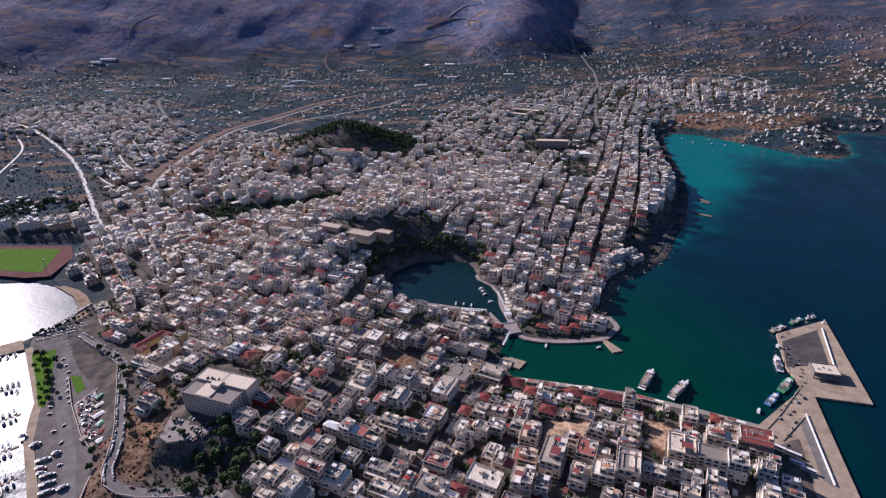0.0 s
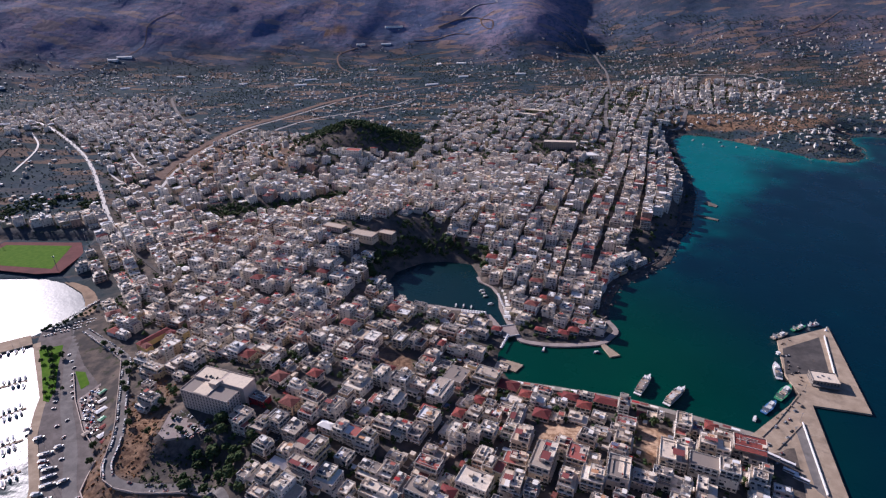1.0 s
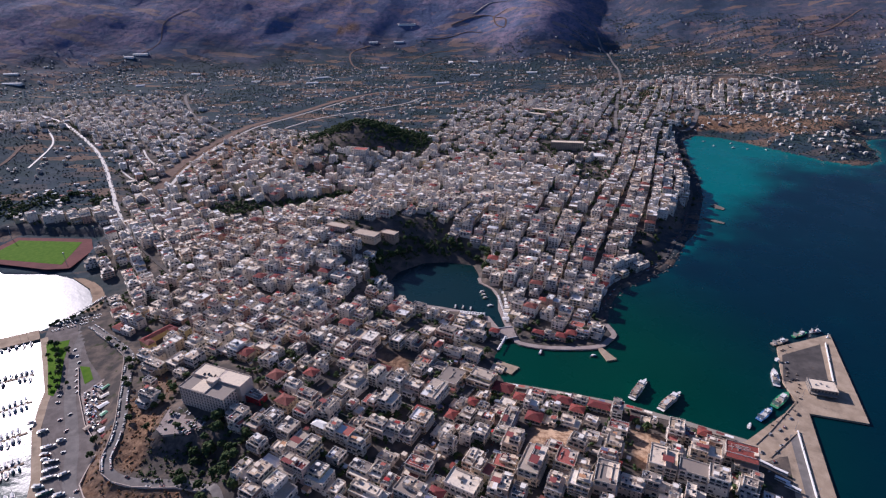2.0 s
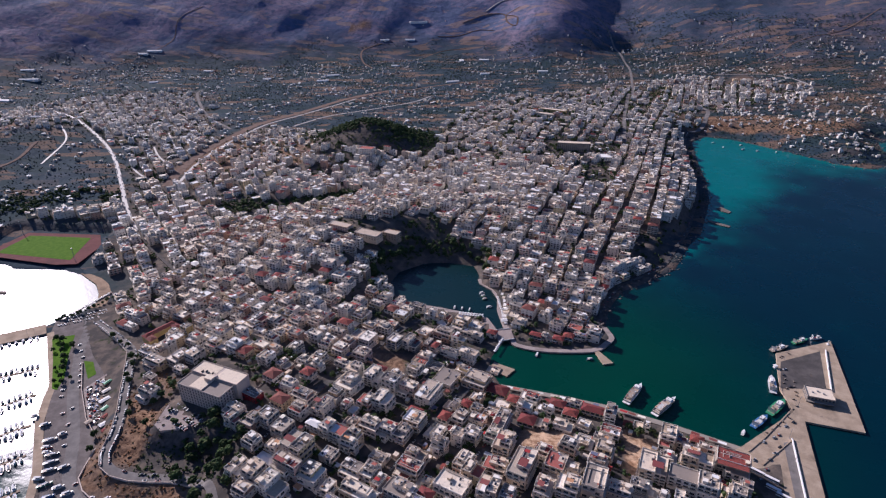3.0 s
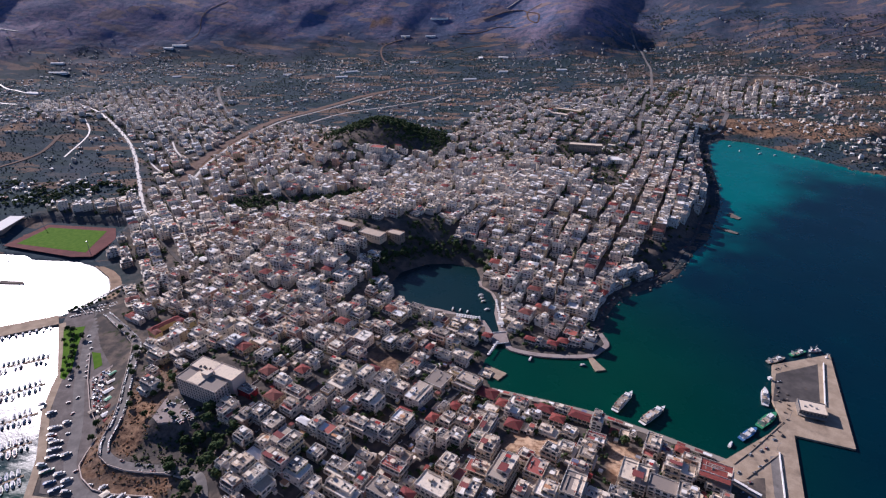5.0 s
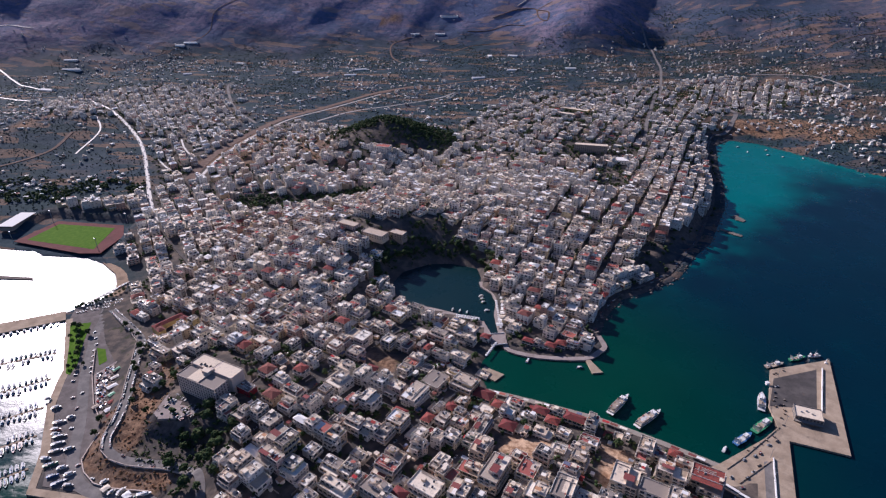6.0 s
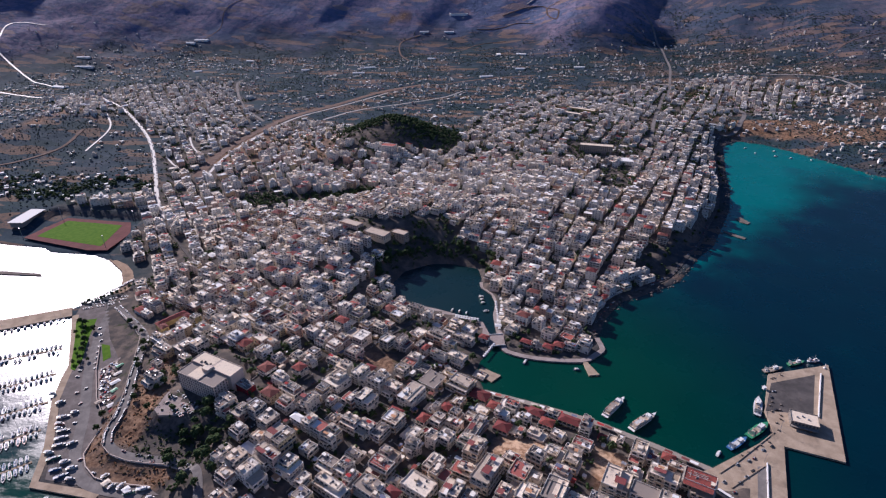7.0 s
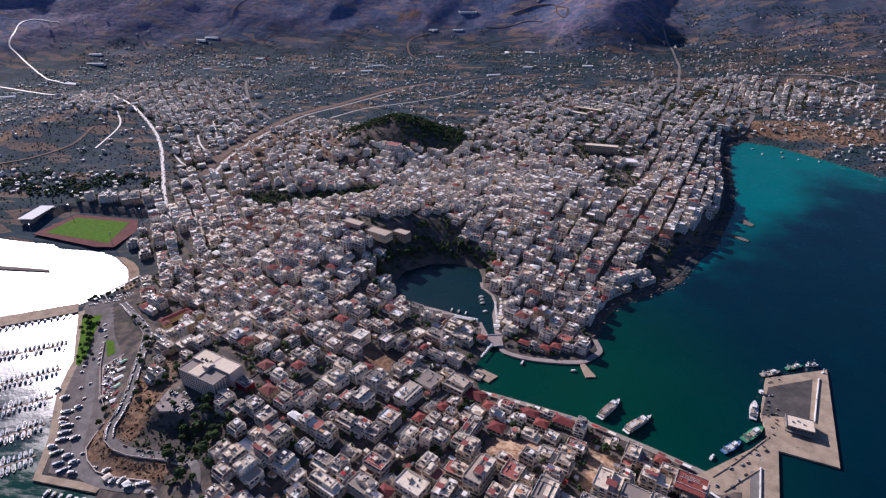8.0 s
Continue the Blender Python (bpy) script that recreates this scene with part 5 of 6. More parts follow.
low_wall("wall_embankment", [(-307, 375), (-304, 355), (-301, 341), (-289, 328), (-271, 317), (-251, 314), (-216, 315)], 1.8, "low pale retaining wall at the foot of the brown bank", 1.5, 0.9, "wall_school")
for k, ((ax, ay), (bx, by)) in enumerate(zip(SHORE_ROAD[1:], SHORE_ROAD[2:])):
    n = math.hypot(bx - ax, by - ay)
    ox, oy = (by - ay) / n * 5.2, -(bx - ax) / n * 5.2
    low_wall("wall_hill_road", [(ax + ox, ay + oy), (bx + ox, by + oy)], min(ground_at(ax, ay), ground_at(bx, by)) - 1.0, "pale rendered parapet wall of the hill road", 2.6 + abs(ground_at(ax, ay) - ground_at(bx, by)), 0.5, "wall_school")
bridge = tagged(new("bridge"), "low road bridge over the lake canal", "bridge", "", "structure")
b = Bag()
b.prism(ccw([(74, 590), (92, 594), (96, 572), (76, 566)]), 2.6, 3.4, "paving")
part("deck", b, bridge)
for s in (0, 1):
    b = Bag()
    (ax, ay), (bx, by) = (((74, 590), (92, 594)), ((76, 566), (96, 572)))[s]
    b.box(((ax + bx) / 2, (ay + by) / 2, 3.4), (math.hypot(bx - ax, by - ay), 0.4, 1.0), "white", math.atan2(by - ay, bx - ax))
    part("parapet", b, bridge)

term = slab_building("ferry_terminal", "low harbour terminal with a pale flat roof", "terminal", (389.5, 477.5), -15, 25, 18, 2.1, 2, "wall_bare", "roof_cream", 3.0)
b = Bag()
b.box((12.5, -2, 3.2), (25, 3.4, 0.25), "wall_bare", bottom=True)
part("canopy", b, term)
b = Bag()
for k in range(3):
    b.box((6 + 5 * k, 8 + (k % 2) * 3, 6.95), (2, 1.3, 1.0), "metal")
part("air_conditioner", b, term)
light = tagged(new("harbour_light"), "white harbour light post at the pier tip", "harbour light")
light.matrix_basis = pose(464, 580, 2.1)
b = Bag()
b.box((0, 0, 0), (2.4, 2.4, 1.0), "white")
part("base", b, light)
b = Bag()
b.box((0, 0, 1.0), (0.8, 0.8, 5), "white", 0, 0.7)
part("tower", b, light)
lamp_post = tagged(new("street_lamp"), "tall grey lamp post on the pier", "street lamp", "lamp posts of the pier")
b = Bag()
b.box((0, 0, 0), (0.3, 0.3, 11), "metal", 0, 0.6)
part("pole", b, lamp_post)
b = Bag()
b.box((0.9, 0, 10.8), (2.2, 0.3, 0.2), "metal", bottom=True)
part("lamp_head", b, lamp_post)
lamp_post.matrix_basis = pose(348, 424, 2.1, 0, 0, 30)
for x, y in ((438, 530), (326, 345), (420, 488), (400, 548), (378, 470), (340, 395)):
    copy_thing(lamp_post, pose(x, y, 2.1, 0, 0, 30))
kiosk = tagged(new("kiosk"), "small white harbour kiosk with a flat roof", "kiosk")
kiosk.matrix_basis = pose(383, 533, 2.1, 0, 0, 20)
b = Bag()
b.box((0, 0, 0), (3.2, 3.2, 2.8), "white")
part("wall", b, kiosk)
b = Bag()
b.box((0, 0, 2.8), (3.8, 3.8, 0.25), "white", bottom=True)
part("roof", b, kiosk)
crate = tagged(new("fish_crate"), "stack of weathered fish crates and nets on the quay", "crates", "crates on the pier")
b = Bag()
b.box((0, 0, 0), (2.2, 1.5, 0.9), "bark", 0.1)
part("crate", b, crate)
b = Bag()
b.box((0.2, 0.1, 0.9), (1.5, 1.1, 0.5), "stone", 0.4, 0.8)
part("net", b, crate)
crate.matrix_basis = pose(380, 506, 2.1)
for k, (x, y) in enumerate(((384, 512), (388, 500), (386, 492), (392, 508), (379, 497), (376, 470), (361, 452), (352, 446), (345, 441), (337, 435), (330, 430), (397, 552), (400, 554), (410, 560), (384, 486), (378, 480))):
    copy_thing(crate, pose(x, y, 2.1, 0, 0, 47 * k))
stand_roof = tagged(new("grandstand"), "long white-roofed grandstand of the sports ground", "grandstand")
stand_roof.matrix_basis = pose(-787, 822, ground_at(-787, 822), 0, 0, 96)
b = Bag()
b.box((0, 0, -3), (60, 22, 7), "wall")
part("tier", b, stand_roof)
b = Bag()
b.box((0, 0, 6.2), (62, 28, 0.4), "white", bottom=True)
part("roof", b, stand_roof)
for k in range(8):
    b = Bag()
    b.box((-28 + 8 * k, -10, 3.9), (0.5, 0.5, 2.4), "metal")
    part("post", b, stand_roof)
for k, (x, y) in enumerate(((-735, 752), (-735, 842), (-590, 845), (-575, 745))):
    mast = tagged(new("floodlight_mast"), "tall grey floodlight mast beside the pitch", "floodlight", "floodlights of the sports ground")
    mast.matrix_basis = pose(x, y, 5)
    b = Bag()
    b.box((0, 0, 0), (0.6, 0.6, 22), "metal", 0, 0.6)
    part("pole", b, mast)
    b = Bag()
    b.box((0, 0, 21), (3.2, 0.5, 1.8), "metal", bottom=True)
    part("lamp_head", b, mast)

# sheds of the boatyard
srng = random.Random(8)
for x, y, w, d, h, roof in ((-338, 440, 14, 6, 3, "white"), (-330, 428, 10, 5, 3, "green_paint"), (-345, 455, 12, 5, 2.8, "roof"), (-322, 418, 12, 5, 3, "tiles"), (-318, 405, 9, 6, 3, "white"), (-312, 398, 7, 5, 2.6, "tiles"),
                              (-352, 468, 11, 4, 3, "green_paint"), (-335, 408, 8, 5, 2.6, "roof"), (-255, 312, 9, 6, 3, "roof"), (-232, 308, 8, 6, 3, "white")):
    shed = tagged(new("shed"), {"white": "small shed with a white roof", "green_paint": "small shed with a green roof", "tiles": "small shed with a red tile roof", "roof": "small shed with a grey roof"}[roof], "shed", "sheds of the boatyard")
    shed.matrix_basis = pose(x, y, 1.95, 0, 0, 62 + srng.uniform(-6, 6))
    w, d = w * 0.75, d * 0.85
    b = Bag()
    b.box((0, 0, 0), (w, d, h), "wall")
    part("wall", b, shed)
    b = Bag()
    hip(b, w, d, h + 0.02, 0.7, roof)
    part("roof", b, shed)
    b = Bag()
    b.box((w * 0.2, -d / 2, 0.1), (1.6, 0.12, 2.0), "window")
    part("door", b, shed)

# heaps of gear in the boatyard and along the apron's edge
bag = Bag()
count = 0
while count < 170:
    x, y = srng.uniform(-376, -312), srng.uniform(396, 488)
    if away(np.array([x]), np.array([y]), [(-372, 458), (-341, 417), (-324, 401), (-315, 406), (-329, 432), (-346, 462), (-363, 484)])[0] > -1:
        continue
    count += 1
    bag.box((x, y, 2.0), (srng.uniform(0.6, 3.4), srng.uniform(0.5, 1.8), srng.uniform(0.4, 1.9)), srng.choice(("metal", "dark", "white", "deck", "awning", "stone", "bark", "blue_paint", "balcony")), srng.uniform(0, 3))
tagged(new("yard_gear", bag.mesh("yard_gear")), "heaps of crates, drums and boat gear in the yard", "gear", "", "stuff")

# ---------------------------------------------------------------- boats


def hull(bag, length, beam, deep, top, mat, stern=0.75, z0=0.0):
    """A pointed hull along +x, amidships at the origin."""
    ring = []
    for k in range(9):
        t = k / 8
        x = length * (t - 0.5)
        half = beam / 2 * (stern + (1 - stern) * min(1, t * 3)) if t < 0.55 else beam / 2 * max(0.02, 1 - ((t - 0.55) / 0.45) ** 2)
        ring.append((x, half, top + 0.25 * deep * max(0, t - 0.5)))
    upper = [(x, -h, z) for x, h, z in ring] + [(x, h, z) for x, h, z in ring[::-1]]
    lower = [(x * 0.9, y * 0.6, z0 - deep) for x, y, z in upper]
    n = len(upper)
    bag.add(upper + lower, [tuple(range(n))] + [(i, n + i, n + (i + 1) % n, (i + 1) % n) for i in range(n)], mat)


def boat(kind, length, label, paint="hull"):
    top = tagged(new(kind), label, "boat", "boats of the marina")
    beam = length * (0.30 if kind == "sailing_boat" else 0.34)
    b = Bag()
    hull(b, length, beam, 0.8, 1.0, paint)
    part("hull", b, top)
    b = Bag()
    b.box((-0.02 * length, 0, 1.02), (length * 0.72, beam * 0.72, 0.12), "deck")
    part("deck", b, top)
    b = Bag()
    if kind == "sailing_boat":
        b.box((0.02 * length, 0, 1.1), (length * 0.4, beam * 0.5, 0.6), "white", 0, 0.85)
    else:
        b.box((0.05 * length, 0, 1.1), (length * 0.42, beam * 0.62, 1.5), "white", 0, 0.8)
    cabin = part("cabin", b, top)
    b = Bag()
    b.box((0.05 * length, 0, 1.5 if kind != "sailing_boat" else 1.25), (length * 0.43, beam * 0.64 if kind != "sailing_boat" else beam * 0.515, 0.35), "window")
    part("window", b, cabin)
    if kind == "sailing_boat":
        b = Bag()
        b.box((0.1 * length, 0, 1.1), (0.16, 0.16, length * 1.25), "metal")
        part("mast", b, top)
        b = Bag()
        b.box((-0.15 * length, 0, 2.3), (length * 0.45, 0.35, 0.35), "blue_paint", bottom=True)
        part("boom", b, top)
    else:
        b = Bag()
        b.box((-0.25 * length, 0, 2.4), (length * 0.25, beam * 0.7, 0.1), "white", bottom=True)
        for sy_ in (-1, 1):
            b.box((-0.34 * length, sy_ * beam * 0.3, 1.1), (0.08, 0.08, 1.3), "metal")
        part("awning", b, top)
    return top


MODELS = [boat("sailing_boat", 13, "white sailing yacht with a bare mast moored in the marina"), boat("motor_boat", 10, "white motor boat with a cabin moored in the marina"),
          boat("sailing_boat", 10.5, "small blue-hulled sailing yacht moored in the marina", "blue_paint"), boat("motor_boat", 8, "small open motor boat with a sun awning")]
brng = random.Random(17)
first = {}


def moor(i, x, y, z, yaw):
    if i in first:
        copy_thing(MODELS[i], pose(x, y, z, 0, 0, yaw))
    else:
        first[i] = True
        MODELS[i].matrix_basis = pose(x, y, z, 0, 0, yaw)


for (ax, ay), (bx, by), sides in (((-560, 432), (-450, 492), 2), ((-540, 358), (-421, 448), 2), ((-500, 322), (-394, 404), 2), ((-460, 292), (-370, 366), 2), ((-410, 270), (-346, 327), 2)):
    k = math.hypot(bx - ax, by - ay)
    ang = math.atan2(by - ay, bx - ax)
    b = Bag()
    b.box(((ax + bx) / 2, (ay + by) / 2, -0.3), (k, 2.6, 0.9), "concrete", ang)
    tagged(new("pontoon", b.mesh("pontoon")), "narrow grey floating pontoon of the marina", "pontoon", "pontoons of the marina", "structure")
    s = 5.0
    while s < k - 2:
        for side in (-1, 1):
            if brng.random() < 0.94:
                i = brng.choice((0, 0, 1, 1, 2, 3, 3))
                off = side * ((13, 10, 10.5, 8)[i] / 2 + 2.2)
                moor(i, ax + (bx - ax) * s / k - math.sin(ang) * off, ay + (by - ay) * s / k + math.cos(ang) * off, 0, math.degrees(ang) + (90 if side > 0 else -90) + brng.uniform(-4, 4))
        s += brng.uniform(4.3, 5.6)
for t in np.linspace(0.05, 0.95, 12):
    moor(brng.choice((1, 3, 0)), -566 + 76 * t, 503 + 48 * t, 0, -58 + brng.uniform(-5, 5))
for t in np.linspace(0.0, 1.0, 9):
    moor(brng.choice((1, 3, 3)), -300 + 62 * t, 288 - 4 * t, 0, -85 + brng.uniform(-6, 6))
for x, y, yaw, i in ((-396, 414, 20, 3), (-377, 403, 35, 1), (-354, 374, 10, 1), (-350, 368, 15, 3), (-338, 357, 30, 0), (-333, 348, 25, 0), (-336, 338, 10, 1), (-322, 352, 40, 1), (-314, 320, 30, 2), (-303, 314, 40, 0), (-351, 392, 30, 3), (-292, 312, 10, 1), (-300, 324, 35, 1),
                       (-240, 312, 70, 1), (-248, 310, 60, 3), (-218, 312, 20, 0), (-228, 306, 30, 1), (-206, 304, 15, 3), (-262, 320, 50, 3), (-358, 384, 25, 0), (-343, 366, 20, 0), (-326, 332, 35, 0), (-312, 330, 30, 1)):
    moor(i, x, y, 2.75, yaw)
for x, y, yaw, i in ((121, 546, 70, 1), (181, 540, 10, 3), (309, 431, 55, 1), (60, 668, 20, 3), (58, 676, 20, 3), (56, 684, 25, 3), (66, 648, 15, 3), (40, 640, 80, 3), (30, 643, 80, 3), (20, 645, 80, 3), (700, 1440, 30, 1), (650, 1420, 70, 1), (720, 1390, 30, 3), (690, 1400, 10, 1), (760, 1380, 80, 1), (640, 1460, 10, 3)):
    moor(i, x, y, 0, yaw)


def ferry(x, y, yaw, label, roof):
    top = tagged(new("excursion_ship"), label, "ship", "excursion ships at the quay")
    top.matrix_basis = pose(x, y, 0, 0, 0, yaw)
    b = Bag()
    hull(b, 40, 9.5, 1.2, 2.4, "white", 0.9)
    part("hull", b, top)
    b = Bag()
    b.box((-3, 0, 2.45), (29, 8.2, 2.4), "balcony")
    part("lower_deck", b, top)
    b = Bag()
    b.box((-3, 0, 3.2), (29.2, 8.35, 0.9), "window")
    part("window_band", b, top)
    b = Bag()
    b.box((-5, 0, 4.9), (24, 8.0, 0.12), "deck")
    part("upper_deck", b, top)
    for s in (-1, 1):
        b = Bag()
        b.box((-5, s * 3.9, 5.02), (24, 0.1, 1.0), "white")
        part("rail", b, top)
    b = Bag()
    b.box((-8, 0, 7.4), (14, 7.4, 0.15), roof, bottom=True)
    for px in (-14, -8, -2):
        for s in (-1, 1):
            b.box((px, s * 3.4, 5.02), (0.15, 0.15, 2.4), "metal")
    part("canopy", b, top)
    b = Bag()
    b.box((-9, 0, 7.56), (9, 3.6, 0.05), "dark" if roof == "white" else "deck")
    part("hatch", b, top)
    for k in (-14.5, 15.5):
        b = Bag()
        b.box((k if k < 0 else 12.5, 0, 4.92 if k < 0 else 2.5), (4, 5.5, 0.06), "asphalt")
        part("deck_mat", b, top)
    b = Bag()
    b.box((7, 0, 4.9), (5, 6.5, 2.5), "white", 0, 0.88)
    cab = part("wheelhouse", b, top)
    b = Bag()
    b.box((7.3, 0, 5.9), (4.6, 6.1, 0.8), "window", 0, 0.97)
    part("windscreen", b, cab)
    for k in range(6):
        b = Bag()
        b.box((-15 + 3 * k, 0, 5.05), (0.7, 5.5, 0.8), "deck")
        part("bench", b, top)
    for k in range(5):
        b = Bag()
        b.box((-13 + 3.2 * k, 2.6 * (-1) ** k, 7.6), (1.4, 1.1, 0.6), "white" if k % 2 else "awning")
        part("life_raft", b, top)
    for s in (-1, 1):
        b = Bag()
        b.box((13, s * 2.2, 2.5), (5, 0.12, 1.0), "metal", -0.3 * s)
        part("bow_rail", b, top)
    b = Bag()
    b.box((5, 0, 7.4), (0.25, 0.25, 5), "metal")
    part("mast", b, top)
    top.scale = (1.04, 0.9, 0.9)


ferry(217, 482, 54, "white excursion ship with a grey canopy moored at the quay", "roof_grey")
ferry(244, 464, 44, "white excursion ship with a sand-coloured canopy moored at the quay", "roof_school")


def trawler(x, y, yaw, length, paint, label):
    top = tagged(new("fishing_boat"), label, "boat", "fishing boats at the pier")
    top.matrix_basis = pose(x, y, 0, 0, 0, yaw)
    b = Bag()
    hull(b, length, length * 0.26, 1.0, 1.8, paint, 0.8)
    part("hull", b, top)
    b = Bag()
    b.box((-0.05 * length, 0, 1.82), (length * 0.7, length * 0.165, 0.1), "deck")
    part("deck", b, top)
    b = Bag()
    b.box((0.12 * length, 0, 1.9), (length * 0.22, length * 0.13, 2.8), "white", 0, 0.92)
    cab = part("wheelhouse", b, top)
    b = Bag()
    b.box((0.12 * length, 0, 3.4), (length * 0.21, length * 0.128, 0.7), "window")
    part("windscreen", b, cab)
    b = Bag()
    b.box((0.02 * length, 0, 1.9), (0.25, 0.25, 8), "metal")
    b.box((-0.12 * length, 0, 7), (length * 0.3, 0.18, 0.18), "metal", bottom=True)
    part("mast", b, top)
    b = Bag()
    b.box((-0.3 * length, 0, 1.9), (length * 0.16, length * 0.15, 0.9), paint, 0.3, 0.6)
    part("fishing_net", b, top)
    frng = random.Random(int(length * 7 + x))
    for k in range(9):
        b = Bag()
        b.box((frng.uniform(-0.38, -0.02) * length, frng.uniform(-0.08, 0.08) * length, 1.92), (frng.uniform(0.6, 1.6), frng.uniform(0.5, 1.3), frng.uniform(0.4, 1.2)), frng.choice(("awning", "dark", "blue_paint", "deck", "metal", "white", "stone")), frng.uniform(0, 1.5))
        part("deck_gear", b, top)
    b = Bag()
    b.box((-0.36 * length, 0, 1.9), (0.2, length * 0.2, 4.2), "metal")
    b.box((-0.36 * length, 0, 6.0), (0.2, length * 0.2, 0.2), "metal", bottom=True)
    part("gantry", b, top)


for row in ((405, 571, 24, 27, "stone", "grey fishing boat tied to the pier head"), (436, 587, 24, 24, "green_paint", "green and yellow fishing boat tied to the pier head"), (458, 594, 10, 15, "hull", "small white fishing boat tied to the pier head"),
            (368, 505, 70, 33, "hull", "white and grey fishing boat beside the pier"), (357, 469, 42, 36, "green_paint", "bright green fishing boat beside the pier"), (331, 447, 40, 29, "blue_paint", "blue fishing boat with a derrick beside the pier")):
    trawler(*row)

# ---------------------------------------------------------------- vehicles


def car_model():
    top = tagged(new("car"), "small parked family car at the roadside", "car", "parked cars")
    b = Bag()
    b.box((0, 0, 0.3), (4.3, 1.75, 0.62), "car", 0, 0.96)
    for x in (-1.35, 1.35):
        b.box((x, 0, 0), (0.62, 1.7, 0.6), "rubber")
    body = part("body", b, top)
    b = Bag()
    b.box((-0.2, 0, 0.92), (2.4, 1.6, 0.52), "window", 0, 0.76)
    part("window", b, body)
    b = Bag()
    b.box((-0.2, 0, 1.44), (1.75, 1.18, 0.05), "car")
    part("roof", b, body)
    return top


crng = random.Random(23)
CAR = car_model()
spots = []
walk_line = smooth(SHORE_ROAD[:12], 8)
for off in (-3.4, 3.4):
    for i, ((ax, ay), (bx, by)) in enumerate(zip(walk_line, walk_line[1:])):
        k = math.hypot(bx - ax, by - ay)
        n = max(1, int(k / 5.2))
        for j in range(n):
            if crng.random() < 0.52:
                t = (j + 0.5) / n
                x, y = ax + (bx - ax) * t - (by - ay) / k * off, ay + (by - ay) * t + (bx - ax) / k * off
                spots.append((x, y, None, math.degrees(math.atan2(by - ay, bx - ax))))
for k in range(34):
    r, c = divmod(k, 12)
    if crng.random() < 0.8:
        spots.append((-247 + 3.3 * c - 1.0 * r + crng.uniform(-0.4, 0.4), 421 - 2.0 * c - 9 * r + crng.uniform(-0.9, 0.9), 21.05, 58 + crng.uniform(-8, 8)))
for k in range(44):
    r, c = divmod(k, 15)
    if crng.random() < 0.8:
        spots.append((-484 + 3.0 * c, 585 + 1.7 * c + 8.5 * r - 10, 1.9, -30 + crng.uniform(-5, 5)))
for k in range(26):
    t = k / 26
    spots.append((-486 + 20 * t + 2 * (k % 2), 600 + 60 * t, None, 60))
for x, y, yaw in ((-371, 420, 30), (-386, 470, 60), (-392, 480, 60), (-380, 462, 60), (-366, 428, 60), (-404, 500, 60), (-410, 512, 62), (-420, 524, 60), (-355, 405, 70), (-340, 378, 20), (-300, 335, 40), (-276, 322, 10), (-350, 430, 60), (-362, 452, 60), (-398, 490, 60), (-430, 536, 60), (-395, 455, 10), (-390, 445, 20),
                    (334, 424, 40), (340, 428, 60), (352, 440, 30), (322, 418, 50), (326, 404, 20), (334, 412, 30), (318, 396, 40), (362, 446, 45), (386, 520, 70), (384, 500, 20), (392, 530, 20), (304, 395, 50), (310, 384, 20), (300, 372, 20)):
    spots.append((x, y, 1.98 if x < 0 else 2.12, yaw + crng.uniform(-6, 6)))
for i, (x, y, z, yaw) in enumerate(spots):
    if z is None:
        z = max(ground_at(x, y), 1.4) + 0.6
    if i == 0:
        CAR.matrix_basis = pose(x, y, z, 0, 0, yaw)
    else:
        copy_thing(CAR, pose(x, y, z, 0, 0, yaw))

bus = tagged(new("coach"), "white touring coach parked on the pier", "coach", "coaches on the pier")
b = Bag()
b.box((0, 0, 0.4), (12, 2.6, 2.9), "white", 0, 0.97)
part("body", b, bus)
b = Bag()
b.box((0, 0, 1.7), (11.9, 2.64, 1.0), "window", 0, 0.99)
part("window_band", b, bus)
for x in (-3.8, 3.8):
    b = Bag()
    b.box((x, 0, 0), (1.0, 2.5, 0.9), "rubber")
    part("axle_wheels", b, bus)
bus.matrix_basis = pose(309, 372, 2.12, 0, 0, -38)
for x, y, yaw in ((306, 362, -38), (311, 354, -38), (300, 380, -40)):
    copy_thing(bus, pose(x, y, 2.12, 0, 0, yaw))

# white sunshades of the lakeside and harbour cafes
shade = tagged(new("parasol"), "square white cafe parasol on the promenade", "parasol", "cafe parasols")
b = Bag()
b.add([(-1.6, -1.6, 2.3), (1.6, -1.6, 2.3), (1.6, 1.6, 2.3), (-1.6, 1.6, 2.3), (0, 0, 3.1)], [(0, 1, 4), (1, 2, 4), (2, 3, 4), (3, 0, 4), (3, 2, 1, 0)], "white")
part("canopy", b, shade)
b = Bag()
b.box((0, 0, 0), (0.08, 0.08, 2.9), "metal")
part("pole", b, shade)
rows = [(28 + 3.6 * (k % 9), 628.5 - 0.6 * (k % 9) - 4 * (k // 9), 1.52) for k in range(18)] + [(86.5 - 0.6 * k, 606 + 4.2 * k, 1.5) for k in range(16)] + [(72 + 1.4 * k, 546 + 3.6 * k, 1.9) for k in range(8)]
shade.matrix_basis = pose(*rows[0])
for row in rows[1:]:
    copy_thing(shade, pose(*row, 0, 0, crng.uniform(0, 40)))

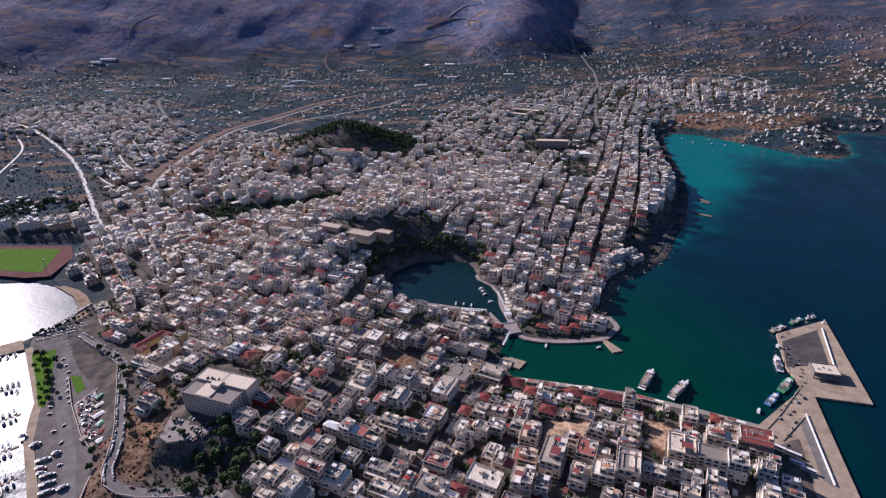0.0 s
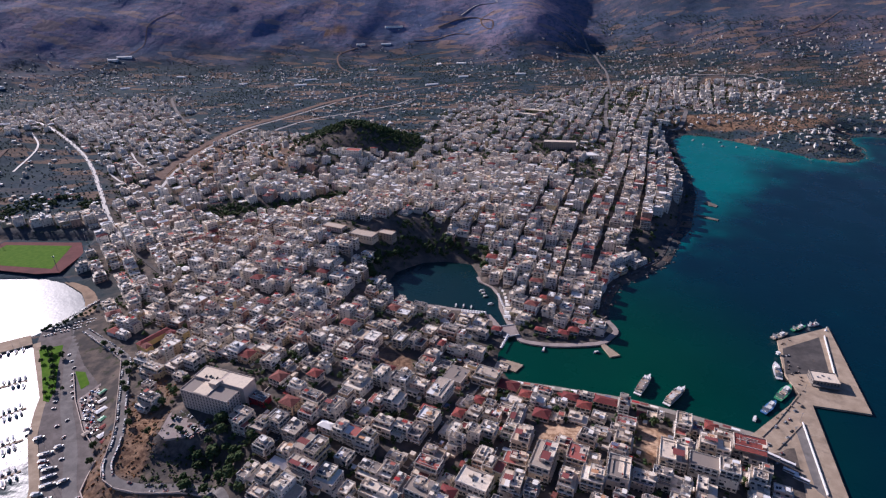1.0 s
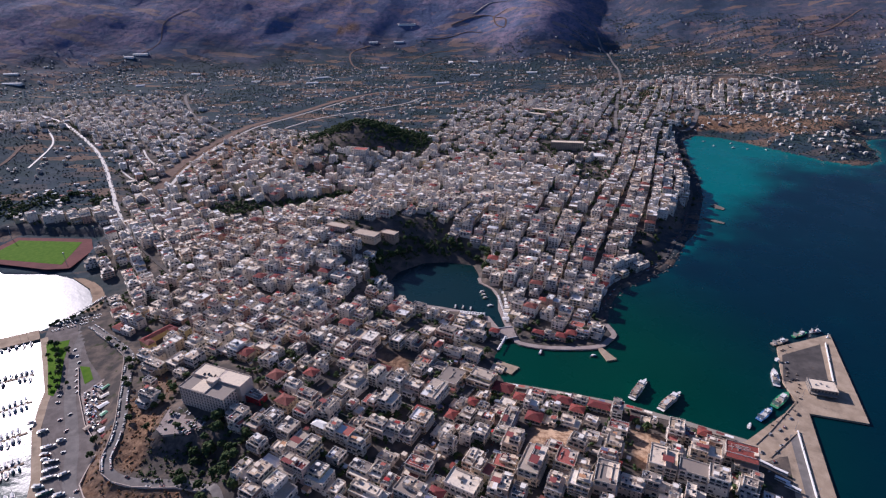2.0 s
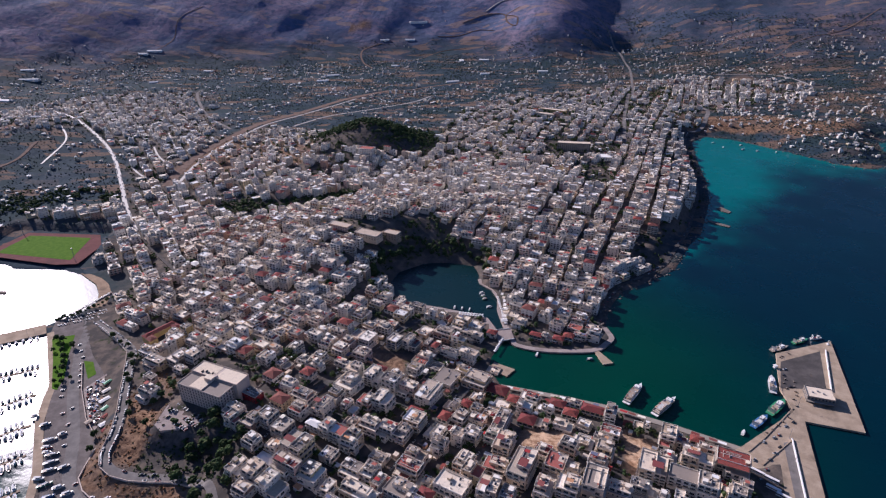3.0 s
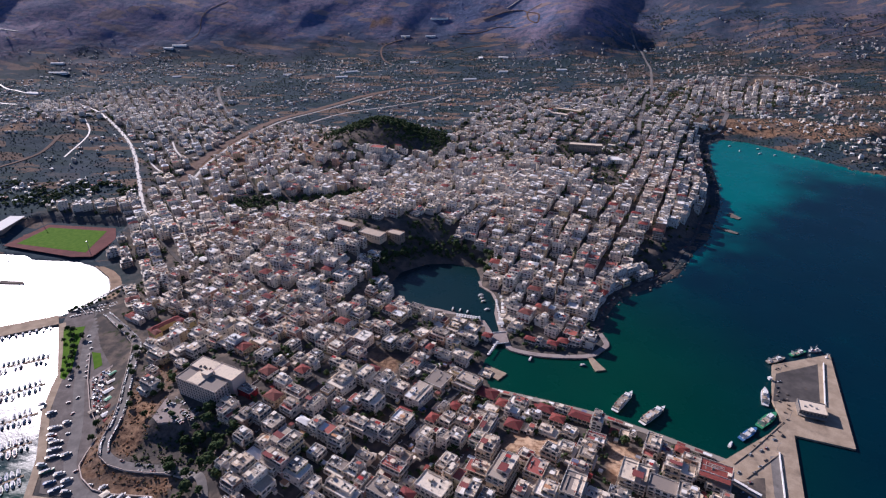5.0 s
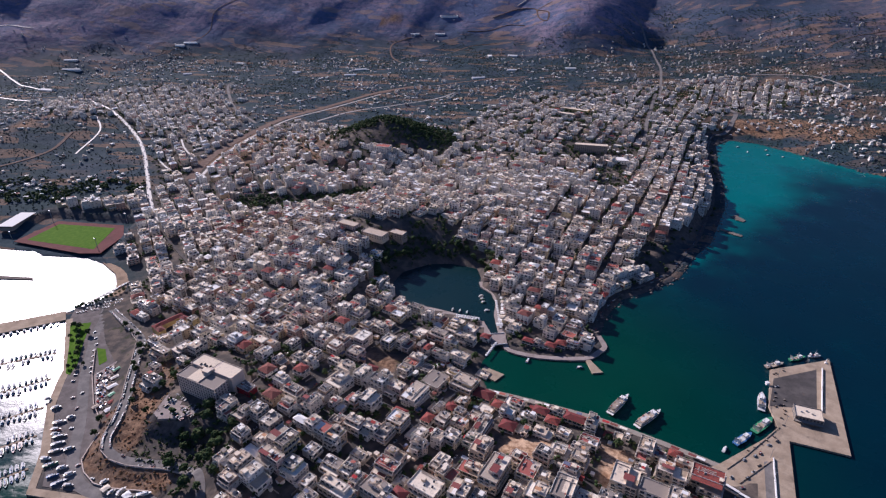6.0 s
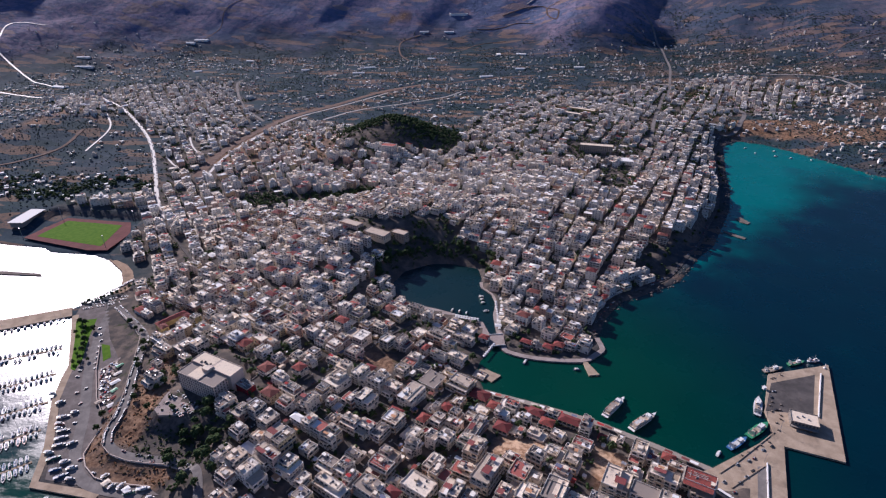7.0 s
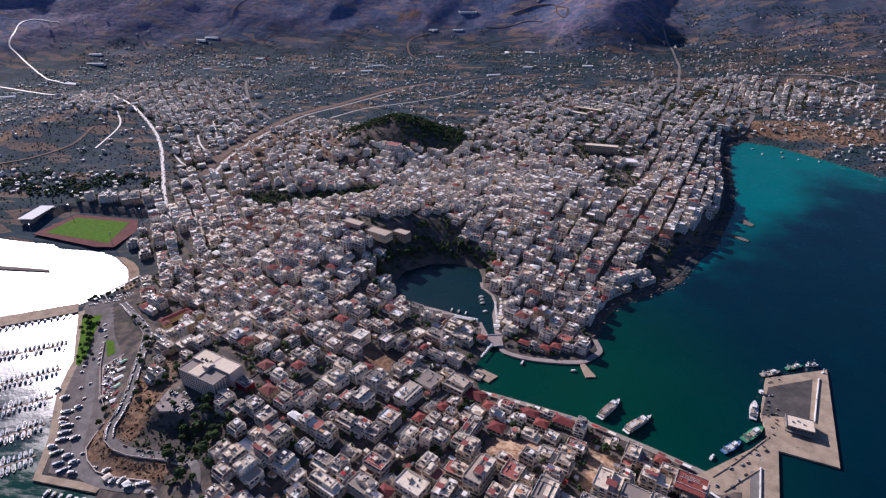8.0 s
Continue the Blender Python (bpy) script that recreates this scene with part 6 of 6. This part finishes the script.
for k in range(9):
    t = k / 8
    tent = tagged(new("cafe_tent"), "broad white cloth canopy of a lakeside cafe", "canopy", "cafe canopies of the lake")
    tent.matrix_basis = pose(84.5 + 4.5 * math.sin(3.0 * t), 612 + 74 * t, 1.5, 0, 0, 8 - 26 * t)
    b = Bag()
    b.add([(-4.2, -3.6, 2.7), (4.2, -3.6, 2.7), (4.2, 3.6, 2.7), (-4.2, 3.6, 2.7), (-4.2, 0, 3.8), (4.2, 0, 3.8)], [(0, 1, 5, 4), (2, 3, 4, 5), (1, 2, 5), (3, 0, 4), (3, 2, 1, 0)], "white" if k % 4 != 2 else "balcony")
    part("canopy", b, tent)
    for px_ in (-4, 4):
        for py_ in (-3.4, 3.4):
            b = Bag()
            b.box((px_, py_, 0), (0.12, 0.12, 2.72), "metal")
            part("post", b, tent)

# ---------------------------------------------------------------- trees
ICO_V = [(-0.526, 0, 0.851), (0.526, 0, 0.851), (-0.526, 0, -0.851), (0.526, 0, -0.851), (0, 0.851, 0.526), (0, 0.851, -0.526), (0, -0.851, 0.526), (0, -0.851, -0.526), (0.851, 0.526, 0), (-0.851, 0.526, 0), (0.851, -0.526, 0), (-0.851, -0.526, 0)]
ICO_F = [(0, 1, 4), (0, 4, 9), (9, 4, 5), (4, 8, 5), (4, 1, 8), (8, 1, 10), (8, 10, 3), (5, 8, 3), (5, 3, 2), (2, 3, 7)]
ICO_F += [(7, 3, 10), (7, 10, 6), (7, 6, 11), (11, 6, 0), (0, 6, 1), (6, 10, 1), (9, 11, 0), (9, 2, 11), (9, 5, 2), (7, 11, 2)]


OCT_V = [(1, 0, 0), (-1, 0, 0), (0, 1, 0), (0, -1, 0), (0, 0, 1), (0, 0, -0.6)]
OCT_F = [(0, 2, 4), (2, 1, 4), (1, 3, 4), (3, 0, 4), (2, 0, 5), (1, 2, 5), (3, 1, 5), (0, 3, 5)]


def clumps(centres, sizes, seed, squash=0.75, small=False):
    """Many ragged leaf clumps in one mesh."""
    g = np.random.RandomState(seed)
    c, s = np.asarray(centres, float), np.asarray(sizes, float)
    shape, tris = (OCT_V, OCT_F) if small else (ICO_V, ICO_F)
    v = np.array(shape)[None] * g.uniform(0.55, 1.3, (len(c), len(shape), 1)) * s[:, None, None] * np.array([1, 1, squash])
    v = (v + c[:, None]).reshape(-1, 3)
    f = (np.array(tris)[None] + len(shape) * np.arange(len(c))[:, None, None]).reshape(-1, 3)
    me = bpy.data.meshes.new("crown")
    me.vertices.add(len(v))
    me.vertices.foreach_set("co", v.ravel())
    me.loops.add(f.size)
    me.loops.foreach_set("vertex_index", f.ravel())
    me.polygons.add(len(f))
    me.polygons.foreach_set("loop_start", np.arange(0, f.size, 3))
    me.update(calc_edges=True)
    return me


def tree_model(radius, tall, n, seed, label):
    g = random.Random(seed)
    top = tagged(new("tree"), label, "tree", "trees of the town")
    b = Bag()
    b.box((0, 0, -1), (0.5, 0.5, tall * 0.6 + 1), "bark", 0.3, 0.5)
    for k in range(3):
        a = k * 2.1 + g.uniform(0, 1)
        x, y, z = math.cos(a) * radius * 0.45, math.sin(a) * radius * 0.45, tall * 0.65
        b.add([(-0.12, 0, tall * 0.35), (0.12, 0, tall * 0.35), (0, 0.15, tall * 0.38), (x, y, z), (x + 0.08, y, z), (x, y + 0.08, z)], [(0, 1, 4, 3), (1, 2, 5, 4), (2, 0, 3, 5)], "bark")
    part("trunk", b, top)
    centres, sizes = [], []
    for k in range(n):
        a, r, h = g.uniform(0, 6.283), radius * math.sqrt(g.random()) * 0.9, g.random()
        centres.append((math.cos(a) * r * (1.1 - 0.5 * h), math.sin(a) * r * (1.1 - 0.5 * h), tall * (0.42 + 0.55 * h)))
        sizes.append(radius * g.uniform(0.18, 0.36))
    me = clumps(centres, sizes, seed)
    me.materials.append(M["leaf"])
    part("crown", me, top)
    return top


TREES = [tree_model(4.2, 8.5, 60, 1, "round green broad-leaved tree"), tree_model(3.0, 6.5, 45, 2, "small dark green tree"), tree_model(5.2, 10, 75, 3, "wide pine with a ragged dark green crown")]
used = {}
trng = random.Random(31)


def plant(i, x, y, z=None, scale=1.0):
    if z is None:
        z = ground_at(x, y)
    m = pose(x, y, z, 0, 0, trng.uniform(0, 360)) @ Matrix.Scale(scale, 4)
    if i in used:
        t = copy_thing(TREES[i], m)
        t.scale = (scale, scale, scale)
    else:
        used[i] = True
        TREES[i].matrix_basis = m


grove = [(-204, 381), (-207, 362), (-186, 377), (-167, 360), (-208, 341), (-190, 337), (-170, 318), (-195, 399), (-180, 392), (-176, 370), (-198, 372), (-215, 350), (-185, 350), (-172, 345), (-160, 330), (-182, 318), (-165, 380), (-156, 350), (-192, 388), (-212, 372), (-178, 360), (-164, 394)]
for x, y in grove:
    plant(trng.choice((0, 2, 2)), x + trng.uniform(-2, 2), y + trng.uniform(-2, 2), None, trng.uniform(0.85, 1.3))
for x, y in [(-465, 545), (-455, 540), (-448, 532), (-440, 520), (-452, 522), (-432, 508), (-425, 500), (-418, 488), (-428, 488), (-410, 476), (-402, 466), (-412, 466), (-436, 530), (-400, 474)]:
    plant(trng.choice((0, 1)), x + trng.uniform(-1.5, 1.5), y + trng.uniform(-1.5, 1.5), 2.0, trng.uniform(0.7, 1.05))
for x, y in [(-300, 425), (-296, 440), (-292, 410), (-275, 425), (-268, 400), (-330, 470), (-334, 492), (-345, 505), (-322, 462), (-268, 432), (-262, 445), (-300, 458), (-310, 470), (-318, 392), (-308, 372), (-258, 434), (-375, 535), (-365, 528), (-395, 548),
             (-176, 637), (-184, 640), (-168, 634), (-52, 403), (-44, 410), (47, 390), (52, 398), (-153, 500), (-146, 494), (-160, 506), (140, 440), (150, 436), (128, 436), (158, 430), (118, 432), (60, 452), (84, 440), (200, 428), (206, 420), (14, 470), (-30, 570), (-20, 560), (100, 580), (108, 590), (60, 540), (-100, 470), (-96, 480)]:
    plant(trng.choice((0, 1, 1)), x + trng.uniform(-2, 2), y + trng.uniform(-2, 2), None, trng.uniform(0.7, 1.2))
for k in range(46):
    a = radians(20 + 200 * k / 46)
    x, y = -10 + (84 + trng.uniform(-8, 24)) * math.cos(a), 708 + (82 + trng.uniform(-6, 24)) * math.sin(a)
    plant(trng.choice((0, 2)), x, y, None, trng.uniform(0.8, 1.3))

for k in range(17):
    t = k / 16
    plant(trng.choice((0, 1)), -496 + 46 * t + trng.uniform(-1, 1), 588 + 62 * t - 14 * math.sin(3.1 * t), None, trng.uniform(0.55, 0.8))

# yard sheds, lean-tos and walls between the lower houses
yrng = random.Random(41)
bag = Bag()
count = 0
while count < 420:
    x, y = yrng.uniform(-200, 300), yrng.uniform(290, 560)
    px_, py_ = np.array([x]), np.array([y])
    de, dl, dw = shores(px_, py_)
    if de[0] < 14 or dl[0] < 16 or in_town(px_, py_)[0] < 0.5 or near_roads(px_, py_, 1.0)[0]:
        count += 0.2
        continue
    if any(math.hypot(x - p[0], y - p[1]) < p[2] - 4.5 for p in PLACED) or any(away(px_, py_, poly)[0] < 3 for poly in KEEP_OUT):
        count += 0.2
        continue
    count += 1
    yaw = radians(-26 + yrng.uniform(-6, 6)) + yrng.choice((0, math.pi / 2))
    z = ground_at(x, y)
    if yrng.random() < 0.6:
        w, d, h = yrng.uniform(3, 7), yrng.uniform(2.5, 5), yrng.uniform(2.4, 4)
        bag.box((x, y, z - 3), (w, d, h + 3), "wall", yaw)
        bag.box((x, y, z + h), (w + 0.4, d + 0.4, 0.2), yrng.choice(("roof", "tiles", "roof", "awning", "balcony", "metal")), yaw, bottom=True)
    else:
        bag.box((x, y, z - 3), (yrng.uniform(6, 15), 0.3, 3 + yrng.uniform(1.2, 2.2)), yrng.choice(("wall", "balcony", "stone")), yaw)
tagged(new("yard_sheds", bag.mesh("yard_sheds")), "small sheds, lean-tos and garden walls between the houses", "sheds", "", "stuff")

# cars along the town streets
bag = Bag()
for line, width in ROADS:
    if width > 10 or line[0][1] > 720 and width != 7.5:
        continue
    for (ax, ay), (bx, by) in zip(line, line[1:]):
        k = math.hypot(bx - ax, by - ay) or 1
        for j in range(int(k / 5.5)):
            if yrng.random() < 0.6:
                t, side = (j + 0.5) * 5.5 / k, yrng.choice((-1, 1)) * (width / 2 - 1.3)
                x, y = ax + (bx - ax) * t - (by - ay) / k * side, ay + (by - ay) * t + (bx - ax) / k * side
                z, yaw = ground_at(x, y) + 0.6, math.atan2(by - ay, bx - ax)
                bag.box((x, y, z), (4.2, 1.75, 0.9), "car", yaw, 0.96)
                bag.box((x, y, z + 0.9), (2.3, 1.55, 0.5), "window", yaw, 0.8)
tagged(new("street_cars", bag.mesh("street_cars")), "parked cars lining the narrow town streets", "cars", "", "stuff")

# town gardens, pine hill, groves and scrub
g = np.random.RandomState(77)
N = 27000
tx, ty = g.uniform(-1400, 1050, N), g.uniform(300, 2050, N)
tx[:700], ty[:700] = g.uniform(-200, 300, 700), g.uniform(290, 600, 700)
tx[700:7000], ty[700:7000] = g.uniform(-300, 900, 6300), g.uniform(1000, 2000, 6300)
de, dl, dw = shores(tx, ty)
house_xy = np.array([(q[1], q[2]) for q in rest] + [(p[0], p[1]) for p in PLACED])
reach = np.array([9.6 for q in rest] + [max(7.5, p[2] - 6.5) for p in PLACED])
free = np.ones(N, bool)
for i in range(0, N, 500):
    d2 = (tx[i:i + 500, None] - house_xy[None, :, 0]) ** 2 + (ty[i:i + 500, None] - house_xy[None, :, 1]) ** 2
    free[i:i + 500] = (d2 > reach[None] ** 2).all(1)
ok = free & (de > 12) & (dl > 6) & (dw > 40) & (in_town(tx, ty) > 0.4) & ~near_roads(tx, ty, 2) & (away(tx, ty, KEEP_OUT[0]) > 0) & (away(tx, ty, KEEP_OUT[1]) > 0) & (away(tx, ty, PIER) > 6)
ok &= g.uniform(0, 1, N) < 0.85
for poly in BARE[:3]:
    ok &= away(tx, ty, poly) > 2
pines = g.randint(0, 5, 820)
hx, hy = np.array([-275, -210, -150, -290, -105])[pines] + g.normal(0, 34, 820), np.array([1312, 1335, 1305, 1355, 1330])[pines] + g.normal(0, 30, 820)
slope_x, slope_y = g.uniform(-300, -150, 420), g.uniform(310, 420, 420)
keep = (away(slope_x, slope_y, [(-258, 372), (-250, 340), (-205, 333), (-175, 335), (-165, 395), (-200, 395), (-262, 405)]) < 0)
beltx, belty = g.uniform(-1050, -540, 1000), g.uniform(880, 1030, 1000)
belt = (wavy(beltx, belty, 90, 61) > -0.15) & (away(beltx, belty, [(-1050, 890), (-780, 900), (-735, 930), (-570, 935), (-640, 1015), (-860, 1020), (-1050, 1000)]) < 0) & ~near_roads(beltx, belty, 3)
gorge_x, gorge_y = g.uniform(-425, -180, 420), g.uniform(915, 1035, 420)
gorge = away(gorge_x, gorge_y, KEEP_OUT[-3]) < 3
cliff_x, cliff_y = g.uniform(-105, 75, 480), g.uniform(715, 890, 480)
cliff = (away(cliff_x, cliff_y, KEEP_OUT[-5]) < 2) & (away(cliff_x, cliff_y, LAKE) > 9)
px, py = np.concatenate([tx[ok], hx, gorge_x[gorge], cliff_x[cliff], slope_x[keep], beltx[belt]]), np.concatenate([ty[ok], hy, gorge_y[gorge], cliff_y[cliff], slope_y[keep], belty[belt]])
pz = lie(px, py)
size = np.concatenate([g.uniform(1.5, 3.2, ok.sum()), g.uniform(2.0, 4.4, 820), g.uniform(2.2, 4.2, gorge.sum()), g.uniform(1.4, 2.8, cliff.sum()), g.uniform(0.5, 1.6, keep.sum()), g.uniform(2.0, 4.0, belt.sum())])
c, s = [], []
for k in range(4):
    c.append(np.stack([px + g.normal(0, 0.6, len(px)) * size, py + g.normal(0, 0.6, len(px)) * size, pz + size * (0.5 + 0.35 * k)], 1))
    s.append(size * g.uniform(0.5, 0.9, len(px)))
me = clumps(np.concatenate(c), np.concatenate(s), 5)
me.materials.append(M["leaf"])
tagged(new("garden_trees", me), "dark green trees between the houses and on the pine hill", "trees", "", "stuff")
N = 330000
wx, wy = g.uniform(-3300, 3000, N), g.uniform(560, 3700, N)
keep = (np.abs(wx) < 0.8 * wy + 350)
wx, wy = wx[keep], wy[keep]
de, dl, dw = shores(wx, wy)
dens = 0.55 + 0.5 * wavy(wx, wy, 300, 31) + 0.9 * (np.hypot(wx - 940, wy - 1380) < 130) + 0.35 * wavy(wx, wy, 90, 32) - 0.7 * step(np.hypot(wx, wy), 2400, 3000) + 0.5 * step(wx, 400, 800)
ok = (de > 10) & (dl > 60) & (dw > 30) & (away(wx, wy, KEEP_OUT[0]) > 4) & (in_town(wx, wy) < 0.3) & (g.uniform(0, 1, len(wx)) < dens) & ~near_roads(wx, wy, 2)
wx, wy = wx[ok], wy[ok]
wz = lie(wx, wy)
ok = (wz < 120) | (wx > 250) & (wz < 220)
wx, wy, wz = wx[ok], wy[ok], wz[ok]
size = g.uniform(0.9, 2.6, len(wx)) * (1 + 0.3 * step(wy, 1500, 3000)) * (1 + 0.1 * step(wx, 400, 800))
me = clumps(np.stack([wx, wy, wz + size * 0.35], 1), size, 6, 0.8, True)
me.materials.append(M["scrub"])
tagged(new("olive_groves", me), "olive trees and scrub over the plain and slopes", "trees", "", "stuff")

# dark rocks along the east shore
N = 26000
rx, ry = g.uniform(200, 1100, N), g.uniform(600, 1520, N)
de = away(rx, ry, EAST_SEA)
ok = (de > -5) & (de < 9)
rx, ry, size = rx[ok], ry[ok], g.uniform(0.5, 2.6, ok.sum()) ** 1.2
me = clumps(np.stack([rx, ry, np.maximum(lie(rx, ry), -0.4) + size * 0.1], 1), size, 8, 0.6, True)
me.materials.append(M["rock"])
tagged(new("shore_rocks", me), "dark broken rocks along the waterline of the bay", "rocks", "", "stuff")

# rust-coloured dry bushes on the open slope
bx_, by_ = g.uniform(-335, -165, 3000), g.uniform(300, 540, 3000)
inside = np.zeros(3000, bool)
for poly in BARE[3:6]:
    inside |= away(bx_, by_, poly) < 2
inside &= ~near_roads(bx_, by_, 1.0) & (away(bx_, by_, KEEP_OUT[3]) > 0) & (lie(bx_, by_) > 2.2)
bx_, by_, size = bx_[inside], by_[inside], g.uniform(0.4, 1.5, inside.sum())
me = clumps(np.stack([bx_, by_, lie(bx_, by_) + size * 0.2], 1), size, 12, 0.7)
me.materials.append(M["dry_bush"])
tagged(new("dry_bushes", me), "rust-brown dry bushes on the slope above the apron", "bushes", "", "stuff")

# terrace roofs of the harbour cafes
arng = random.Random(9)
QUAY = [(84, 482), (129, 471), (192, 454), (253, 427), (292, 407)]
for (ax, ay), (bx, by) in zip(QUAY, QUAY[1:]):
    k = math.hypot(bx - ax, by - ay)
    s = 3.0
    while s < k - 4:
        w = arng.uniform(4, 8)
        if arng.random() < 0.6:
            ang = math.atan2(by - ay, bx - ax)
            x, y = ax + (bx - ax) * s / k, ay + (by - ay) * s / k
            top = tagged(new("cafe_awning"), "cloth terrace roof on posts at the harbour quay", "awning", "terrace roofs of the harbour")
            top.matrix_basis = pose(x, y, 2.0, 0, 0, math.degrees(ang))
            b = Bag()
            b.add([(-w / 2, -1.9, 3.0), (w / 2, -1.9, 3.0), (w / 2, 1.7, 2.5), (-w / 2, 1.7, 2.5), (-w / 2, -1.9, 2.9), (w / 2, -1.9, 2.9), (w / 2, 1.7, 2.4), (-w / 2, 1.7, 2.4)],
                  [(0, 1, 2, 3), (7, 6, 5, 4), (0, 4, 5, 1), (1, 5, 6, 2), (2, 6, 7, 3), (3, 7, 4, 0)], arng.choice(("awning", "white", "red_paint", "roof", "tiles", "balcony")))
            part("canopy", b, top)
            for sx_ in (-1, 1):
                b = Bag()
                b.box((sx_ * (w / 2 - 0.2), 1.5, 0), (0.12, 0.12, 2.42), "white")
                part("post", b, top)
        s += w + arng.uniform(0.5, 3)
